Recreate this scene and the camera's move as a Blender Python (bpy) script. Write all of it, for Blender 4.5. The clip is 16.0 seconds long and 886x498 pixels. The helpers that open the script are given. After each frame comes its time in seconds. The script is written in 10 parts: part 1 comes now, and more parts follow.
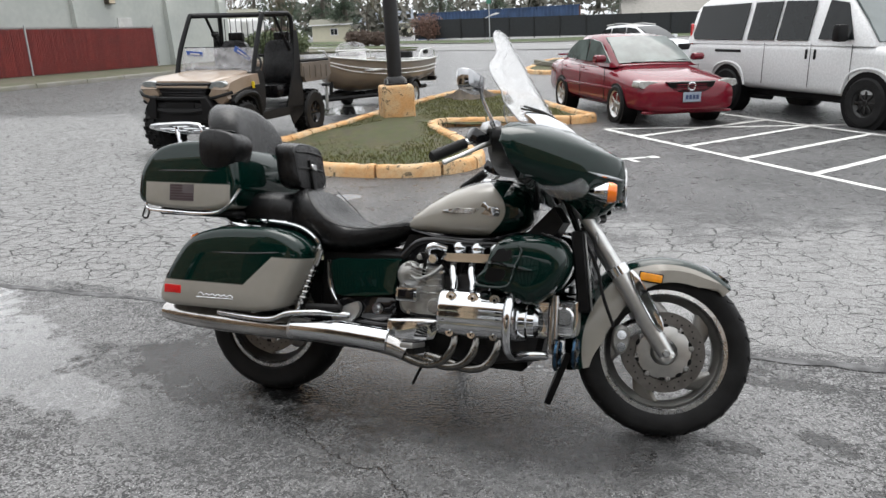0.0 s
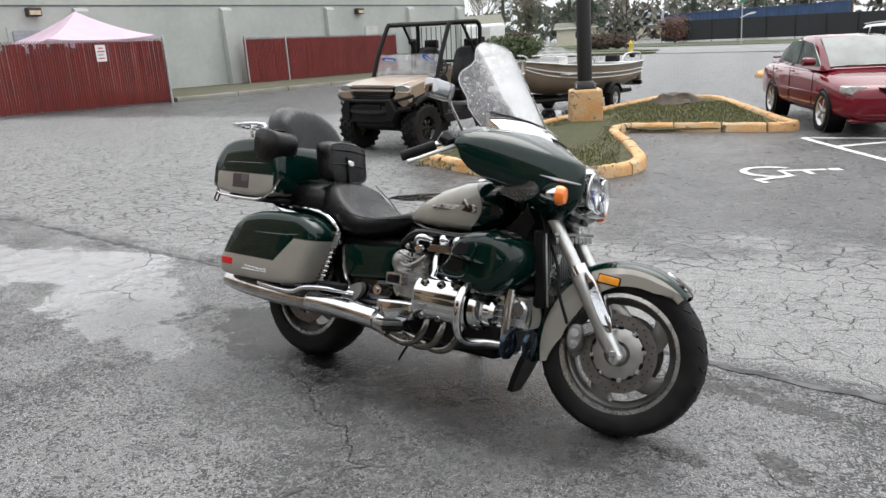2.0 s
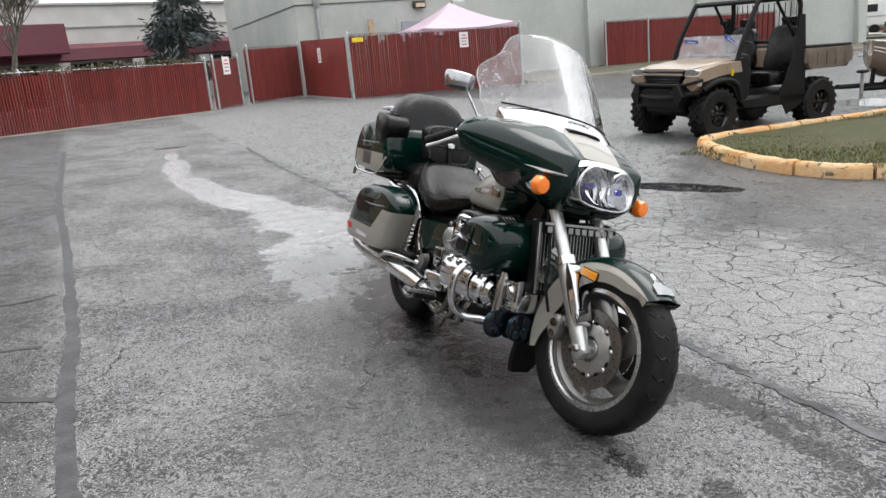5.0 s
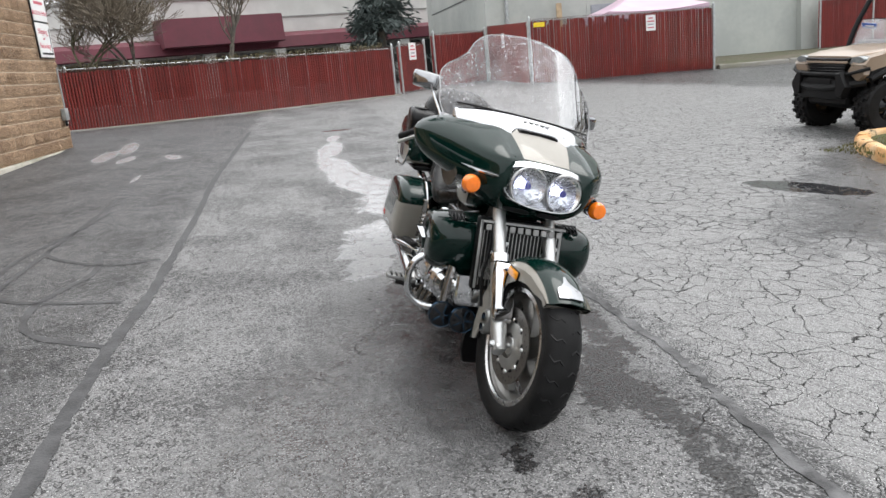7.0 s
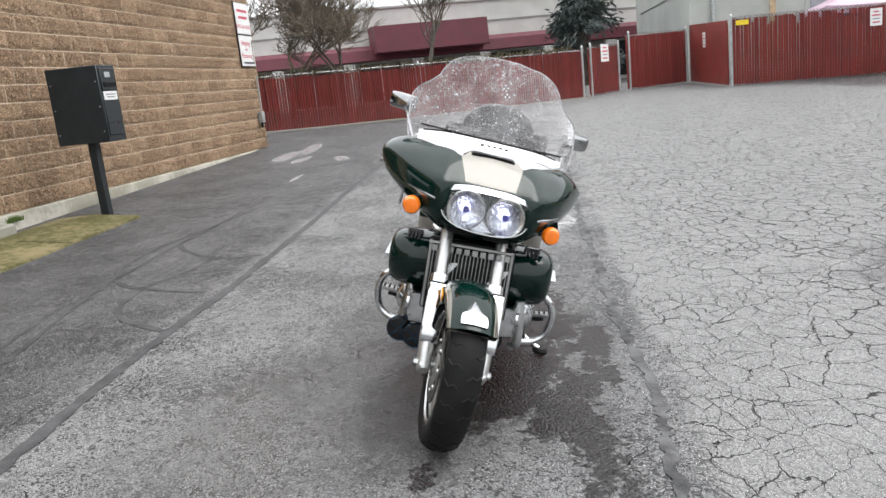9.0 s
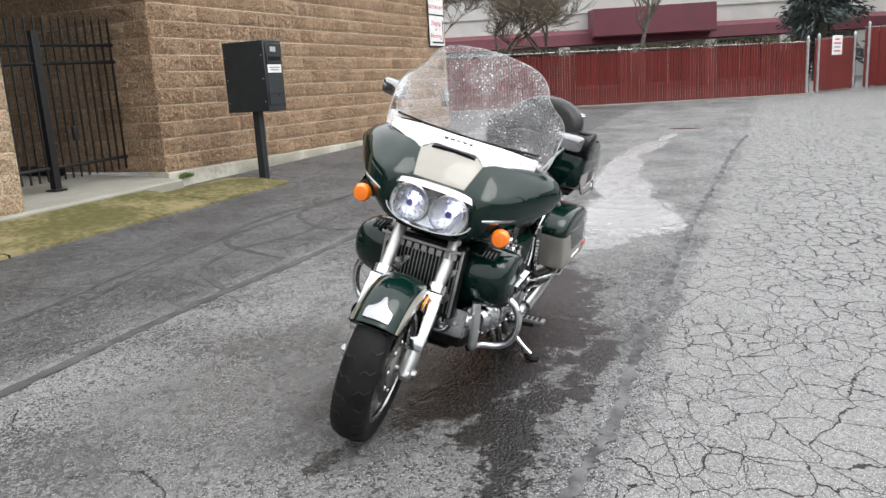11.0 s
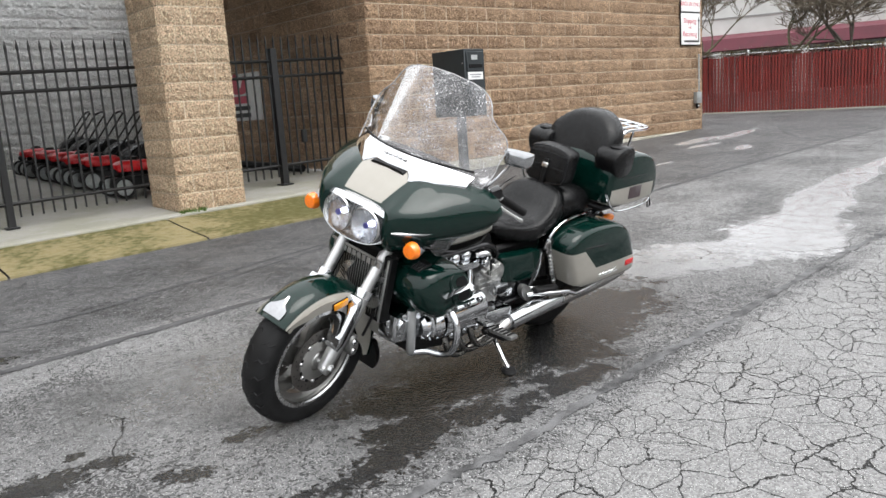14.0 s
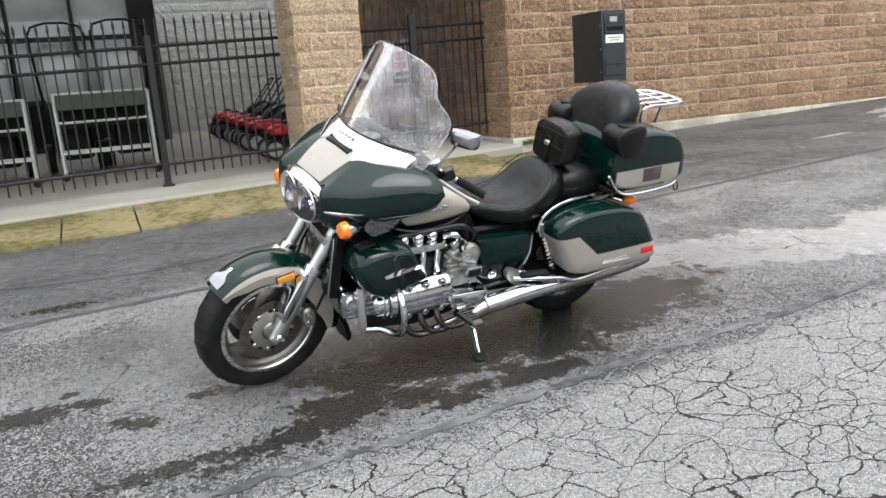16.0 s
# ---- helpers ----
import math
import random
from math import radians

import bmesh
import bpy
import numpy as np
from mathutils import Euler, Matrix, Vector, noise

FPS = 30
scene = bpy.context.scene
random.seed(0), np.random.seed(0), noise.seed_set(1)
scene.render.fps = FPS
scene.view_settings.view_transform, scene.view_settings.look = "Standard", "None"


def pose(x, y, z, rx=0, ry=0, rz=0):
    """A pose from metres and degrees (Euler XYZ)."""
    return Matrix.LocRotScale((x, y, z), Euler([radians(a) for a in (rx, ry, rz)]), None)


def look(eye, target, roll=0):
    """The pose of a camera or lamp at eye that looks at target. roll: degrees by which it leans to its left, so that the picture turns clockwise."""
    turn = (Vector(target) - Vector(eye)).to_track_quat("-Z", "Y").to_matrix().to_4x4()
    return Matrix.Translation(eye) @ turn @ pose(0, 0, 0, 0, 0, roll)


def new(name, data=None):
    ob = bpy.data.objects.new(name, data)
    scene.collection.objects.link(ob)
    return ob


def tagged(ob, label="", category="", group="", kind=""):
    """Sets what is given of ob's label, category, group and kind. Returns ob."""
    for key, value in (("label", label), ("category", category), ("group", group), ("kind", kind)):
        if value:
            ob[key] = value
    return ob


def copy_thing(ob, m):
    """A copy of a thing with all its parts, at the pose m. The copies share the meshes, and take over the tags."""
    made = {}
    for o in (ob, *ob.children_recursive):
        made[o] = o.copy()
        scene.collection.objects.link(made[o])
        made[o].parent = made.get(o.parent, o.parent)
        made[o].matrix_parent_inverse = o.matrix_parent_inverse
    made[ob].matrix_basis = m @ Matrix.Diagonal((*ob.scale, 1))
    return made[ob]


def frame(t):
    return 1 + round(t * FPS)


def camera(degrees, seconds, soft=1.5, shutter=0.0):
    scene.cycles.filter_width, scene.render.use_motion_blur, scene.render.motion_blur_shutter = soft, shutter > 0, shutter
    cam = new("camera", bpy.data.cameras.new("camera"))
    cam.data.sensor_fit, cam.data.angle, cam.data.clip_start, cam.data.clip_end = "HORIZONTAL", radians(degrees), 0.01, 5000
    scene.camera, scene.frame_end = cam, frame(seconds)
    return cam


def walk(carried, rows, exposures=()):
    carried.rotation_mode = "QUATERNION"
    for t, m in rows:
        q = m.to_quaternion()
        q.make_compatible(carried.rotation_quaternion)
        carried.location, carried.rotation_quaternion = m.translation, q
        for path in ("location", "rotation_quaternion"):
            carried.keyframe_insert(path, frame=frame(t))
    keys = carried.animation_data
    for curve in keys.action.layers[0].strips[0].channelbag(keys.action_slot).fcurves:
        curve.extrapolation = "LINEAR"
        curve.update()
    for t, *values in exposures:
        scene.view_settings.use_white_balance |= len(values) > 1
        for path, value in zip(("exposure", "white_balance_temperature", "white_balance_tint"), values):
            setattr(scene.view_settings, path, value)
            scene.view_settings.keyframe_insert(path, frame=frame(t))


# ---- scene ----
cam = camera(60.0, 16.0)
# seconds, place in metres, turn in degrees
ROWS = [
    (0.0, 0.017, 0.076, 1.471, 73.917, 3.054, -0.736),
    (0.5, 0.3, -0.076, 1.475, 74.348, 3.388, 3.576),
    (1.0, 0.547, -0.07, 1.455, 74.7, 3.499, 8.163),
    (1.5, 0.776, -0.036, 1.449, 74.99, 3.701, 12.8),
    (2.0, 1.074, -0.079, 1.444, 75.241, 3.929, 17.24),
    (2.5, 1.351, -0.072, 1.432, 75.496, 4.2, 21.576),
    (3.0, 1.585, 0.029, 1.42, 75.723, 4.648, 26.179),
    (3.5, 1.826, 0.099, 1.408, 75.92, 4.925, 31.032),
    (4.0, 2.094, 0.158, 1.407, 76.048, 5.075, 36.049),
    (4.5, 2.29, 0.329, 1.381, 76.097, 5.217, 41.006),
    (4.7, 2.363, 0.384, 1.371, 76.194, 5.106, 42.82),
    (6.8, 3.119, 1.151, 1.371, 75.908, 5.419, 59.538),
    (7.0, 3.228, 1.228, 1.351, 76.336, 5.277, 61.02),
    (7.5, 3.371, 1.453, 1.339, 76.638, 5.727, 64.836),
    (8.0, 3.426, 1.732, 1.344, 77.089, 6.174, 68.874),
    (8.5, 3.526, 1.977, 1.326, 77.579, 6.158, 73.003),
    (9.0, 3.684, 2.251, 1.339, 77.897, 5.808, 77.429),
    (9.5, 3.699, 2.534, 1.307, 77.926, 4.983, 81.885),
    (9.7, 3.678, 2.653, 1.309, 77.85, 4.706, 83.683),
    (11.8, 3.699, 3.753, 1.27, 77.963, 2.882, 100.694),
    (12.0, 3.688, 3.857, 1.273, 77.927, 2.989, 102.154),
    (12.5, 3.709, 4.171, 1.277, 78.469, 3.31, 105.941),
    (13.0, 3.629, 4.408, 1.267, 78.933, 3.575, 109.957),
    (13.5, 3.482, 4.641, 1.283, 79.219, 3.674, 113.892),
    (14.0, 3.38, 4.92, 1.264, 79.316, 3.77, 117.969),
    (14.5, 3.261, 5.18, 1.269, 79.097, 3.742, 122.118),
    (15.0, 3.011, 5.333, 1.257, 78.598, 3.843, 126.321),
    (15.5, 2.808, 5.528, 1.245, 78.082, 3.98, 130.431),
    (16.0, 2.633, 5.827, 1.258, 77.574, 4.164, 134.298),
]
walk(cam, [(t, pose(x, y, z, rx, ry, rz)) for t, x, y, z, rx, ry, rz in ROWS],
     [(0.0, 0.34), (3.5, 0.36), (7.0, 0.42), (9.0, 0.46), (12.0, 0.52), (16.0, 0.66)])

# ---- world and light: an overcast winter day ----
world = bpy.data.worlds.new("overcast")
scene.world = world
world.use_nodes = True
wn, wl = world.node_tree.nodes, world.node_tree.links
wn.clear()
w_out = wn.new("ShaderNodeOutputWorld")
w_bg = wn.new("ShaderNodeBackground")
w_sky = wn.new("ShaderNodeTexSky")
w_sky.sky_type = "NISHITA"
w_sky.sun_disc = False
w_sky.sun_elevation, w_sky.sun_rotation = radians(61), radians(14)
w_sky.dust_density = 4.0
w_bw = wn.new("ShaderNodeRGBToBW")
wl.new(w_sky.outputs[0], w_bw.inputs[0])
w_tc = wn.new("ShaderNodeTexCoord")
w_sep = wn.new("ShaderNodeSeparateXYZ")
wl.new(w_tc.outputs["Generated"], w_sep.inputs[0])
w_ramp = wn.new("ShaderNodeValToRGB")
w_ramp.color_ramp.elements[0].position, w_ramp.color_ramp.elements[0].color = 0.0, (0.62, 0.645, 0.68, 1)
w_ramp.color_ramp.elements[1].position, w_ramp.color_ramp.elements[1].color = 0.9, (1.22, 1.24, 1.27, 1)
wl.new(w_sep.outputs[2], w_ramp.inputs[0])
w_cloud = wn.new("ShaderNodeTexNoise")
w_cloud.inputs["Scale"].default_value, w_cloud.inputs["Detail"].default_value = 2.2, 5
wl.new(w_tc.outputs["Generated"], w_cloud.inputs["Vector"])
w_cr = wn.new("ShaderNodeMapRange")
w_cr.inputs[1].default_value, w_cr.inputs[2].default_value = 0.3, 0.7
w_cr.inputs[3].default_value, w_cr.inputs[4].default_value = 0.86, 1.12
wl.new(w_cloud.outputs[0], w_cr.inputs[0])
w_mul = wn.new("ShaderNodeVectorMath")
w_mul.operation = "SCALE"
wl.new(w_ramp.outputs[0], w_mul.inputs[0])
wl.new(w_cr.outputs[0], w_mul.inputs["Scale"])
w_mix = wn.new("ShaderNodeMix")
w_mix.data_type = "RGBA"
w_mix.inputs[0].default_value = 0.06
wl.new(w_mul.outputs[0], w_mix.inputs[6])
wl.new(w_bw.outputs[0], w_mix.inputs[7])
wl.new(w_mix.outputs[2], w_bg.inputs[0])
w_bg.inputs[1].default_value = 1.25
wl.new(w_bg.outputs[0], w_out.inputs[0])

sun = new("sun", bpy.data.lights.new("sun", "SUN"))
sun.data.energy, sun.data.angle, sun.data.color = 1.0, radians(40), (1.0, 0.97, 0.93)
sun.matrix_world = look((0, 0, 30), (-4, -16, 0))
scene.view_settings.exposure = 0.35


# ---- material helpers ----
class Mat:
    """A node material with short-hand for its links."""

    def __init__(self, name):
        self.m = bpy.data.materials.new(name)
        self.m.use_nodes = True
        self.n, self.l = self.m.node_tree.nodes, self.m.node_tree.links
        self.b = self.n["Principled BSDF"]
        self.out = self.n["Material Output"]
        self.tc = self.n.new("ShaderNodeTexCoord")
        self.co = self.tc.outputs["Object"]

    def put(self, sock, v):
        if isinstance(v, bpy.types.NodeSocket):
            self.l.new(v, sock)
        elif isinstance(v, (tuple, list)) and len(v) == 3 and sock.type == "RGBA":
            sock.default_value = (*v, 1)
        else:
            sock.default_value = v

    def set(self, **k):
        for key, v in k.items():
            self.put(self.b.inputs[key.replace("_", " ")], v)
        return self

    def world_co(self):
        g = self.n.new("ShaderNodeNewGeometry")
        self.co = g.outputs["Position"]
        return self

    def noise(self, scale, detail=4, rough=0.55, co=None, dim="3D", distort=0.0):
        t = self.n.new("ShaderNodeTexNoise")
        t.noise_dimensions = dim
        t.inputs["Scale"].default_value, t.inputs["Detail"].default_value = scale, detail
        t.inputs["Roughness"].default_value, t.inputs["Distortion"].default_value = rough, distort
        self.l.new(co or self.co, t.inputs["Vector"])
        return t.outputs[0]

    def noise_vec(self, scale, detail=3, co=None):
        t = self.n.new("ShaderNodeTexNoise")
        t.inputs["Scale"].default_value, t.inputs["Detail"].default_value = scale, detail
        self.l.new(co or self.co, t.inputs["Vector"])
        return t.outputs[1]

    def voronoi(self, scale, feature="F1", co=None, dim="3D", out=0):
        t = self.n.new("ShaderNodeTexVoronoi")
        t.voronoi_dimensions, t.feature = dim, feature
        t.inputs["Scale"].default_value = scale
        self.l.new(co or self.co, t.inputs["Vector"])
        return t.outputs[out]

    def math(self, op, a, b=0.0, c=0.0, clamp=False):
        t = self.n.new("ShaderNodeMath")
        t.operation, t.use_clamp = op, clamp
        for i, v in enumerate((a, b, c)):
            self.put(t.inputs[i], v)
        return t.outputs[0]

    def span(self, v, lo, hi, to0=0.0, to1=1.0, smooth=True):
        t = self.n.new("ShaderNodeMapRange")
        t.interpolation_type = "SMOOTHSTEP" if smooth else "LINEAR"
        for i, q in enumerate((v, lo, hi, to0, to1)):
            self.put(t.inputs[i], q)
        return t.outputs[0]

    def mix(self, f, a, b):
        t = self.n.new("ShaderNodeMix")
        t.data_type = "RGBA"
        self.put(t.inputs[0], f), self.put(t.inputs[6], a), self.put(t.inputs[7], b)
        return t.outputs[2]

    def xyz(self, co=None):
        t = self.n.new("ShaderNodeSeparateXYZ")
        self.l.new(co or self.co, t.inputs[0])
        return t.outputs

    def vec(self, op, a, b, s=None):
        t = self.n.new("ShaderNodeVectorMath")
        t.operation = op
        self.put(t.inputs[0], a), self.put(t.inputs[1], b)
        if s is not None:
            self.put(t.inputs["Scale"], s)
        return t.outputs[0]

    def bump(self, h, strength=0.3, dist=0.01, after=None):
        t = self.n.new("ShaderNodeBump")
        t.inputs["Strength"].default_value, t.inputs["Distance"].default_value = strength, dist
        self.l.new(h, t.inputs["Height"])
        if after is not None:
            self.l.new(after, t.inputs["Normal"])
        self.l.new(t.outputs[0], self.b.inputs["Normal"])
        return t.outputs[0]

    def rand(self):
        return self.n.new("ShaderNodeObjectInfo").outputs["Random"]

    def island(self):
        return self.n.new("ShaderNodeNewGeometry").outputs["Random Per Island"]


def plain(name, col, rough=0.5, metal=0.0, var=0.15, scale=12, bump=0.1, bscale=120, coat=0.0, spec=0.5):
    """A surface of one colour with two scales of wear and a fine relief."""
    m = Mat(name)
    big, fine = m.noise(scale, 5), m.noise(bscale, 3)
    dark = tuple(c * (1 - var) for c in col)
    lite = tuple(min(1, c * (1 + var)) for c in col)
    c = m.mix(m.span(big, 0.3, 0.7), dark, lite)
    m.set(Base_Color=c, Metallic=metal, Coat_Weight=coat, Specular_IOR_Level=spec)
    m.set(Roughness=m.span(m.math("ADD", m.math("MULTIPLY", big, 0.6), m.math("MULTIPLY", fine, 0.4)), 0.3, 0.7, max(0.02, rough * 0.8), min(1, rough * 1.2)))
    if bump:
        m.bump(fine, bump, 0.004)
    return m.m


def gloss(name, col, rough=0.08, drops=True, flake=0.0):
    """Clear-coated paint with fine drops of rain."""
    m = Mat(name)
    n = m.noise(30, 3)
    c = m.mix(m.span(n, 0.35, 0.65), tuple(q * 0.93 for q in col), tuple(q * 1.07 for q in col))
    m.set(Base_Color=c, Roughness=0.35, Coat_Weight=1.0, Coat_IOR=1.42, Coat_Roughness=rough * 0.4, Metallic=flake, Specular_IOR_Level=0.02)
    if drops:
        d = m.voronoi(150)
        h = m.span(d, 0.0, 0.30, 1, 0)
        keep = m.math("GREATER_THAN", m.noise(40, 1), 0.64)
        t = m.n.new("ShaderNodeBump")
        t.inputs["Strength"].default_value, t.inputs["Distance"].default_value = 0.22, 0.003
        m.l.new(m.math("MULTIPLY", h, keep), t.inputs["Height"])
        m.l.new(t.outputs[0], m.b.inputs["Coat Normal"])
    return m


def glass(name, tint=(0.9, 0.95, 0.95), haze=0.05, rough=0.02, clear=0.9, ior=1.45):
    """Thin clear sheet: mostly see-through, with a Fresnel gloss and a trace of haze."""
    m = Mat(name)
    m.n.remove(m.b)
    tr = m.n.new("ShaderNodeBsdfTransparent")
    tr.inputs[0].default_value = (*[q * clear for q in tint], 1)
    gl = m.n.new("ShaderNodeBsdfGlossy")
    gl.inputs["Roughness"].default_value = rough
    df = m.n.new("ShaderNodeBsdfDiffuse")
    df.inputs[0].default_value = (0.8, 0.8, 0.82, 1)
    fr = m.n.new("ShaderNodeFresnel")
    fr.inputs[0].default_value = ior
    a, b = m.n.new("ShaderNodeMixShader"), m.n.new("ShaderNodeMixShader")
    m.put(a.inputs[0], m.span(m.noise(9, 4), 0.3, 0.7, haze * 0.5, haze * 1.5))
    m.l.new(tr.outputs[0], a.inputs[1]), m.l.new(df.outputs[0], a.inputs[2])
    m.l.new(fr.outputs[0], b.inputs[0])
    m.l.new(a.outputs[0], b.inputs[1]), m.l.new(gl.outputs[0], b.inputs[2])
    m.l.new(b.outputs[0], m.out.inputs[0])
    return m.m


def glow(name, col, base, strength):
    m = Mat(name)
    m.set(Base_Color=base, Emission_Color=col, Emission_Strength=strength, Roughness=0.1)
    return m.m


CHROME = plain("chrome", (0.62, 0.63, 0.645), 0.06, 1.0, 0.04, 20, 0.03, 60)
STEEL = plain("brushed_steel", (0.55, 0.55, 0.55), 0.28, 1.0, 0.12, 15, 0.08, 200)
PIPE = plain("dull_chrome_pipe", (0.42, 0.41, 0.40), 0.16, 1.0, 0.15, 14, 0.05, 90)
HEADER = plain("stained_header_steel", (0.17, 0.165, 0.155), 0.24, 1.0, 0.3, 14, 0.1, 90)
ALU = plain("cast_aluminium", (0.50, 0.50, 0.49), 0.38, 0.9, 0.12, 18, 0.25, 260)
FORK = plain("satin_fork_metal", (0.58, 0.585, 0.58), 0.36, 0.95, 0.08, 20, 0.05, 160)
DISC = plain("brake_disc_steel", (0.17, 0.16, 0.15), 0.38, 0.9, 0.15, 30, 0.1, 300)
VINYL = plain("black_vinyl", (0.005, 0.005, 0.0054), 0.27, 0.0, 0.25, 8, 0.26, 420, spec=0.24)
RUBBER = plain("tyre_rubber", (0.013, 0.013, 0.0133), 0.5, 0.0, 0.3, 10, 0.3, 240, spec=0.12)
WHEELM = plain("satin_wheel_alloy", (0.25, 0.245, 0.235), 0.36, 0.85, 0.12, 12, 0.12, 220)
CARRIER = plain("disc_carrier_alloy", (0.40, 0.395, 0.38), 0.42, 0.85, 0.10, 18, 0.10, 220)
CASEM = plain("engine_case_alloy", (0.34, 0.34, 0.33), 0.42, 0.9, 0.2, 26, 0.3, 200)
MIRRORCH = plain("mirror_shell_chrome", (0.36, 0.365, 0.375), 0.10, 1.0, 0.06, 20, 0.03, 60)
GUARD = plain("dull_guard_steel", (0.30, 0.30, 0.295), 0.36, 0.7, 0.2, 20, 0.1, 160)
BLACK = plain("black_plastic", (0.005, 0.005, 0.0054), 0.42, 0.0, 0.3, 12, 0.2, 300, spec=0.18)
BLACKG = plain("gloss_black", (0.006, 0.006, 0.007), 0.12, 0.0, 0.2, 12, 0.02, 90, coat=0.5, spec=0.2)
DARKMET = plain("dark_engine_metal", (0.022, 0.022, 0.023), 0.4, 0.6, 0.3, 20, 0.3, 160)
AMBER = plain("amber_lens", (0.95, 0.21, 0.01), 0.12, 0.0, 0.08, 40, 0.25, 220, coat=0.8)
ORANGE_REF = plain("amber_reflector", (0.75, 0.28, 0.01), 0.2, 0.0, 0.1, 40, 0.3, 400, coat=0.6)
REDLENS = plain("red_lens", (0.55, 0.01, 0.012), 0.12, 0.0, 0.1, 40, 0.25, 300, coat=0.8)
# haze raised so its white also carries the sky reflected on the sheet
SHIELD = glass("windshield_sheet", (0.94, 0.93, 0.93), 0.19, 0.04, 0.95, 1.21)
AIRWING = glass("air_wing_sheet", (0.94, 0.95, 0.96), 0.035, 0.03, 0.96, 1.40)
EDGE = glass("screen_rim", (0.8, 0.8, 0.8), 0.35, 0.1, 0.9, 1.2)
REFLECT = plain("silvered_reflector", (0.95, 0.955, 0.96), 0.24, 1.0, 0.03, 60, 0.5, 70)
CLEAR = glass("clear_lens", (0.97, 0.98, 1.0), 0.03, 0.02, 0.97)
CARGLASS = glass("tinted_car_glass", (0.55, 0.62, 0.6), 0.03, 0.02, 0.75)
DARKGLASS = plain("dark_tinted_glass", (0.010, 0.012, 0.013), 0.05, 0.0, 0.2, 4, 0.0, 60, spec=0.25)
DROPS = glass("water_drop", (0.98, 0.98, 1.0), 0.72, 0.02, 0.97)
BULB = glow("lit_bulb", (0.86, 0.88, 1.0), (0.9, 0.9, 0.9), 5.0)
GREEN = gloss("dark_green_paint", (0.0007, 0.0120, 0.0090), 0.03).m
BEIGE = gloss("beige_paint", (0.37, 0.345, 0.295), 0.05).m
RED_PLAST = plain("red_plastic", (0.45, 0.008, 0.012), 0.3, 0.0, 0.15, 14, 0.05, 120)
WHITE = plain("white_paint", (0.72, 0.72, 0.71), 0.35, 0.0, 0.06, 4, 0.05, 150)
GREY_STEEL = plain("galvanised_steel", (0.40, 0.42, 0.42), 0.45, 0.6, 0.2, 14, 0.2, 120)


# ---- mesh helpers ----
def link(name, bm, material, parent=None, label="", sharp=38, smooth=True):
    me = bpy.data.meshes.new(name)
    bmesh.ops.recalc_face_normals(bm, faces=bm.faces)
    bm.to_mesh(me)
    bm.free()
    me.materials.append(material)
    if smooth:
        me.polygons.foreach_set("use_smooth", [True] * len(me.polygons))
        me.set_sharp_from_angle(angle=radians(sharp))
    ob = new(name, me)
    if parent is not None:
        ob.parent = parent
    if label:
        ob["label"] = label
    return ob


def part(name, bm, material, parent, label="", sharp=38):
    return link(name, bm, material, parent, label, sharp)


def thing(name, m, label, category, group="", kind=""):
    ob = new(name)
    ob.matrix_world = m
    return tagged(ob, label, category, group, kind)


def cat(*bms):
    """Joins bmeshes into the first."""
    a = bms[0]
    for b in bms[1:]:
        vs = [a.verts.new(v.co) for v in b.verts]
        b.verts.index_update()
        for f in b.faces:
            try:
                a.faces.new([vs[v.index] for v in f.verts])
            except ValueError:
                pass
        b.free()
    return a


def moved(bm, m):
    bmesh.ops.transform(bm, matrix=m, verts=bm.verts)
    return bm


def box(sx, sy, sz, at=(0, 0, 0), bevel=0.0, seg=2, rz=0.0, ry=0.0, rx=0.0):
    bm = bmesh.new()
    bmesh.ops.create_cube(bm, size=1)
    bmesh.ops.scale(bm, vec=(sx, sy, sz), verts=bm.verts)
    if bevel:
        bmesh.ops.bevel(bm, geom=bm.edges[:], offset=min(bevel, 0.45 * min(sx, sy, sz)), segments=seg, affect="EDGES", profile=0.6)
    return moved(bm, pose(*at, rx, ry, rz))


def loft(rings, caps=True, closed=True):
    bm = bmesh.new()
    rows = [[bm.verts.new(p) for p in r] for r in rings]
    n = len(rows[0])
    for a, b in zip(rows, rows[1:]):
        for i in range(n if closed else n - 1):
            j = (i + 1) % n
            try:
                bm.faces.new((a[i], a[j], b[j], b[i]))
            except ValueError:
                pass
    if caps and closed:
        for r in (rows[0], rows[-1]):
            try:
                bm.faces.new(r)
            except ValueError:
                pass
    return bm


def curve(pts, per=6, closed=False):
    """A smooth line through the points."""
    p = [Vector(q) for q in pts]
    n, out = len(p), []
    for i in range(n if closed else n - 1):
        if closed:
            a, b, c, d = p[i - 1], p[i], p[(i + 1) % n], p[(i + 2) % n]
        else:
            a, b, c, d = p[max(i - 1, 0)], p[i], p[i + 1], p[min(i + 2, n - 1)]
        for k in range(per):
            t = k / per
            out.append(0.5 * (2 * b + (c - a) * t + (2 * a - 5 * b + 4 * c - d) * t * t + (3 * b - a - 3 * c + d) * t ** 3))
    if not closed:
        out.append(p[-1])
    return out


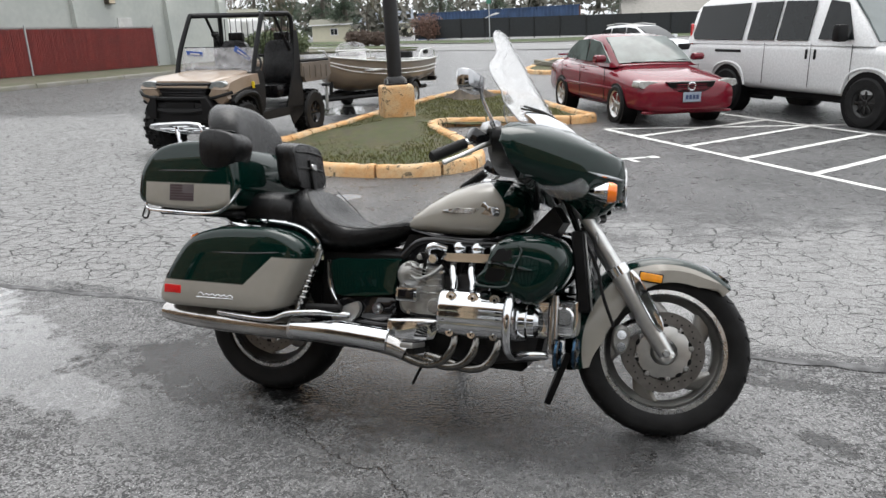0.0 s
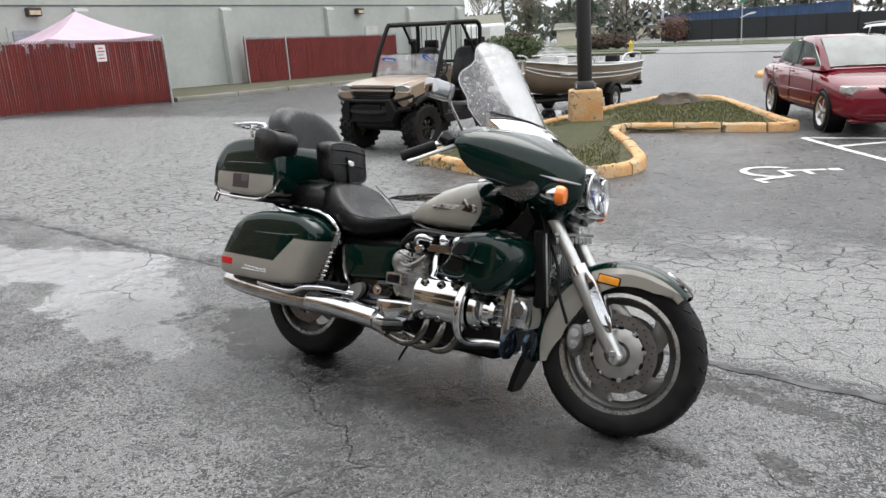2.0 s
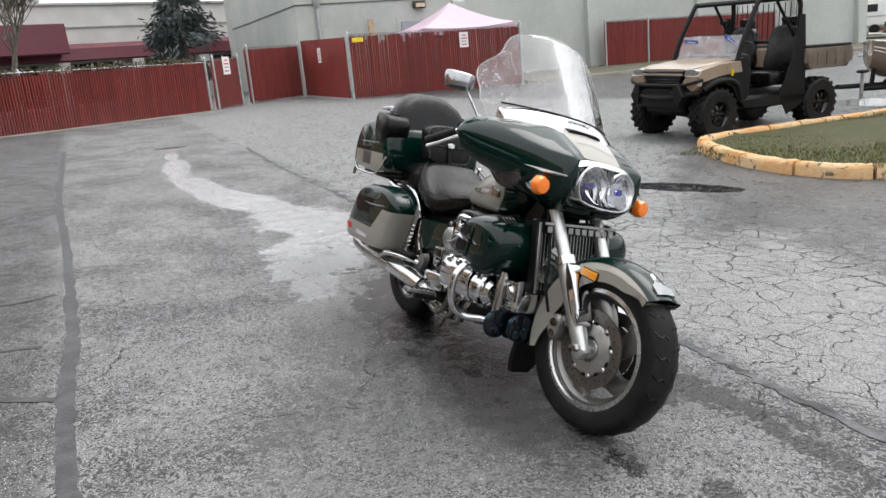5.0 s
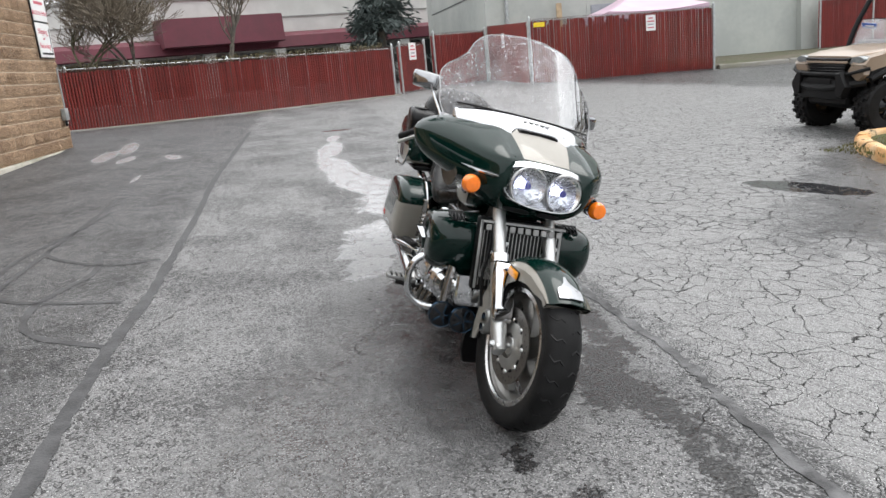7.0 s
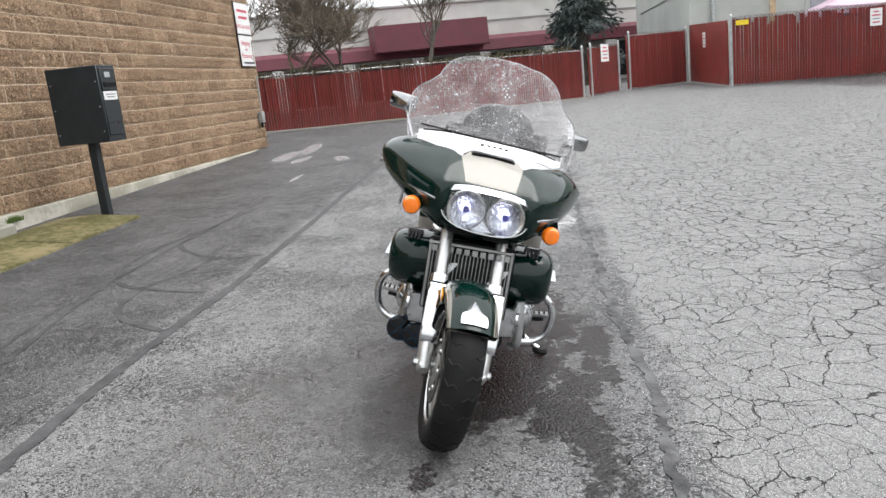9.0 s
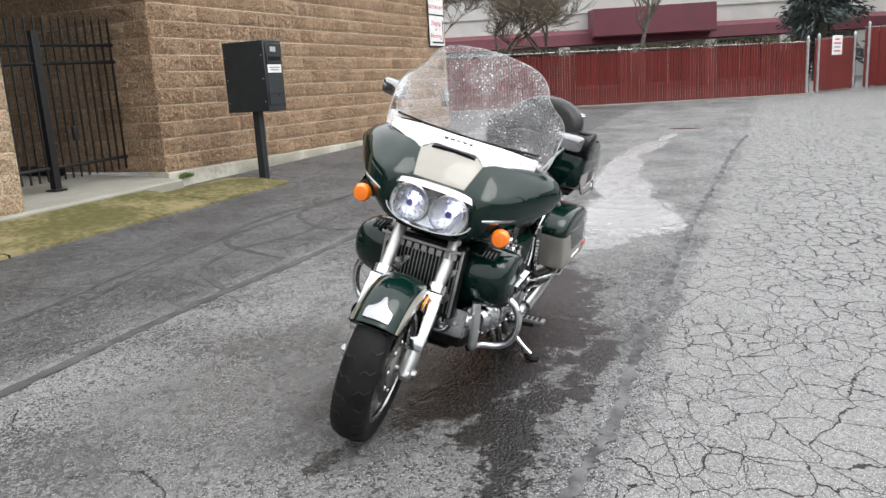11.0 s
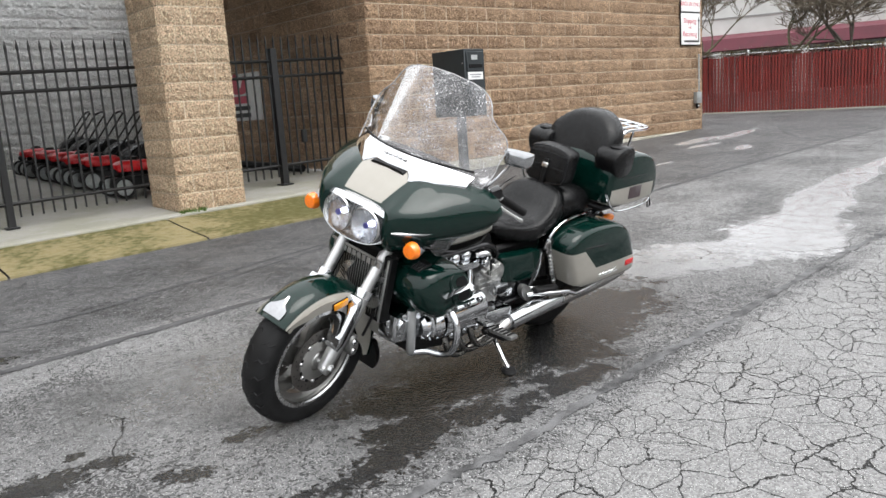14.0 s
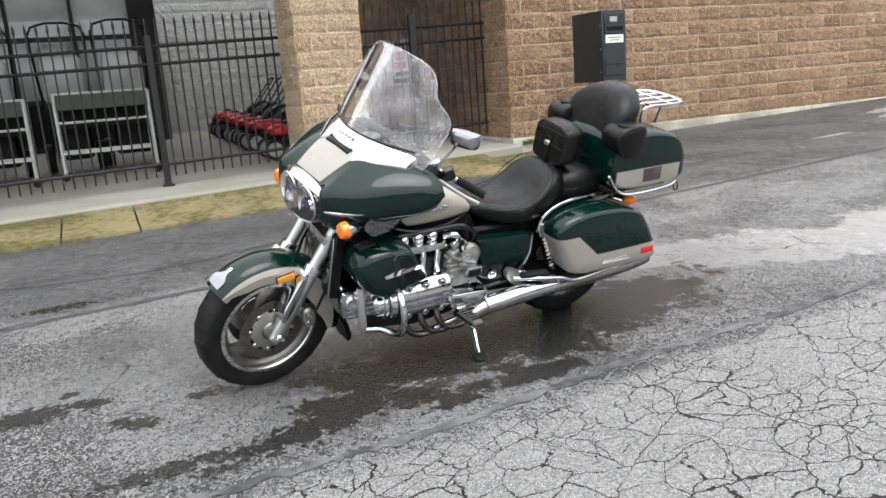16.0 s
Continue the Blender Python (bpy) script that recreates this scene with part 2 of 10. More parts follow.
def tube(pts, r, n=10, per=5, smooth=True, flat=1.0):
    """A round bar along the points; r: one radius or a list of them, spread evenly."""
    line = curve(pts, per) if smooth and len(pts) > 2 else [Vector(q) for q in pts]
    m = len(line)
    rs = [r] * m if not isinstance(r, (list, tuple)) else [float(np.interp(i / (m - 1), np.linspace(0, 1, len(r)), r)) for i in range(m)]
    d0 = (line[1] - line[0]).normalized()
    side = d0.cross(Vector((0, 0, 1)))
    if side.length < 0.05:
        side = d0.cross(Vector((0, 1, 0)))
    side.normalize()
    rings = []
    for i, p in enumerate(line):
        d = (line[min(i + 1, m - 1)] - line[max(i - 1, 0)]).normalized()
        side = (side - d * side.dot(d)).normalized()
        up = d.cross(side)
        rings.append([p + rs[i] * (math.cos(a) * side + flat * math.sin(a) * up) for a in (2 * math.pi * k / n for k in range(n))])
    return loft(rings)


def lathe(profile, at=(0, 0, 0), axis="y", n=40, closed=False, arc=None):
    """Turns (radius, height) round an axis through at; closed: the profile is a loop."""
    rings = []
    for k in range(n):
        a = 2 * math.pi * k / n
        c, s = math.cos(a), math.sin(a)
        if axis == "y":
            rings.append([(at[0] + r * c, at[1] + h, at[2] + r * s) for r, h in profile])
        elif axis == "x":
            rings.append([(at[0] + h, at[1] + r * c, at[2] + r * s) for r, h in profile])
        else:
            rings.append([(at[0] + r * c, at[1] + r * s, at[2] + h) for r, h in profile])
    bm = bmesh.new()
    rows = [[bm.verts.new(p) for p in r] for r in rings]
    m = len(profile)
    for i in range(n):
        a, b = rows[i], rows[(i + 1) % n]
        for k in range(m if closed else m - 1):
            j = (k + 1) % m
            bm.faces.new((a[k], a[j], b[j], b[k]))
    if not closed:
        for k in (0, m - 1):
            if profile[k][0] > 1e-5:
                bm.faces.new([r[k] for r in rows])
    bmesh.ops.remove_doubles(bm, verts=bm.verts, dist=1e-6)
    return bm


def outline(pts, per=5):
    return [(p.x, p.y) for p in curve([(a, b, 0) for a, b in pts], per, True)]


def pillow(pts, layers, axis="y", sharp=False, per=5):
    """A closed (a, b) outline carried through layers of (depth, shrink) and capped: x, z across y by default."""
    o = list(pts) if sharp else outline(pts, per)
    ca, cb = sum(p[0] for p in o) / len(o), sum(p[1] for p in o) / len(o)
    rings = []
    for lay in layers:
        d, s = lay[0], lay[1]
        sb = lay[2] if len(lay) > 2 else s
        q = [(ca + (a - ca) * s, cb + (b - cb) * sb) for a, b in o]
        rings.append([(a, d, b) if axis == "y" else (d, a, b) if axis == "x" else (a, b, d) for a, b in q])
    return loft(rings)


def mirrored(bm):
    """A copy of the bmesh on the other side of y = 0."""
    c = bm.copy()
    for v in c.verts:
        v.co.y = -v.co.y
    bmesh.ops.reverse_faces(c, faces=c.faces)
    return c


def oval(n, a, b, p=2.0, start=0.0):
    """A superellipse of half-axes a, b."""
    out = []
    for k in range(n):
        t = start + 2 * math.pi * k / n
        c, s = math.cos(t), math.sin(t)
        out.append((a * math.copysign(abs(c) ** (2 / p), c), b * math.copysign(abs(s) ** (2 / p), s)))
    return out


def poly(pts, z0, z1, bevel=0.0):
    """A prism over a plan outline, its faces flat."""
    bm = bmesh.new()
    a = [bm.verts.new((x, y, z0)) for x, y in pts]
    b = [bm.verts.new((x, y, z1)) for x, y in pts]
    bm.faces.new(a), bm.faces.new(b)
    for i in range(len(pts)):
        j = (i + 1) % len(pts)
        bm.faces.new((a[i], a[j], b[j], b[i]))
    if bevel:
        bmesh.ops.bevel(bm, geom=bm.edges[:], offset=bevel, segments=1, affect="EDGES")
    return bm


# ---- the ground ----
def zg(x, y):
    """The height of the lot, which falls to the east and levels out to the north."""
    xx, yy = x, y
    if x > 8:
        xx = 8 + 6 * (1 - math.exp(-(x - 8) / 6))
    if x < -22:
        xx = -22 - 3 * (1 - math.exp((x + 22) / 3))
    if y > 4:
        yy = 4 + 2.5 * (1 - math.exp(-(y - 4) / 2.5))
    if y < -14:
        yy = -14
    return -0.035 * xx - 0.021 * yy


U = Vector((-0.935, 0.355, 0))   # along the brick front
N = Vector((0.355, 0.935, 0))    # out of it, into the lot
A0 = Vector((-5.5, -0.88, 0))    # the corner of the brick front beside the gate


def asphalt():
    m = Mat("wet_asphalt")
    m.world_co()
    x, y, z = m.xyz()
    flat = m.n.new("ShaderNodeCombineXYZ")
    m.l.new(x, flat.inputs[0]), m.l.new(y, flat.inputs[1])
    co = flat.outputs[0]

    def times(a, b):
        return m.math("MULTIPLY", a, b)

    def most(a, b):
        return m.math("MAXIMUM", a, b)

    def noise(scale, detail=3, rough=0.55, distort=0.0):
        return m.noise(scale, detail, rough, co, "2D", distort)

    big, mid, rag = noise(0.35, 3), noise(2.2, 4), noise(7.0, 8, 0.74)
    d = m.math("SUBTRACT", m.math("ADD", times(x, 0.318), times(y, 0.948)), 3.74)
    wob = times(m.math("SUBTRACT", noise(1.2, 3), 0.5), 0.25)
    d = m.math("ADD", d, wob)
    east = m.math("ADD", m.math("MULTIPLY", m.math("MINIMUM", m.math("MAXIMUM", m.math("ADD", x, 2.2), -4.0), 1.6), 1.8), 0.6)
    reach = m.math("ADD", m.math("ADD", y, times(mid, 2.2)), east)
    patch = m.span(d, 0.06, 0.20)
    zone = times(patch, m.span(reach, 10.0, 11.2, 1.0, 0.10))
    damp = times(patch, m.span(reach, 9.8, 11.4))
    # crack nets at two sizes, bent and made jagged by noise
    warp = m.vec("SCALE", m.vec("SUBTRACT", m.noise_vec(3.0, 2, co=co), (0.5, 0.5, 0.5)), (0, 0, 0), 0.26)
    jag = m.vec("SCALE", m.vec("SUBTRACT", m.noise_vec(34.0, 2, co=co), (0.5, 0.5, 0.5)), (0, 0, 0), 0.034)
    cw = m.vec("ADD", m.vec("ADD", co, warp), jag)
    stretch = m.vec("MULTIPLY", cw, (0.82, 1.12, 1))
    e1 = m.voronoi(5.8, "DISTANCE_TO_EDGE", co=stretch, dim="2D")
    e2 = m.voronoi(9.2, "DISTANCE_TO_EDGE", co=stretch, dim="2D")
    wid = m.span(noise(2.3, 3), 0.3, 0.7, 0.010, 0.027)
    wid = times(wid, m.span(y, 4.7, 6.2, 1.0, 2.2))
    thin = m.math("ADD", m.span(noise(1.9, 3), 0.40, 0.60, 0.0, 0.024), m.span(x, -3.0, 0.5, 0.012, 0.0))
    c1 = m.span(e1, times(wid, 0.45), wid, 1, 0)
    c2 = times(m.span(e2, times(thin, 0.3), m.math("ADD", thin, 0.0004), 1, 0), m.math("GREATER_THAN", thin, 0.003))
    crack = times(most(c1, c2), zone)
    # thin lone cracks in the smoother parts
    e3 = m.voronoi(0.8, "DISTANCE_TO_EDGE", co=cw, dim="2D")
    lone = times(m.span(e3, 0.001, 0.0035, 1, 0), m.span(noise(0.9, 2), 0.50, 0.54))
    crack = most(crack, times(lone, 0.7))
    lane_d = m.math("ADD", m.math("ADD", times(x, 0.33), times(y, 0.944)), times(wob, 0.8))
    lane = m.span(lane_d, 0.75, 1.0, 1, 0)

    def field(cx, cy, a, b, rot):
        """One at the middle of an oval, nought on its rim, falling on outwards."""
        c, s = math.cos(radians(rot)), math.sin(radians(rot))
        dx, dy = m.math("SUBTRACT", x, cx), m.math("SUBTRACT", y, cy)
        p = m.math("DIVIDE", m.math("ADD", times(dx, c), times(dy, s)), a)
        q = m.math("DIVIDE", m.math("SUBTRACT", times(dy, c), times(dx, s)), b)
        r = m.math("SQRT", m.math("ADD", times(p, p), times(q, q)))
        return m.math("SUBTRACT", 1.0, r)

    def patches(ovals, ragged, soft, grain=None):
        f = None
        for o in ovals:
            g = field(*o)
            f = g if f is None else most(f, g)
        f = m.math("ADD", f, times(m.math("SUBTRACT", grain or rag, 0.5), ragged))
        f = m.math("ADD", f, times(m.math("SUBTRACT", mid, 0.5), ragged * 0.6))
        return m.span(f, 0.0, soft)

    # soaked asphalt below the motorcycle, with drips and splashes beside it
    wet = patches(((-0.55, 3.42, 1.40, 0.50, -17), (-1.3, 3.66, 0.6, 0.20, -12), (0.50, 3.10, 0.5, 0.26, -30), (0.78, 3.22, 0.24, 0.16, -40), (0.05, 3.74, 0.32, 0.12, -25)), 1.9, 0.36)
    fray = noise(20, 7, 0.72)
    blot = patches(((1.05, 3.30, 0.42, 0.10, -6), (0.55, 3.45, 0.24, 0.10, -50), (0.48, 3.64, 0.15, 0.06, -20), (1.43, 2.62, 0.15, 0.06, -55),
                    (1.45, 2.25, 0.12, 0.055, -40), (1.47, 2.04, 0.05, 0.03, 0), (1.75, 2.11, 0.20, 0.09, -30), (1.07, 2.60, 0.12, 0.05, -20),
                    (1.52, 3.13, 0.28, 0.07, -15), (1.0, 0.45, 0.30, 0.07, -25)), 3.6, 0.35, fray)
    wet = most(wet, blot)
    # the wet spreads more softly on the other side, darkened too for the bike's shade and reflection
    soak_shade = times(patches(((0.02, 2.92, 1.15, 0.46, -17), (0.55, 2.62, 0.6, 0.26, -20)), 1.5, 0.7), 0.9)
    # damp and glossy all round it
    moist = most(soak_shade, patches(((-0.2, 2.95, 2.2, 1.15, -18), (0.5, 2.0, 1.6, 0.9, -18)), 0.9, 0.9))
    # a shallow film of water that mirrors the sky, some of that sheen painted pale: the trail that runs off towards the
    # far fence
    sheen_trail = patches(((-3.4, 4.42, 1.05, 0.50, -6), (-5.0, 4.60, 1.2, 0.34, -3), (-6.6, 4.88, 1.2, 0.25, -13), (-8.3, 5.45, 1.1, 0.21, -25), (-9.7, 6.05, 0.7, 0.12, -25),
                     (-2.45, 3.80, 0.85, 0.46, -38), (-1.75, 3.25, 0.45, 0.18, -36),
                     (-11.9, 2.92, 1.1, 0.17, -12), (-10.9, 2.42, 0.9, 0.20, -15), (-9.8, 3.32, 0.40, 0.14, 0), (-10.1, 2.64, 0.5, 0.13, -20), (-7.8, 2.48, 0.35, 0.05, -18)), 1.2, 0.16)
    sheen_trail = times(times(sheen_trail, m.span(rag, 0.25, 0.55, 0.72, 1.0)), times(m.math("SUBTRACT", 1.0, wet), m.span(x, -3.4, -1.8, 1.0, 0.45)))
    film = patches(((-1.35, 7.46, 0.62, 0.22, 14), (-10.95, 6.6, 0.34, 0.09, 75), (-1.9, 16.2, 1.2, 0.8, 30)), 0.7, 0.05)
    # worn-out pits between the stones, thick in some stretches
    worm = noise(36, 2, 0.5, 1.7)
    pits = m.span(m.math("ADD", worm, m.span(noise(1.3, 3), 0.35, 0.68, -0.04, 0.070)), 0.535, 0.565)
    pits = times(times(pits, m.span(zone, 0.0, 1.0, 0.95, 0.12)), m.span(moist, 0, 1, 1.0, 0.85))
    stone = m.voronoi(120, co=co, dim="2D", out=1)
    tone = m.xyz(stone)[0]
    near = m.voronoi(120, co=co, dim="2D")
    base = m.mix(m.span(big, 0.3, 0.7), (0.228, 0.228, 0.229), (0.288, 0.288, 0.288))
    base = m.mix(m.span(mid, 0.35, 0.7, 0, 0.32), base, (0.132, 0.132, 0.134))
    base = m.mix(times(zone, 0.85), base, (0.300, 0.300, 0.298))
    base = m.mix(times(damp, 0.82), base, (0.070, 0.070, 0.073))
    base = m.mix(times(lane, 0.75), base, (0.075, 0.075, 0.077))
    base = m.mix(m.span(tone, 0.0, 1.0, 0.0, 0.74, False), base, (0.045, 0.045, 0.046))
    speck = times(m.math("GREATER_THAN", tone, 0.86), m.span(near, 0.15, 0.45, 1, 0))
    base = m.mix(times(speck, 0.85), base, (0.60, 0.60, 0.59))
    base = m.mix(times(pits, 0.95), base, (0.020, 0.020, 0.021))
    base = m.mix(times(moist, 0.36), base, (0.050, 0.050, 0.051))
    base = m.mix(times(soak_shade, 0.85), base, (0.022, 0.022, 0.0225))
    base = m.mix(times(wet, 0.94), base, (0.007, 0.007, 0.0073))
    # light silt plus the sky's reflection, both put into the base colour
    base = m.mix(times(sheen_trail, 0.88), base, (0.325, 0.328, 0.335))
    base = m.mix(times(times(speck, sheen_trail), 0.5), base, (0.5, 0.5, 0.5))
    base = m.mix(m.math("MINIMUM", times(crack, 1.7), 1.0), base, (0.008, 0.008, 0.008))
    base = m.mix(film, base, (0.02, 0.02, 0.022))
    rough = m.span(rag, 0.3, 0.7, 0.42, 0.64)
    rough = m.math("SUBTRACT", rough, times(most(moist, times(damp, 0.6)), 0.32))
    rough = m.math("SUBTRACT", rough, times(wet, 0.34))
    rough = m.math("SUBTRACT", rough, times(sheen_trail, 0.38))
    rough = m.math("MAXIMUM", rough, 0.10)
    rough = times(rough, m.span(film, 0, 1, 1, 0.04))
    m.set(Base_Color=base, Roughness=rough, Specular_IOR_Level=m.math("SUBTRACT", m.span(most(most(most(sheen_trail, film), wet), moist), 0, 1, 0.38, 0.72), times(wet, 0.20)))
    h = m.math("ADD", times(near, -0.5), times(noise(70, 3), 1.0))
    h = m.math("SUBTRACT", h, times(pits, 0.55))
    h = m.math("ADD", h, times(moist, m.math("SUBTRACT", times(noise(55, 2, 0.6), 0.5), times(m.voronoi(66, co=co, dim="2D"), 0.5))))
    h = m.math("MULTIPLY", h, m.span(sheen_trail, 0, 1, 1, 0.14))
    h = m.math("ADD", times(h, m.span(wet, 0, 1, 1, 0.35)), times(wet, m.math("SUBTRACT", times(noise(60, 2, 0.6), 0.5), times(m.voronoi(62, co=co, dim="2D"), 0.6))))
    h = m.math("MULTIPLY", h, m.span(film, 0, 1, 1, 0.0))
    h = m.math("SUBTRACT", h, times(crack, 2.5))
    m.bump(h, 0.95, 0.008)
    return m.m


ASPHALT = asphalt()
TAR = plain("crack_sealant", (0.068, 0.068, 0.07), 0.62, 0.0, 0.35, 9, 0.6, 80, spec=0.2)
SLURRY = plain("smooth_slurry", (0.098, 0.098, 0.100), 0.75, 0.0, 0.6, 7, 1.2, 90, spec=0.12)
LINE = plain("worn_white_line_paint", (0.55, 0.55, 0.53), 0.6, 0.0, 0.25, 9, 0.3, 140)


def concrete(name, col, moss, amount=0.5, rough=0.75):
    m = Mat(name)
    m.world_co()
    a, b, c = m.noise(1.3, 5), m.noise(14, 5), m.noise(120, 3)
    base = m.mix(m.span(b, 0.3, 0.75), tuple(q * 0.72 for q in col), col)
    if amount:
        base = m.mix(m.math("MULTIPLY", m.span(m.math("ADD", a, m.math("MULTIPLY", b, 0.6)), 0.66, 0.9), amount), base, moss)
    base = m.mix(m.span(c, 0.4, 0.8, 0, 0.35), base, tuple(q * 0.4 for q in col))
    m.set(Base_Color=base, Roughness=m.span(b, 0.3, 0.7, rough - 0.15, rough + 0.1))
    m.bump(m.math("ADD", c, m.math("MULTIPLY", b, 0.8)), 0.45, 0.006)
    return m.m


CONC = concrete("pale_concrete", (0.36, 0.35, 0.32), (0.14, 0.14, 0.06), 0.35)
MOSSY = concrete("mossy_concrete", (0.260, 0.215, 0.105), (0.075, 0.070, 0.016), 1.0)
FOOTING = concrete("stained_footing", (0.64, 0.61, 0.53), (0.12, 0.115, 0.06), 0.55)
KERB = concrete("grey_kerb", (0.22, 0.21, 0.19), (0.10, 0.10, 0.05), 0.5)


def chipped(name):
    """Old orange-yellow paint, faded in patches, chipped to black and mossy concrete."""
    m = Mat(name)
    m.world_co()
    a, b, c, d = m.noise(2.6, 5), m.noise(11, 6, 0.7), m.noise(130, 3), m.noise(38, 4, 0.6)
    base = m.mix(m.span(a, 0.38, 0.62), (0.60, 0.33, 0.13), (0.60, 0.44, 0.26))
    base = m.mix(m.span(d, 0.48, 0.64, 0, 0.45), base, (0.46, 0.22, 0.075))
    base = m.mix(m.span(m.math("ADD", b, m.math("MULTIPLY", a, 0.35)), 0.757, 0.795, 0, 0.92), base, (0.050, 0.046, 0.026))
    base = m.mix(m.span(c, 0.52, 0.75, 0, 0.5), base, (0.16, 0.10, 0.05))
    m.set(Base_Color=base, Roughness=0.78)
    m.bump(m.math("ADD", c, m.math("MULTIPLY", b, 2.0)), 0.7, 0.010)
    return m.m


YELLOW = chipped("worn_yellow_kerb_paint")
SOIL = concrete("bare_soil", (0.10, 0.085, 0.06), (0.05, 0.06, 0.02), 0.7, 0.9)


def turf(name, a, b):
    m = Mat(name)
    m.world_co()
    n, k, f = m.noise(0.9, 5), m.noise(8, 5), m.noise(70, 4)
    c = m.mix(m.span(n, 0.35, 0.65), a, b)
    c = m.mix(m.span(k, 0.47, 0.58), c, (0.085, 0.066, 0.040))
    c = m.mix(m.span(m.noise(3.2, 4), 0.52, 0.62, 0, 0.8), c, tuple(q * 0.8 for q in a))
    c = m.mix(m.span(f, 0.40, 0.60, 0, 0.85), c, tuple(q * 0.25 for q in a))
    m.set(Base_Color=c, Roughness=0.9)
    m.bump(m.math("ADD", f, m.math("MULTIPLY", k, 1.5)), 0.8, 0.03)
    return m.m


MOSS_TURF = turf("mossy_turf", (0.070, 0.088, 0.016), (0.110, 0.098, 0.034))
LAWN = turf("lawn", (0.055, 0.10, 0.022), (0.085, 0.14, 0.035))


def ground_sheet():
    xs = [-700, -300, -120, -60, -40, -30] + [-24 + 1.0 * i for i in range(41)] + [18, 22, 30, 45, 80, 150, 300, 700]
    ys = [-700, -300, -120, -60, -40, -30, -22] + [-14 + 1.0 * i for i in range(39)] + [27, 31, 36, 44, 60, 90, 150, 300, 700]
    bm = bmesh.new()
    rows = [[bm.verts.new((x, y, zg(x, y))) for x in xs] for y in ys]
    for a, b in zip(rows, rows[1:]):
        for i in range(len(xs) - 1):
            bm.faces.new((a[i], a[i + 1], b[i + 1], b[i]))
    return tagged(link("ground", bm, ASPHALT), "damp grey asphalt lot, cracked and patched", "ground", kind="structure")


ground_sheet()


def strip(pts, width, material, name, label, category, lift=0.004, rag=0.25, per=10, seed=1, kind="structure"):
    """A flat band that follows the lot, with an uneven edge."""
    rnd = random.Random(seed)
    line = curve([(x, y, 0) for x, y in pts], per)
    bm = bmesh.new()
    rows = []
    for i, p in enumerate(line):
        d = (line[min(i + 1, len(line) - 1)] - line[max(i - 1, 0)]).normalized()
        s = Vector((-d.y, d.x, 0))
        w1, w2 = (width / 2 * (1 + rag * rnd.uniform(-1, 1)) for _ in "ab")
        row = []
        for q in (p - s * w1, p + s * w2):
            row.append(bm.verts.new((q.x, q.y, zg(q.x, q.y) + lift)))
        rows.append(row)
    for a, b in zip(rows, rows[1:]):
        bm.faces.new((a[0], a[1], b[1], b[0]))
    return tagged(link(name, bm, material), label, category, kind=kind)


# sealed seams
for k, (pts, w) in enumerate((
    ([(6.5, 1.9), (4.0, 2.6), (1.5, 3.43), (0.73, 3.74), (-0.3, 4.03), (-1.4, 4.4), (-2.62, 4.79), (-4.2, 5.35), (-7.2, 6.4), (-9.5, 7.3)], 0.055),
    ([(3.5, -0.05), (1.4, 0.6), (0.38, 0.94), (-0.35, 1.16), (-1.24, 1.46), (-2.0, 1.76), (-2.81, 2.03), (-4.47, 2.58), (-6.6, 3.24), (-9.1, 4.10), (-12.6, 5.35)], 0.075),
    ([(-1.2, 1.4), (-1.7, 1.05), (-2.3, 1.1), (-2.9, 1.5), (-3.5, 1.6)], 0.05),
    ([(-2.0, 1.6), (-2.6, 0.9), (-3.6, 0.95), (-4.6, 1.5), (-5.4, 1.9)], 0.045),
    ([(-1.0, 0.55), (-2.4, 0.75), (-3.8, 1.2), (-5.0, 1.65), (-6.3, 2.1)], 0.04),
    ([(1.2, -0.6), (0.3, 0.1), (-0.9, 0.35), (-2.2, 0.6)], 0.04),
    ([(-3.0, 2.0), (-3.1, 1.6), (-3.7, 1.25), (-4.1, 1.3)], 0.04),
    ([(-10.2, 5.0), (-10.9, 4.2), (-11.6, 3.9), (-13.5, 3.5)], 0.06),
)):
    strip(pts, w, SLURRY if k == 0 else TAR, "tar_seam", "dark band of sealant over a crack in the asphalt", "seam", rag=0.7 if k == 0 else 0.3, per=26 if k == 0 else 10, seed=k)

# painted lines of the bays
for k, (a, b) in enumerate((((2.68, 12.4), (4.9, 5.6)), ((2.68, 12.4), (9.5, 12.3)), ((5.19, 14.33), (6.6, 10.6)), ((3.0, 11.5), (5.6, 13.2)), ((3.35, 10.4), (5.95, 12.3)), ((3.65, 9.3), (6.4, 11.3)), ((4.0, 8.2), (6.8, 10.3)), ((4.3, 7.2), (7.2, 9.3)))):
    strip([a, ((a[0] + b[0]) / 2, (a[1] + b[1]) / 2), b], 0.10, LINE, "bay_line", "worn white painted line on the asphalt", "road marking", rag=0.1, seed=60 + k)


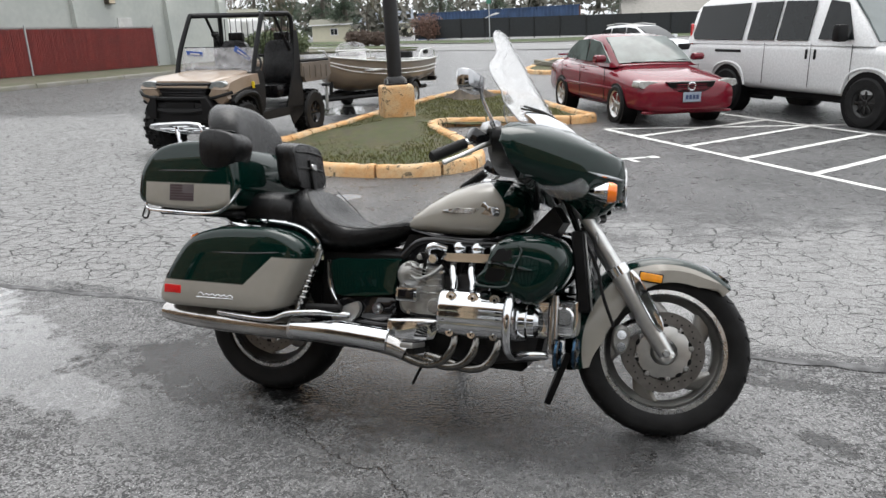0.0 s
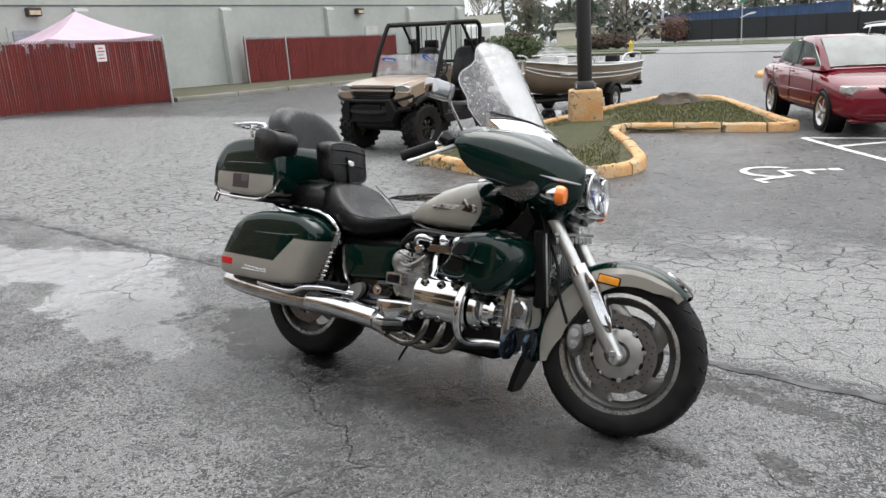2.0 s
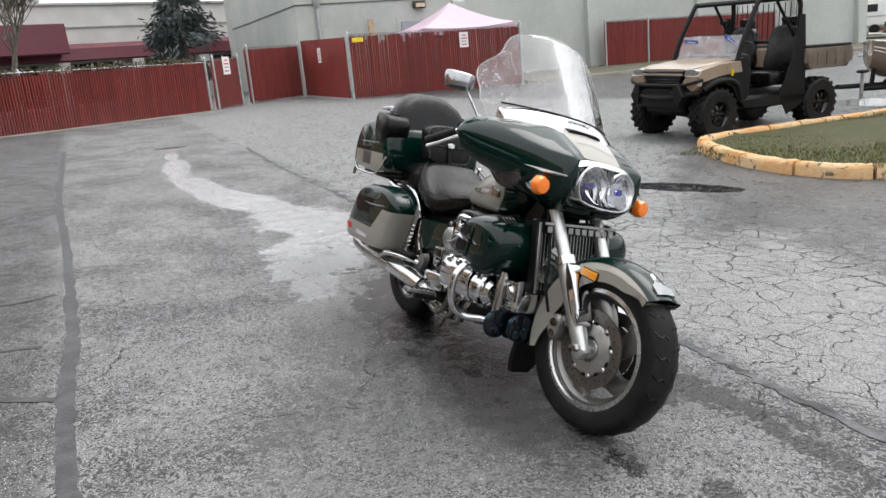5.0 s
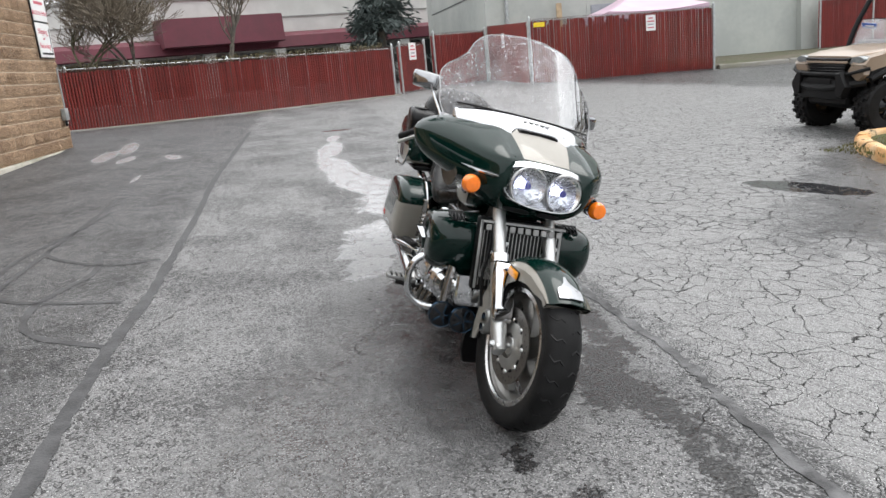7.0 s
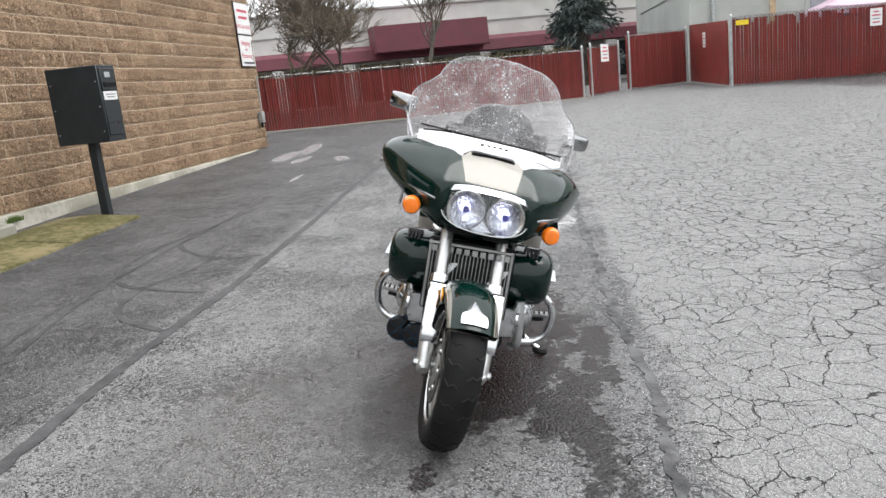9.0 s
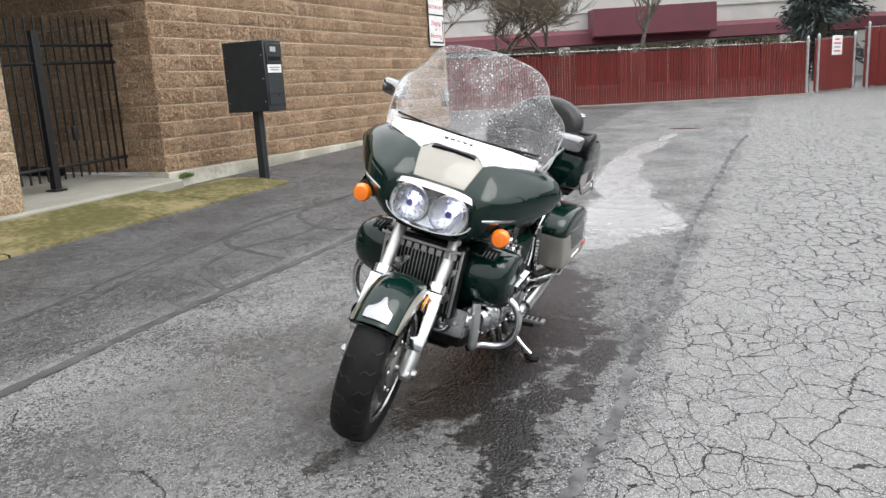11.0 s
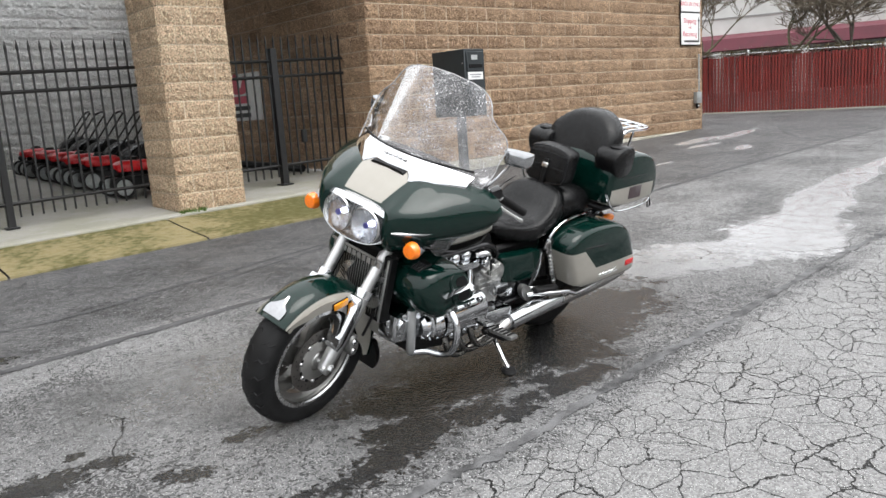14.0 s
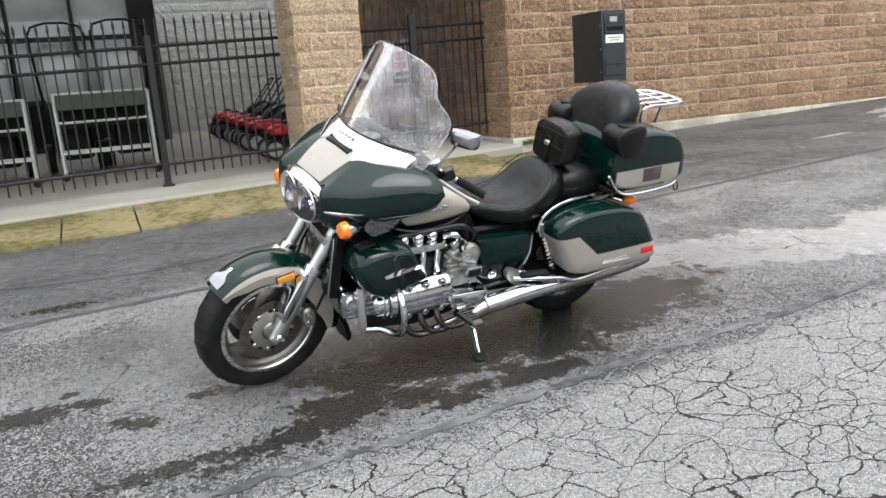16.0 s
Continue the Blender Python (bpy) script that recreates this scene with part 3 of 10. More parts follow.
def wheelchair_mark():
    bm = bmesh.new()
    def seg(pts, w):
        line = [Vector((x, y, 0)) for x, y in pts]
        rows = []
        for i, p in enumerate(line):
            d = (line[min(i + 1, len(line) - 1)] - line[max(i - 1, 0)]).normalized()
            s = Vector((-d.y, d.x, 0)) * w / 2
            rows.append([bm.verts.new(p - s), bm.verts.new(p + s)])
        for a, b in zip(rows, rows[1:]):
            bm.faces.new((a[0], a[1], b[1], b[0]))
    seg([(0.32 * math.cos(a), 0.32 * math.sin(a)) for a in np.linspace(2.3, 6.0, 16)], 0.08)
    seg([(-0.05, 0.62), (-0.05, 0.1), (0.28, 0.1), (0.48, -0.35), (0.66, -0.30)], 0.09)
    seg([(-0.05, 0.36), (0.22, 0.36)], 0.07)
    seg([(-0.12, 0.72), (0.02, 0.72)], 0.13)
    moved(bm, pose(2.0, 9.35, 0, 0, 0, -75))
    for v in bm.verts:
        v.co.z = zg(v.co.x, v.co.y) + 0.006
    return tagged(link("wheelchair_marking", bm, LINE), "white wheelchair symbol painted on the asphalt", "road marking", kind="structure")


wheelchair_mark()


# ---- the kerbed island ----
def kerb_run(pts, w, h, material, name, label, seglen=0.75, seed=0, closed=False, lift=0.0):
    """A kerb of separate worn lengths along a plan line."""
    rnd = random.Random(seed)
    line = curve([(x, y, 0) for x, y in pts], 12, closed)
    if closed:
        line.append(line[0])
    root = thing(name, Matrix(), label, "kerb", kind="structure")
    acc, start = 0.0, 0
    for i in range(1, len(line)):
        acc += (line[i] - line[i - 1]).length
        if acc >= seglen * rnd.uniform(0.75, 1.2) or i == len(line) - 1:
            sub = line[start:i + 1]
            rings = []
            for k, p in enumerate(sub):
                d = (sub[min(k + 1, len(sub) - 1)] - sub[max(k - 1, 0)]).normalized()
                s = Vector((-d.y, d.x, 0))
                q = p + d * (0.014 if k == 0 else -0.014 if k == len(sub) - 1 else 0)
                z = zg(p.x, p.y) + lift
                j = lambda: rnd.uniform(-0.008, 0.008)
                rings.append([(q + s * a + Vector((0, 0, z + b + j()))) for a, b in ((-w / 2, -0.1), (-w / 2 + j(), h * 0.72), (-w / 2 + 0.035, h), (w / 2 - 0.03, h), (w / 2, h * 0.8), (w / 2, -0.1))])
            part("kerb_length", loft(rings), material, root, sharp=50)
            acc, start = 0.0, i
    return root


ISL = [(-2.3, 9.75), (-1.45, 8.95), (-0.56, 8.6), (0.15, 8.8), (0.5, 9.5), (0.32, 10.8), (-0.05, 12.95), (1.2, 13.2), (2.62, 13.35), (2.45, 14.6), (1.75, 18.5), (1.2, 19.0), (0.5, 19.2), (-0.78, 15.6), (-1.7, 12.7), (-2.4, 10.5)]


def island():
    kerb_run(ISL, 0.16, 0.14, YELLOW, "island_kerb", "worn yellow-painted concrete kerb with gaps, round a planted island", 0.62, 3, True)
    o = outline(ISL, 8)
    bm = bmesh.new()
    c = bm.verts.new((-0.4, 13, zg(-0.4, 13) + 0.12))
    cx, cy = -0.4, 12.9
    rings = []
    for s in (1.0, 0.93, 0.8, 0.6, 0.35):
        rings.append([bm.verts.new((cx + (x - cx) * s, cy + (y - cy) * s, zg(x, y) + 0.075 + 0.05 * (1 - s) + 0.035 * noise.noise((x * s * 1.3, y * s * 1.3, 0)))) for x, y in o])
    n = len(o)
    for a, b in zip(rings, rings[1:]):
        for i in range(n):
            bm.faces.new((a[i], a[(i + 1) % n], b[(i + 1) % n], b[i]))
    for i in range(n):
        bm.faces.new((rings[-1][i], rings[-1][(i + 1) % n], c))
    tagged(link("island_turf", bm, MOSS_TURF), "mossy thin turf inside the kerbed island", "turf", kind="structure")


island()


def blades(name, pts_fn, count, h, material, label, seed):
    """Short tufts of grass as one sheet of stuff."""
    rnd = random.Random(seed)
    verts, faces = [], []
    for _ in range(count):
        x, y, z = pts_fn(rnd)
        for _ in range(3):
            a, t = rnd.uniform(0, 6.28), rnd.uniform(0.1, 0.6)
            hh, w = h * rnd.uniform(0.5, 1.3), 0.006
            dx, dy = math.cos(a), math.sin(a)
            i = len(verts)
            verts += [(x - dy * w, y + dx * w, z - 0.01), (x + dy * w, y - dx * w, z - 0.01), (x + dx * hh * t, y + dy * hh * t, z + hh)]
            faces.append((i, i + 1, i + 2))
    me = bpy.data.meshes.new(name)
    me.from_pydata(verts, [], faces)
    me.materials.append(material)
    return tagged(new(name, me), label, "grass", kind="stuff")


BLADE = plain("grass_blade", (0.125, 0.125, 0.035), 0.7, 0.0, 0.35, 3, 0, 50)


def on_island(rnd):
    while True:
        x, y = rnd.uniform(-2.2, 2.3), rnd.uniform(8.8, 18)
        if (x < 0.3 - (y - 9) * 0.07 and y < 13 and x > -2.25 + (y - 10.5) * 0.3) or (y > 13.2 and -1.4 + (y - 13.5) * 0.3 < x < 2.4 - (y - 14) * 0.15):
            return x, y, zg(x, y) + 0.095


blades("island_grass", on_island, 12000, 0.022, BLADE, "sparse short grass and moss tufts on the island", 5)


# ---- the brick front: split-faced blocks ----
def block_material(name, tones):
    m = Mat(name)
    r = m.rand()
    i = m.island()
    m.world_co()
    a, b, c = m.noise(7, 5), m.noise(40, 5, 0.72), m.noise(72, 4, 0.65)
    t = m.math("FRACT", m.math("ADD", r, i))
    col = m.mix(t, tones[0], tones[1])
    col = m.mix(m.span(a, 0.35, 0.7, 0, 0.6), col, tones[2])
    col = m.mix(m.span(b, 0.50, 0.64, 0, 0.85), col, tuple(min(1, q * 1.45) for q in tones[1]))
    col = m.mix(m.span(c, 0.49, 0.58, 0, 0.9), col, tuple(q * 0.34 for q in tones[0]))
    m.set(Base_Color=col, Roughness=0.88)
    m.bump(m.math("ADD", m.math("MULTIPLY", b, 1.6), m.math("MULTIPLY", c, 1.5)), 1.0, 0.034)
    return m.m


BLOCK = block_material("brown_split_block", ((0.355, 0.220, 0.128), (0.645, 0.440, 0.276), (0.31, 0.198, 0.124)))
PALEBLOCK = block_material("tan_split_block", ((0.68, 0.475, 0.310), (0.84, 0.620, 0.425), (0.60, 0.42, 0.28)))
MORTAR = plain("tan_mortar", (0.58, 0.48, 0.36), 0.9, 0.0, 0.2, 10, 0.5, 150)
GREY_MORTAR = plain("grey_mortar", (0.54, 0.55, 0.555), 0.9, 0.0, 0.2, 10, 0.5, 150)
GREYBLOCK = block_material("white_painted_block", ((0.60, 0.61, 0.615), (0.66, 0.67, 0.675), (0.53, 0.54, 0.545)))


def block_mesh(L, H, D, seed, rough=0.012):
    """A block whose face is broken: x along, z up, face towards +y."""
    rnd = random.Random(seed)
    bm = bmesh.new()
    nx, nz = 8, 4
    g = []
    for k in range(nz + 1):
        row = []
        for i in range(nx + 1):
            edge = i in (0, nx) or k in (0, nz)
            row.append(bm.verts.new((L * i / nx, -0.002 if edge else rnd.uniform(0.000, rough * 1.6), H * k / nz)))
        g.append(row)
    for k in range(nz):
        for i in range(nx):
            bm.faces.new((g[k][i], g[k][i + 1], g[k + 1][i + 1], g[k + 1][i]))
    back = [bm.verts.new(p) for p in ((0, -D, 0), (L, -D, 0), (L, -D, H), (0, -D, H))]
    bm.faces.new((g[0][0], *[g[0][i] for i in range(1, nx + 1)], back[1], back[0]))
    bm.faces.new((*[g[nz][i] for i in range(nx + 1)], back[2], back[3]))
    bm.faces.new((g[0][0], *[g[k][0] for k in range(1, nz + 1)], back[3], back[0]))
    bm.faces.new((*[g[k][nx] for k in range(nz + 1)], back[2], back[1]))
    me = bpy.data.meshes.new("block")
    bm.to_mesh(me)
    bm.free()
    return me


BL, BH, JT = 0.396, 0.193, 0.010
BLOCKS = {}


def get_block(L, mat, seed):
    key = (round(L, 2), mat.name, seed % 6)
    if key not in BLOCKS:
        me = block_mesh(L, BH, 0.05, hash((round(L * 100), seed % 6)) % 9999)
        me.materials.append(mat)
        BLOCKS[key] = me
    return BLOCKS[key]


def block_wall(name, p0, along, length, z0, z1, thick, label, mat=BLOCK, limit=300, back=True, seed=0):
    """A wall in running bond: mortar body, and blocks proud of it on the side of along x up turned out."""
    along = Vector(along).normalized()
    out = Vector((-along.y, along.x, 0))
    rot = Matrix(((along.x, out.x, 0, p0[0]), (along.y, out.y, 0, p0[1]), (0, 0, 1, 0), (0, 0, 0, 1)))
    root = link(name, moved(box(length - 0.06, thick, z1 - z0, (length / 2, -thick / 2 - 0.004, (z0 + z1) / 2)), rot), GREY_MORTAR if mat is GREYBLOCK else MORTAR)
    tagged(root, label, "wall", kind="structure")
    made, rest = 0, []
    rnd = random.Random(seed)
    rows = int((z1 - z0) / (BH + JT))
    for k in range(rows):
        x = -(BL + JT) / 2 if k % 2 else 0.0
        i = 0
        while x < length - 0.02:
            a, b = max(x, 0.0), min(x + BL, length)
            if b - a > 0.06:
                m = rot @ Matrix.Translation((a, rnd.uniform(-0.002, 0.003), z0 + k * (BH + JT)))
                me = get_block(b - a, mat, rnd.randrange(6))
                if made < limit:
                    ob = new("block", me)
                    ob.parent = root
                    ob.matrix_world = m
                    made += 1
                else:
                    rest.append((me, m))
            x += BL + JT
            i += 1
    if rest:
        verts, faces = [], []
        for me, m in rest:
            o = len(verts)
            verts += [m @ v.co for v in me.vertices]
            faces += [[o + q for q in p.vertices] for p in me.polygons]
        me = bpy.data.meshes.new("upper_blocks")
        me.from_pydata(verts, [], faces)
        me.materials.append(mat)
        ob = new("upper_blocks", me)
        ob.parent = root
        tagged(ob, kind="stuff")
    return root


def at(p, u=0.0, n=0.0):
    return (p[0] + U.x * u + N.x * n, p[1] + U.y * u + N.y * n)


W_END = at(A0, 8.35)
# the face looks into the lot: run from the far corner back towards the gate
block_wall("wall_brick_front", W_END, -U, 8.35, 0.42, 4.6, 0.4, "brown split-faced block wall above a stained concrete footing", limit=300, seed=1)
block_wall("wall_brick_reveal", A0, -N, 8.5, 0.42, 4.6, 0.3, "shaded brown block wall returning into the gated yard", limit=150, seed=2)
block_wall("wall_brick_end", at(W_END, 0, -6.0), N, 6.0, 0.42, 4.6, 0.3, "brown block end wall", limit=60, seed=3)


def footing():
    bm = bmesh.new()
    rings = []
    for k in range(18):
        p = at(A0, 8.39 * k / 17, 0)
        rings.append([(p[0] + N.x * a, p[1] + N.y * a, z) for a, z in ((-0.3, -0.3), (0.045, zg(*p) - 0.05), (0.035 + 0.01 * noise.noise((k * 2.1, 0, 0)), 0.40), (-0.05, 0.425), (-0.3, 0.42))])
    tagged(link("wall_footing", loft(rings), FOOTING), "stained concrete footing with moss along the brick wall", "footing", kind="structure")


footing()

# the pillar
PC = Vector((-2.72, -1.72, 0))
PW, PD = 0.80, 0.82


def pillar():
    z0 = 0.27
    p1 = (PC.x + U.x * PW, PC.y + U.y * PW)
    pb = (PC.x - N.x * PD, PC.y - N.y * PD)
    pb1 = (p1[0] - N.x * PD, p1[1] - N.y * PD)
    for nm, p, d, L, s in (("pillar_front", p1, -U, PW, 11), ("pillar_side_east", PC, -N, PD, 12), ("pillar_side_west", pb1, N, PD, 13), ("pillar_back", pb, U, PW, 14)):
        block_wall(nm, p, d, L, z0, 4.6, 0.14, "tan split-faced block pillar beside the gate, mossy at its foot", mat=PALEBLOCK, limit=60, seed=s)


pillar()

# ---- the gated yard ----
FL = at(A0, 0, -0.6)          # where the iron fence meets the brick reveal


def slab():
    pts = [at(FL, 0.0, 0.86), at(FL, -9.5, 0.86), at(FL, -9.5, -9.5), at(FL, 0.0, -9.5)]
    bm = bmesh.new()
    rows = []
    for k in range(20):
        u = -9.5 + 9.5 * k / 19
        rows.append([bm.verts.new((*at(FL, u, n), zg(*at(FL, u, n)) + h)) for n, h in ((0.87, -0.1), (0.86, 0.115), (0.82, 0.135), (-9.5, 0.14))])
    for a, b in zip(rows, rows[1:]):
        for i in range(3):
            bm.faces.new((a[i], a[i + 1], b[i + 1], b[i]))
    tagged(link("yard_floor", bm, CONC, sharp=20), "pale concrete floor of the gated yard", "floor", kind="structure")
    # sloping mossy apron in four bays with joints between them
    root = thing("apron", Matrix(), "mossy concrete apron sloping down to the asphalt", "pavement", kind="structure")
    for a, b in ((-9.5, -5.6), (-5.58, -4.9), (-4.88, -3.1), (-3.08, -0.6), (-0.58, 0.75)):
        bm = bmesh.new()
        rows = []
        for k in range(7):
            u = a + (b - a) * k / 6
            e = 0.0 if a < -0.6 else 0.12
            row = []
            for n, h in ((0.865, 0.10 - e * 0.6), (1.3, 0.06), (1.9, 0.022), (1.92, -0.1)):
                p = at(FL, u, n)
                row.append(bm.verts.new((p[0], p[1], zg(*p) + h + 0.004 * noise.noise((p[0] * 3, p[1] * 3, 0)))))
            rows.append(row)
        for r, q in zip(rows, rows[1:]):
            for i in range(3):
                bm.faces.new((r[i], r[i + 1], q[i + 1], q[i]))
        part("apron_bay", bm, MOSSY, root)


slab()
IRON = plain("black_iron_paint", (0.007, 0.007, 0.0075), 0.42, 0.1, 0.3, 20, 0.15, 200)


def iron_fence():
    root = thing("iron_fence", Matrix(), "black iron picket fence with a gate between pillar and wall", "fence", kind="structure")
    d = -U
    ang = math.degrees(math.atan2(d.y, d.x))
    def zf(u):
        p = at(FL, u)
        return zg(*p) + 0.14
    me = None
    for i in range(80):
        u = -0.06 - 0.112 * i
        if -3.45 > u > -4.15 + 0.0 and False:
            continue
        p = at(FL, u)
        if me is None:
            bm = cat(box(0.018, 0.018, 1.72, (0, 0, 0.97)), lathe([(0.0, 1.96), (0.012, 1.90), (0.016, 1.865), (0.010, 1.83)], axis="z", n=6))
            ob = part("picket", bm, IRON, root)
            me = ob.data
        else:
            ob = new("picket", me)
            ob.parent = root
        ob.matrix_world = pose(p[0], p[1], zf(u), 0, 0, ang)
    for a, b in ((-0.02, -2.3), (-2.3, -8.95)):
        for h in (0.26, 1.42, 1.62):
            pa, pb = at(FL, a), at(FL, b)
            part("rail", tube([(pa[0], pa[1], zf(a) + h), (pb[0], pb[1], zf(b) + h)], 0.02, 4, smooth=False), IRON, root, sharp=20)
    for u, w, h in ((-1.1, 0.09, 1.78), (-4.42, 0.075, 1.75), (-6.3, 0.05, 1.7), (-8.0, 0.075, 1.75)):
        p = at(FL, u)
        part("post", box(w, w, h, (p[0], p[1], zf(u) + h / 2), 0.006, 1, ang), IRON, root)
        part("post_foot", box(w * 1.8, w * 1.8, 0.02, (p[0], p[1], zf(u) + 0.01), 0.004, 1, ang), IRON, root)
    p = at(FL, -0.75, 0.02)
    part("latch_box", box(0.07, 0.05, 0.17, (p[0], p[1], zf(-0.75) + 0.62), 0.008, 1, ang), IRON, root)


iron_fence()

# yard shell: white block back wall, shop glazing, ceiling
block_wall("wall_yard_back", at(FL, 0.0, -7.85), -U, 9.5, 0.2, 4.6, 0.2, "white-painted block wall at the back of the yard", GREYBLOCK, limit=300, seed=21)
# the soffit's unseen back part is run deep to darken the yard
CEIL = plain("dark_soffit", (0.12, 0.11, 0.10), 0.8, 0.0, 0.2, 3, 0.3, 60)
bmc = bmesh.new()
vs = [bmc.verts.new((*at(FL, u, n), z)) for z in (4.6, 4.85) for u, n in ((0.3, 0.6), (-9.6, 0.6), (-9.6, -5.6), (0.3, -5.6))]
for f in ((0, 1, 2, 3), (4, 5, 6, 7), (0, 1, 5, 4), (1, 2, 6, 5), (2, 3, 7, 6), (3, 0, 4, 7)):
    bmc.faces.new([vs[i] for i in f])
tagged(link("ceiling", bmc, CEIL), "dark soffit over the gated yard, its unseen back part added for shade", "ceiling", kind="structure")
block_wall("wall_yard_front_beam", at(FL, -0.2, 0.75), -U, 9.4, 3.62, 4.85, 0.35, "brown block beam over the yard opening", limit=60, seed=22)

# ---- the grey store ----
GREYWALL = Mat("grey_green_render")
GREYWALL.world_co()
_a, _b, _c = GREYWALL.noise(0.5, 4), GREYWALL.noise(5, 5), GREYWALL.noise(90, 3)
GREYWALL.set(Base_Color=GREYWALL.mix(GREYWALL.span(GREYWALL.math("ADD", _a, GREYWALL.math("MULTIPLY", _b, 0.4)), 0.5, 0.9), (0.36, 0.38, 0.36), (0.43, 0.45, 0.42)), Roughness=0.8)
GREYWALL.bump(_c, 0.3, 0.006)
GREYWALL = GREYWALL.m
DARKBAND = plain("dark_reveal", (0.08, 0.085, 0.085), 0.7, 0.0, 0.2, 5, 0.1, 80)
GD = Vector((0.33, 0.944, 0)).normalized()
GN = Vector((GD.y, -GD.x, 0))
GL, GR = Vector((-20.6, 16.3, 0)), Vector((-11.05, 43.6, 0))


def seg_box(a, b, z0, z1, thick, bevel=0.0, side=1):
    """A wall length from a to b in plan, its thickness on the far side."""
    a, b = Vector((a[0], a[1], 0)), Vector((b[0], b[1], 0))
    d = (b - a)
    L = d.length
    d.normalize()
    n = Vector((d.y, -d.x, 0)) * side
    c = (a + b) / 2 - n * thick / 2
    return box(L, thick, z1 - z0, (c.x, c.y, (z0 + z1) / 2), bevel, 1, math.degrees(math.atan2(d.y, d.x)))


def grey_store():
    root = thing("grey_store", Matrix(), "grey-green rendered store with pilasters behind red fencing", "building")
    part("wall", seg_box(GL, GR, -0.5, 7.2, 0.4), GREYWALL, root, sharp=20)
    part("wall", seg_box((-31.2, 19.9), GL, -0.5, 7.2, 0.4), GREYWALL, root, sharp=20)
    part("wall", lathe([(0.55, -0.5), (0.55, 7.2)], (-31.3, 20.35, 0), "z", 24), GREYWALL, root)
    part("wall", seg_box(GR, (-19.0, 46.6), -0.5, 7.2, 0.4), GREYWALL, root, sharp=20)
    for k, s in enumerate((6.2, 12.2, 18.0, 23.9, 28.2)):
        p = GL + GD * s
        rings = []
        for z, o in ((-0.3, 0.34), (3.42, 0.20), (3.52, 0.10), (3.55, 0.0)):
            rings.append([tuple(p + GD * a + GN * b + Vector((0, 0, z))) for a, b in ((-0.24, -0.1), (-0.24, o), (0.24, o), (0.24, -0.1))])
        part("pilaster", loft(rings), GREYWALL, root, sharp=20)
    for a, b in ((GL, GR), (Vector((-31.2, 19.9, 0)), GL)):
        d = (b - a).normalized()
        n = Vector((d.y, -d.x, 0))
        part("reveal_band", seg_box(a + n * 0.02, b + n * 0.02, 3.60, 3.645, 0.05), DARKBAND, root, sharp=20)
    def on(s, o=0.0):
        return GL + GD * s + GN * o
    # roller door
    a, b = on(3.7, 0.03), on(5.5, 0.03)
    part("door_frame", seg_box(a, b, 0.3, 2.98, 0.1), GREYWALL, root)
    door = part("roller_door", seg_box(on(3.85, 0.06), on(5.35, 0.06), 0.3, 2.82, 0.06), plain("grey_roller_door", (0.28, 0.30, 0.32), 0.5, 0.2, 0.15, 3, 0.1, 60), root)
    for k in range(14):
        z = 0.5 + 0.17 * k
        part("slat", seg_box(on(3.86, 0.075), on(5.34, 0.075), z, z + 0.15, 0.03, 0.006), door.data.materials[0], door)
    # small high door and lamps
    part("vent_door", seg_box(on(20.4, 0.05), on(21.3, 0.05), 0.6, 2.65, 0.06, 0.01), plain("pale_metal_door", (0.5, 0.5, 0.48), 0.5, 0.1, 0.1, 4, 0.1, 60), root)
    lamp_col = plain("bronze_lamp", (0.05, 0.04, 0.03), 0.5, 0.3, 0.2, 10, 0.1, 100)
    for s, zz in ((4.6, 3.42), (20.0, 3.35)):
        c = on(s, 0.12)
        lamp = part("wall_lamp", box(0.45, 0.24, 0.26, (c.x, c.y, zz), 0.02, 1, math.degrees(math.atan2(GD.y, GD.x))), lamp_col, root)
        part("lens", box(0.36, 0.03, 0.14, tuple(c + GN * 0.125 + Vector((0, 0, zz - 0.03))), 0.005, 1, math.degrees(math.atan2(GD.y, GD.x))), plain("dusty_lens", (0.5, 0.42, 0.3), 0.3, 0, 0.1, 10, 0.1, 100), lamp)
    c = on(0.75, 0.08)
    part("downpipe", tube([(c.x, c.y, 0.3), (c.x, c.y, 3.5)], 0.07, 8, smooth=False), GREY_STEEL, root)
    part("hopper", lathe([(0.07, 3.45), (0.16, 3.75), (0.16, 3.95)], (c.x, c.y, 0), "z", 10), GREY_STEEL, root)
    c = on(2.6, 0.25)
    part("leaning_board", box(0.2, 0.05, 2.0, (c.x, c.y, 2.0), 0.005, 1, 70), plain("raw_board", (0.42, 0.32, 0.2), 0.7, 0, 0.2, 6, 0.2, 60), root)


grey_store()

# ---- red slatted chain-link fences ----
SLAT = Mat("red_fence_slat")
_i = SLAT.rand()
SLAT.world_co()
_s = SLAT.noise(2.0, 4)
_c = SLAT.mix(_i, (0.200, 0.020, 0.016), (0.30, 0.036, 0.028))
_c = SLAT.mix(SLAT.span(_s, 0.45, 0.75, 0, 0.5), _c, (0.13, 0.02, 0.018))
SLAT.set(Base_Color=_c, Roughness=0.45)
SLAT = SLAT.m
_bm = poly([(0.031 * math.cos(a), 0.026 * math.sin(a)) for a in (2 * math.pi * k / 10 for k in range(10))], 0.0, 1.0)
SLAT_MESH = bpy.data.meshes.new("slat")
_bm.to_mesh(SLAT_MESH)
SLAT_MESH.materials.append(SLAT)
# dark red-brown and thick, so the weave's shading sits in the wire colour
WIRE = plain("shade_toned_wire", (0.055, 0.014, 0.012), 0.5, 0.3, 0.2, 10, 0, 100)


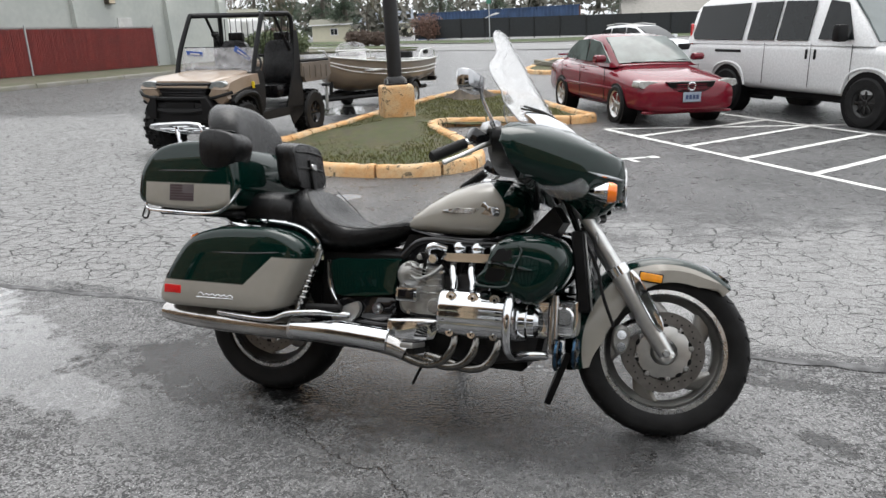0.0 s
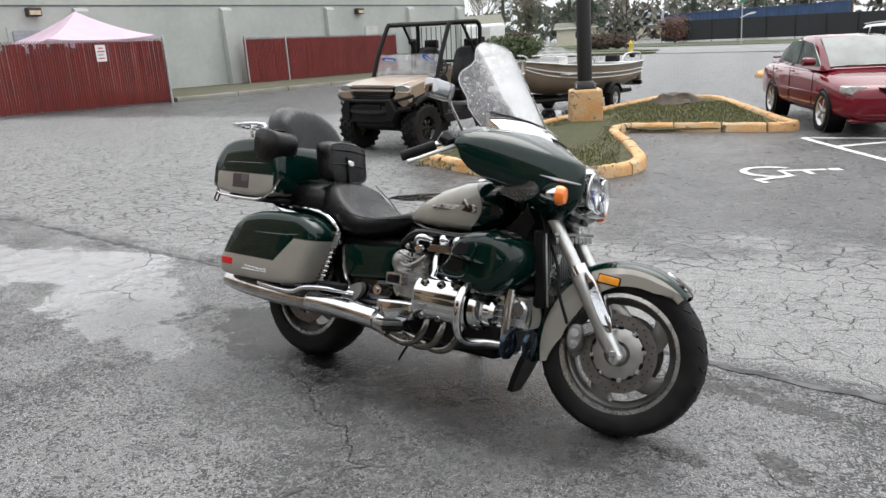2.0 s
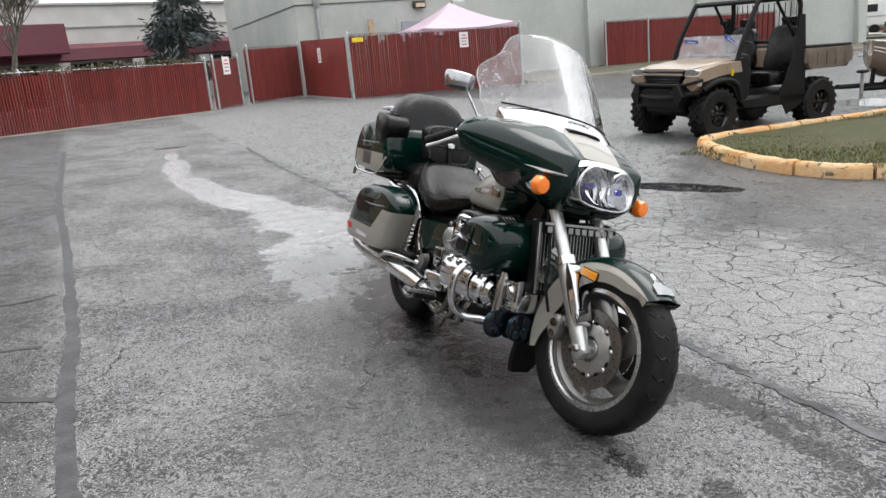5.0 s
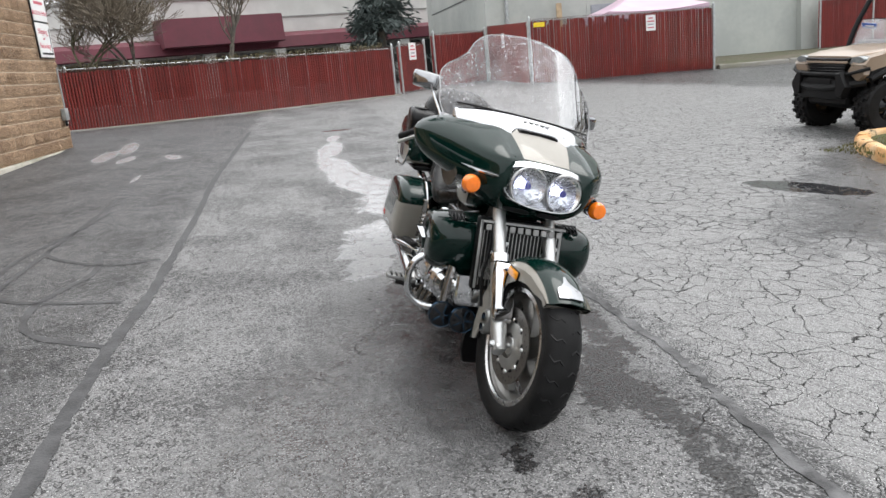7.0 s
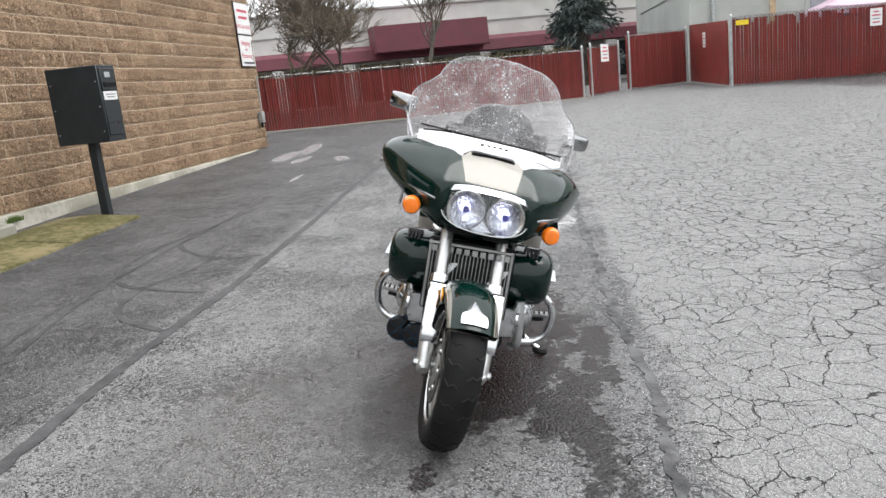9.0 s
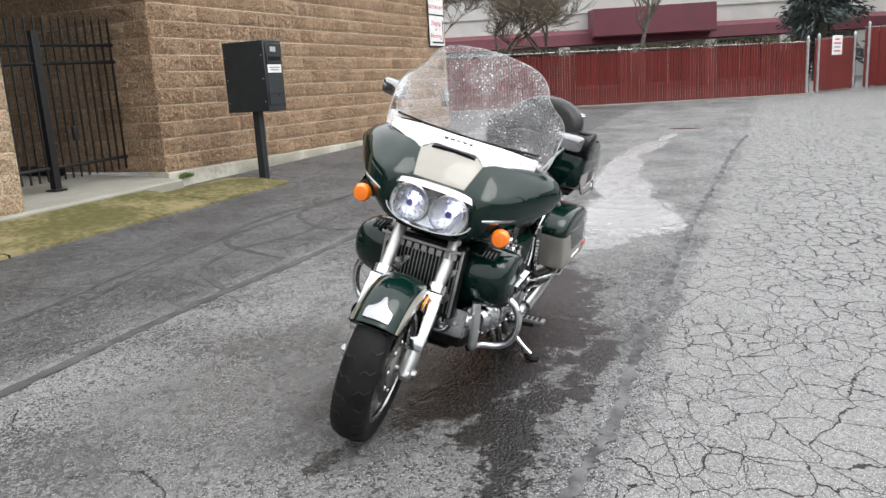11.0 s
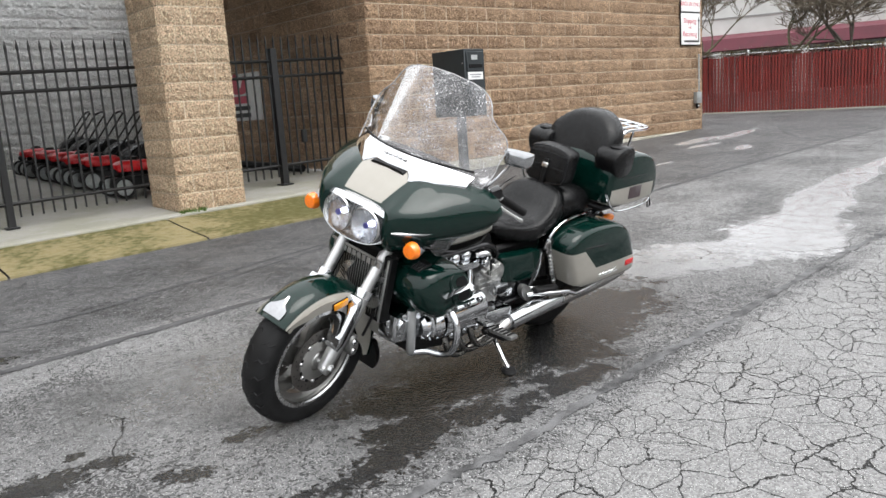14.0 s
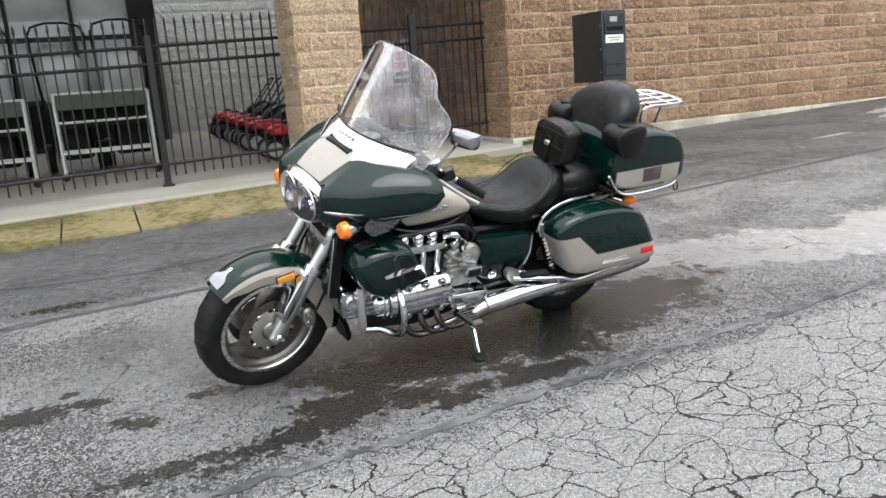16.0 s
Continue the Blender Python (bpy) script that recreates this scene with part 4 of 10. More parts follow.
def slat_fence(name, a, b, h, label, ha=0.0, posts=(), solid=False, kerb=False, broken=()):
    """A run of chain-link between posts, with plastic slats and wire as real bars."""
    a, b = Vector((a[0], a[1], 0)), Vector((b[0], b[1], 0))
    d = b - a
    L = d.length
    d.normalize()
    n = Vector((d.y, -d.x, 0))
    root = thing(name, Matrix(), label, "fence", kind="structure")
    zb = lambda s: zg(*(a + d * s).xy) + ha
    if solid:
        rings = []
        for s in (0.04, L - 0.04):
            p = a + d * s
            rings.append([(p.x + n.x * o, p.y + n.y * o, zb(s) + z) for o, z in ((-0.02, 0.05), (0.02, 0.05), (0.02, h), (-0.02, h))])
        part("panel", loft(rings), plain("solid_red_panel", (0.19, 0.03, 0.024), 0.5, 0, 0.2, 2, 0.1, 50), root, sharp=20)
    else:
        rnd = random.Random(int(L * 100))
        pitch = 0.070
        ang = math.degrees(math.atan2(d.y, d.x))
        for i in range(int(L / pitch)):
            sl = (i + 0.5) * pitch
            p = a + d * sl
            z0, z1 = zb(sl) + 0.04 + rnd.uniform(0, 0.03), zb(sl) + h - 0.06 - rnd.uniform(0, 0.03)
            if any(lo < sl < hi for lo, hi in broken) and rnd.random() < 0.3:
                z1 -= rnd.uniform(0.05, 0.25)
            ob = new("slat", SLAT_MESH)
            ob.parent = root
            ob.matrix_world = pose(p.x, p.y, z0, 0, 0.35 * rnd.uniform(-1, 1), ang) @ Matrix.Diagonal((1, 1, z1 - z0, 1))
        verts, faces = [], []
        step = 0.085
        for sgn in (1, -1):
            for i in range(int((L + h) / step)):
                s0 = i * step - (h if sgn > 0 else 0)
                z_lo, z_hi = 0.0, h
                pts = []
                for zz in (z_lo, z_hi):
                    s = s0 + (zz if sgn > 0 else (h - zz) - h + zz * 0) if sgn > 0 else s0 - zz
                    pts.append((s, zz))
                (sa, za), (sb, zc) = pts
                if sa == sb:
                    continue
                def clip(sv):
                    return min(max(sv, 0), L)
                ta, tb = (clip(sa) - sa) / (sb - sa), (clip(sb) - sa) / (sb - sa)
                if abs(tb - ta) < 0.02:
                    continue
                o = len(verts)
                for t in (ta, tb):
                    s, z = sa + (sb - sa) * t, za + (zc - za) * t
                    p = a + d * s + n * 0.020
                    for dz, dn in ((-0.009, 0), (0.009, 0), (0, 0.010)):
                        q = p + n * dn
                        verts.append((q.x, q.y, zb(s) + z + dz))
                faces += [[o, o + 1, o + 4, o + 3], [o + 1, o + 2, o + 5, o + 4], [o + 2, o, o + 3, o + 5]]
        me = bpy.data.meshes.new("wire_mesh")
        me.from_pydata(verts, [], faces)
        me.materials.append(WIRE)
        ob = new("wire_mesh", me)
        ob.parent = root
        tagged(ob, kind="stuff")
    back = -0.035 if kerb else 0.0
    pa, pb = a + n * back, b + n * back
    part("top_rail", tube([(pa.x, pa.y, zb(0) + h - 0.06), (pb.x, pb.y, zb(L) + h - 0.06)], 0.02, 6, smooth=False), GREY_STEEL, root)
    for s in posts:
        p = a + d * s + n * (0.03 if not kerb or s > L - 0.2 else -0.06)
        post = part("post", tube([(p.x, p.y, zb(s) - 0.05), (p.x, p.y, zb(s) + h + 0.03)], 0.037, 8, smooth=False), GREY_STEEL, root)
        part("cap", lathe([(0.0, h + 0.10), (0.035, h + 0.06), (0.044, h + 0.02)], (p.x, p.y, zb(s)), "z", 8), GREY_STEEL, post)
    if kerb:
        pts = [a + d * s + n * 0.12 for s in np.linspace(0, L, 10)]
        rings = [[(p.x + n.x * o, p.y + n.y * o, zg(p.x, p.y) + z) for o, z in ((-0.3, -0.2), (-0.3, 0.03), (0.06, 0.03), (0.1, 0.0), (0.1, -0.2))] for p in pts]
        part("kerb", loft(rings), KERB, root)
    return root


slat_fence("red_fence_back", (-16.7, -5.5), (-18.5, 11.6), 1.50, "long dark red slatted chain-link fence on a low kerb", -0.05, (4.0, 8.0, 12.0, 17.1), kerb=True)
slat_fence("red_gate_small", (-18.6, 11.75), (-19.5, 13.2), 1.5, "narrow red slatted gate with a white notice", 0, (0.1, 1.6))
slat_fence("red_gate_wide", (-19.55, 13.45), (-20.1, 15.9), 1.75, "red slatted gate leaf in a galvanised frame", 0, (0.1, 2.45))
slat_fence("red_panel_gate", (-20.1, 16.0), (-16.55, 15.15), 1.85, "solid dark red panel gate standing open", 0, (), solid=True)
slat_fence("red_fence_yard", (-16.45, 15.15), (-14.1, 20.4), 1.92, "dark red slatted fence with faded and broken slats", 0, (0.02, 5.72), broken=((0.3, 3.2),))
slat_fence("red_fence_store", (-15.75, 27.6), (-12.9, 37.3), 1.8, "red slatted fence along the store's planting strip", 0.12, (0.05, 2.3, 10.0))

kerb_run([(-14.15, 20.6), (-13.4, 22.9), (-12.2, 27.0), (-10.9, 31.9), (-9.3, 38.0), (-7.6, 46)], 0.18, 0.14, KERB, "store_kerb", "grey kerb along the store's planting strip", 2.4, 8)
bmb = bmesh.new()
rows = []
for k in range(14):
    t = k / 13
    p, q = Vector((-14.2, 20.6, 0)).lerp(Vector((-7.6, 46, 0)), t), Vector((-19.2, 20.6, 0)).lerp(Vector((-11, 46, 0)), t)
    rows.append([bmb.verts.new((*p.lerp(q, s).xy, zg(*p.lerp(q, s).xy) + h)) for s, h in ((0.0, 0.09), (0.2, 0.16), (0.6, 0.16), (1.0, 0.14))])
for r, q in zip(rows, rows[1:]):
    for i in range(3):
        bmb.faces.new((r[i], r[i + 1], q[i + 1], q[i]))
tagged(link("planting_strip", bmb, SOIL), "bare mossy soil of the planting strip", "soil", kind="structure")


# ---- the touring motorcycle ----
def two_tone(name, rule):
    """Clear-coated green and beige, parted by a rule on the part's own x, y, z."""
    g = gloss(name, (0.0007, 0.0125, 0.0092), 0.04)
    x, y, z = g.xyz()
    f = rule(g, x, y, z)
    old = g.b.inputs["Base Color"].links[0].from_socket
    n = g.noise(26, 3)
    beige = g.mix(n, (0.285, 0.270, 0.240), (0.320, 0.304, 0.272))
    g.set(Base_Color=g.mix(f, old, beige))
    return g.m


def under(m, v, lim, soft=0.003):
    return m.span(m.math("SUBTRACT", lim, v), -soft, soft)


def bag_rule(m, x, y, z):
    ramp = m.math("MINIMUM", m.math("MAXIMUM", m.math("ADD", 0.485, m.math("MULTIPLY", m.math("ADD", x, 0.86), 0.95)), 0.485), 0.605)
    return under(m, z, ramp)


def box_rule(m, x, y, z):
    return m.math("MULTIPLY", under(m, z, 0.888), m.math("MULTIPLY", under(m, x, -0.975), m.math("SUBTRACT", 1.0, under(m, x, -1.385))))


def fairing_rule(m, x, y, z):
    ay = m.math("ABSOLUTE", y)
    lim = m.math("ADD", 0.108, m.math("MULTIPLY", m.math("SUBTRACT", z, 1.05), 0.34))
    return m.math("MULTIPLY", under(m, ay, lim), m.span(z, 1.042, 1.046))


def tank_rule(m, x, y, z):
    dz = m.math("SUBTRACT", z, 0.835)
    lim = m.math("SUBTRACT", 0.166, m.math("MULTIPLY", m.math("MULTIPLY", dz, dz), 7.0))
    return m.math("MULTIPLY", under(m, x, lim), m.span(z, 0.728, 0.732))


def fender_rule(m, x, y, z):
    dx, dz = m.math("SUBTRACT", x, 0.77), m.math("SUBTRACT", z, 0.325)
    r = m.math("SQRT", m.math("ADD", m.math("MULTIPLY", dx, dx), m.math("MULTIPLY", dz, dz)))
    back = m.math("MINIMUM", m.math("MAXIMUM", m.math("DIVIDE", m.math("SUBTRACT", 0.62, x), 0.16), 0.0), 1.0)
    return under(m, r, m.math("SUBTRACT", 0.331, m.math("MULTIPLY", back, 0.026)))


P_BAG, P_BOX = two_tone("saddlebag_paint", bag_rule), two_tone("top_box_paint", box_rule)
P_FAIR, P_TANK, P_FEND = two_tone("fairing_paint", fairing_rule), two_tone("tank_paint", tank_rule), two_tone("fender_paint", fender_rule)
BADGE = plain("dark_badge", (0.05, 0.03, 0.035), 0.4, 0.0, 0.1, 20, 0, 60)

BIKE = thing("motorcycle", Matrix.Translation((0.066, 2.973, -0.065)) @ pose(0, 0, 0, 0, 0, -18.5) @ pose(0, 0, 0, 0, 1.5, 0) @ pose(0, 0, 0, -14.5, 0, 0),
             "dark green and beige touring motorcycle leaning on its side stand", "motorcycle")
RAKE = radians(32)
S_AX, S_P0 = Vector((-math.sin(RAKE), 0, math.cos(RAKE))), Vector((0.93, 0, 0))
STEER = Matrix.Translation(S_P0) @ Matrix.Rotation(radians(10), 4, S_AX) @ Matrix.Translation(-S_P0)


def bp(name, bm, mat, label="", parent=None, sharp=38):
    """A part of the frame side of the bike."""
    return part(name, bm, mat, parent or BIKE, label, sharp)


def fp(name, bm, mat, label="", parent=None, sharp=38):
    """A part that turns with the fork."""
    ob = part(name, bm, mat, parent or BIKE, label, sharp)
    if parent is None:
        ob.matrix_basis = STEER
    return ob


FAIR_AT = STEER @ Matrix.Translation((-0.026, 0, -0.010))


def fw(name, bm, mat, label="", parent=None, sharp=38):
    """A part of the fork-mounted fairing."""
    ob = part(name, bm, mat, parent or BIKE, label, sharp)
    if parent is None:
        ob.matrix_basis = FAIR_AT
    return ob


def tyre_bm(c, R, r_in, w):
    prof = []
    for k in range(15):
        a = math.pi * (k / 14 - 0.5)
        prof.append((r_in + 0.035 + (R - r_in - 0.035) * math.cos(a) ** 0.62, w * math.sin(a) * (1.0 if abs(math.sin(a)) < 0.97 else 0.98)))
    prof = [(r_in, -w * 0.72), (r_in + 0.015, -w * 0.9)] + prof[1:-1] + [(r_in + 0.015, w * 0.9), (r_in, w * 0.72)]
    return lathe(prof, c, "y", 72, closed=True)


def tread(c, R, r_in, w, n, parent):
    """Slanted grooves as dark sunk bars on the tread."""
    bm = bmesh.new()
    for k in range(n):
        a0 = 2 * math.pi * k / n
        for sg in (1, -1):
            pts = []
            for j, (da, y) in enumerate(((0.0, 0.18), (0.05, 0.42), (0.02, 0.62), (0.09, 0.86))):
                aa = a0 + sg * 0.06 + da
                yy = sg * w * y
                th = math.asin(min(1, y))
                rr = r_in + 0.035 + (R - r_in - 0.035) * math.cos(th) ** 0.62 - 0.0012
                pts.append((c[0] + rr * math.cos(aa), c[1] + yy, c[2] + rr * math.sin(aa)))
            cat(bm, tube(pts, 0.0046, 4, 2))
    return bm


def wheel(cx, cz, R, r_rim, w, fn, spokes=5):
    c = (cx, 0, cz)
    wh = fn("wheel", lathe([(r_rim + 0.012, -w * 0.74), (r_rim + 0.012, -w * 0.66), (r_rim - 0.012, -w * 0.60), (r_rim - 0.032, -w * 0.2), (r_rim - 0.032, w * 0.2), (r_rim - 0.012, w * 0.60), (r_rim + 0.012, w * 0.66), (r_rim + 0.012, w * 0.74), (r_rim - 0.006, w * 0.62), (r_rim - 0.040, w * 0.2), (r_rim - 0.040, -w * 0.2), (r_rim - 0.006, -w * 0.62)], c, "y", 64, closed=True), WHEELM, "cast alloy wheel with five curved spokes")
    part("tyre", tyre_bm(c, R, r_rim, w), RUBBER, wh, "black road tyre with slanted tread")
    part("tread", tread(c, R, r_rim, w, 26, wh), BLACK, wh)["kind"] = "stuff"
    part("rim_lip", cat(*[lathe([(r_rim + 0.010, s * w * 0.80), (r_rim - 0.008, s * w * 0.84), (r_rim - 0.014, s * w * 0.74), (r_rim + 0.010, s * w * 0.70)], c, "y", 64, closed=True) for s in (1, -1)]), STEEL, wh, "polished rim edge")
    for k in range(spokes):
        a = 2 * math.pi * k / spokes + 0.3
        rings = []
        for j in range(7):
            t = j / 6
            r = 0.05 + (r_rim - 0.035 - 0.05) * t
            aa = a + 0.42 * t * t
            wd = 0.024 + 0.022 * (1 - t) + 0.024 * t * t
            ct, st = math.cos(aa), math.sin(aa)
            px, pz = c[0] + r * ct, c[2] + r * st
            th = 0.030 - 0.008 * t
            rings.append([(px - st * o, y, pz + ct * o) for o, y in ((-wd, -th * 0.6), (-wd * 0.6, -th), (wd * 0.6, -th), (wd, -th * 0.6), (wd, th * 0.6), (wd * 0.6, th), (-wd * 0.6, th), (-wd, th * 0.6))])
        part("spoke", loft(rings), WHEELM, wh)
    part("hub", lathe([(0.0, -0.075), (0.035, -0.075), (0.055, -0.05), (0.06, 0.05), (0.035, 0.075), (0.0, 0.075)], c, "y", 32), ALU, wh)
    a = 4.55
    part("valve_stem", tube([(cx + (r_rim - 0.035) * math.cos(a), 0, cz + (r_rim - 0.035) * math.sin(a)), (cx + (r_rim - 0.075) * math.cos(a), -0.012, cz + (r_rim - 0.075) * math.sin(a))], 0.007, 6, smooth=False), BLACK, wh)
    return wh


def brake_disc(cx, cz, y, r, fn):
    d = fn("brake_disc", lathe([(r * 0.70, y - 0.003), (r, y - 0.003), (r, y + 0.003), (r * 0.70, y + 0.003)], (cx, 0, cz), "y", 56, closed=True), DISC, "drilled steel brake disc")
    s = 1 if y > 0 else -1
    holes = bmesh.new()
    for k in range(36):
        a = 2 * math.pi * k / 36
        rr = r * (0.80 + 0.055 * (k % 3))
        cat(holes, lathe([(0.0, 0.0), (0.0035, 0.0)], (cx + rr * math.cos(a), y + s * 0.0036, cz + rr * math.sin(a)), "y", 6))
    part("drilling", holes, BLACK, d)["kind"] = "stuff"
    part("carrier", lathe([(0.05, y + s * 0.012), (r * 0.55, y + s * 0.009), (r * 0.66, y + s * 0.002), (r * 0.66, y - s * 0.004), (0.05, y - s * 0.006)], (cx, 0, cz), "y", 40, closed=True), CARRIER, d)
    for k in range(10):
        a = 2 * math.pi * (k + 0.5) / 10
        part("carrier_slot", moved(lathe([(0.0, s * 0.002), (0.008, s * 0.002), (0.009, 0.0)], (0, 0, 0), "y", 12), pose(cx + r * 0.665 * math.cos(a), y + s * 0.004, cz + r * 0.665 * math.sin(a), 0, -math.degrees(a), 0) @ Matrix.Diagonal((0.75, 1, 1.5, 1))), BLACK, d)
    for k in range(8):
        a = 2 * math.pi * k / 8 + 0.2
        rr = r * 0.67
        part("bobbin", lathe([(0.0, s * 0.009), (0.007, s * 0.009), (0.011, s * 0.004), (0.011, 0.0)], (cx + rr * math.cos(a), y, cz + rr * math.sin(a)), "y", 10), STEEL, d)
    return d


FX, FZ, FR = 0.77, 0.325, 0.325
RX, RZ, RR = -0.885, 0.318, 0.325
wheel(FX, FZ, FR, 0.228, 0.076, fp)
wheel(RX, RZ, RR, 0.212, 0.092, bp)
for s in (1, -1):
    brake_disc(FX, FZ, s * 0.066, 0.152, fp)
brake_disc(RX, RZ, -0.085, 0.15, bp)


def front_fender():
    rings = []
    for k in range(33):
        t = k / 32
        a = radians(48 + (196 - 48) * t)
        Ro = 0.352 + 0.012 * t
        Ri = float(np.interp(t, [0, 0.12, 0.3, 0.5, 0.65, 0.85, 1], [0.322, 0.275, 0.262, 0.235, 0.215, 0.225, 0.285]))
        hw = 0.098 - 0.012 * abs(t - 0.4)
        sec = [(-hw, Ri), (-hw - 0.004, (Ri + Ro) / 2), (-hw, Ro - 0.045), (-hw * 0.86, Ro - 0.016), (-hw * 0.5, Ro + 0.002), (0, Ro + 0.008), (hw * 0.5, Ro + 0.002), (hw * 0.86, Ro - 0.016), (hw, Ro - 0.045), (hw + 0.004, (Ri + Ro) / 2), (hw, Ri)]
        inner = [(y * 0.93, r - 0.006 if r > Ro - 0.06 else r) for y, r in reversed(sec)]
        rings.append([(FX + r * math.cos(a), y, FZ + r * math.sin(a)) for y, r in sec + inner])
    f = fp("front_fender", loft(rings), P_FEND, "green front mudguard with beige sides")
    # chrome tip ornament
    rings = []
    for k in range(8):
        t = k / 7
        a = radians(51 + 17 * t)
        hw = float(np.interp(t, [0, 0.25, 0.5, 0.6, 1], [0.05, 0.052, 0.045, 0.018, 0.006]))
        r = 0.3635
        rings.append([(FX + (r + dz) * math.cos(a), y, FZ + (r + dz) * math.sin(a)) for y, dz in ((-hw, -0.010), (-hw, -0.002), (0, 0.004), (hw, -0.002), (hw, -0.010))])
    part("fender_ornament", loft(rings), MIRRORCH, f, "chrome fender tip ornament")
    for s in (1, -1):
        part("reflector", box(0.082, 0.012, 0.030, (0.705, s * 0.106, 0.602), 0.005, 2, 0, 6), ORANGE_REF, f, "amber side reflector")
        part("reflector_backing", box(0.090, 0.008, 0.038, (0.705, s * 0.101, 0.602), 0.005, 1, 0, 6), BLACK, f)
    # flap behind the wheel
    rings = [[(x, y, z) for y in (-w, w)] + [(x - 0.024, y, z + 0.004) for y in (w, -w)] for x, z, w in ((0.432, 0.29, 0.09), (0.405, 0.22, 0.095), (0.380, 0.145, 0.080), (0.360, 0.085, 0.050))]
    part("mud_flap", loft(rings), BLACK, f, "black rubber mud flap")


front_fender()


def forks():
    for s in (-1, 1):
        y = s * 0.118
        st = fp("fork_leg", tube([(0.24, y, 1.13), (0.60, y, 0.592)], 0.0265, 14, smooth=False), FORK, "bright fork leg")
        part("slider", tube([(0.585, y, 0.615), (0.60, y, 0.592), (0.74, y, 0.372), (0.785, y * 0.98, 0.305)], [0.036, 0.036, 0.034, 0.028], 14, smooth=False), FORK, st)
        part("dust_cap", tube([(0.572, y, 0.634), (0.592, y, 0.604)], 0.041, 14, smooth=False), CHROME, st)
        sh = [(0.622, 0.618), (0.652, 0.606), (0.738, 0.470), (0.754, 0.412), (0.735, 0.408), (0.700, 0.452), (0.640, 0.556)]
        part("fork_cover", pillow(sh, [(y + s * 0.040, 0.85), (y + s * 0.035, 1.0), (y - s * 0.035, 1.0), (y - s * 0.040, 0.85)]), CHROME, st, "chrome fork shroud")
        part("axle_clamp", box(0.040, 0.046, 0.058, (0.778, y, 0.312), 0.016, 3, 0, 32), FORK, st)
        part("axle_nut", lathe([(0.0, s * 0.030), (0.012, s * 0.030), (0.016, s * 0.022), (0.020, 0)], (FX, y + s * 0.012, FZ), "y", 6), STEEL, st)
        cal = fp("brake_caliper", pillow([(0.585, 0.405), (0.625, 0.41), (0.640, 0.375), (0.625, 0.32), (0.595, 0.305), (0.575, 0.345)], [(y - s * 0.062, 0.85), (y - s * 0.05, 1.0), (y - s * 0.002, 1.0), (y + s * 0.008, 0.82)], per=3), CASEM, "cast brake caliper")
        for dz in (-0.02, 0.025):
            part("piston_cap", lathe([(0, 0.008), (0.013, 0.008), (0.017, 0)], (0.608, y + s * 0.006 if s > 0 else y - 0.014, 0.355 + dz), "y", 12), CHROME, cal)
        part("caliper_bracket", box(0.10, 0.02, 0.05, (0.645, y - s * 0.02, 0.40), 0.01, 1, 0, -30), STEEL, cal)
        fp("brake_hose", tube([(0.575, y + s * 0.02, 0.41), (0.53, y + s * 0.03, 0.52), (0.50, y + s * 0.015, 0.63), (0.43, y, 0.76), (0.34, y * 0.8, 0.95)], 0.0065, 8), BLACK, "black brake hose")
    fp("axle", tube([(FX, -0.13, FZ), (FX, 0.13, FZ)], 0.012, 10, smooth=False), STEEL)
    for z, x in ((0.90, 0.395), (1.08, 0.27)):
        fp("fork_yoke", box(0.07, 0.29, 0.035, (x - 0.015, 0, z), 0.014, 2, 0, 32), BLACKG)
    bp("steering_head", tube([(0.36, 0, 0.88), (0.24, 0, 1.07)], 0.03, 12, smooth=False), BLACKG)


forks()


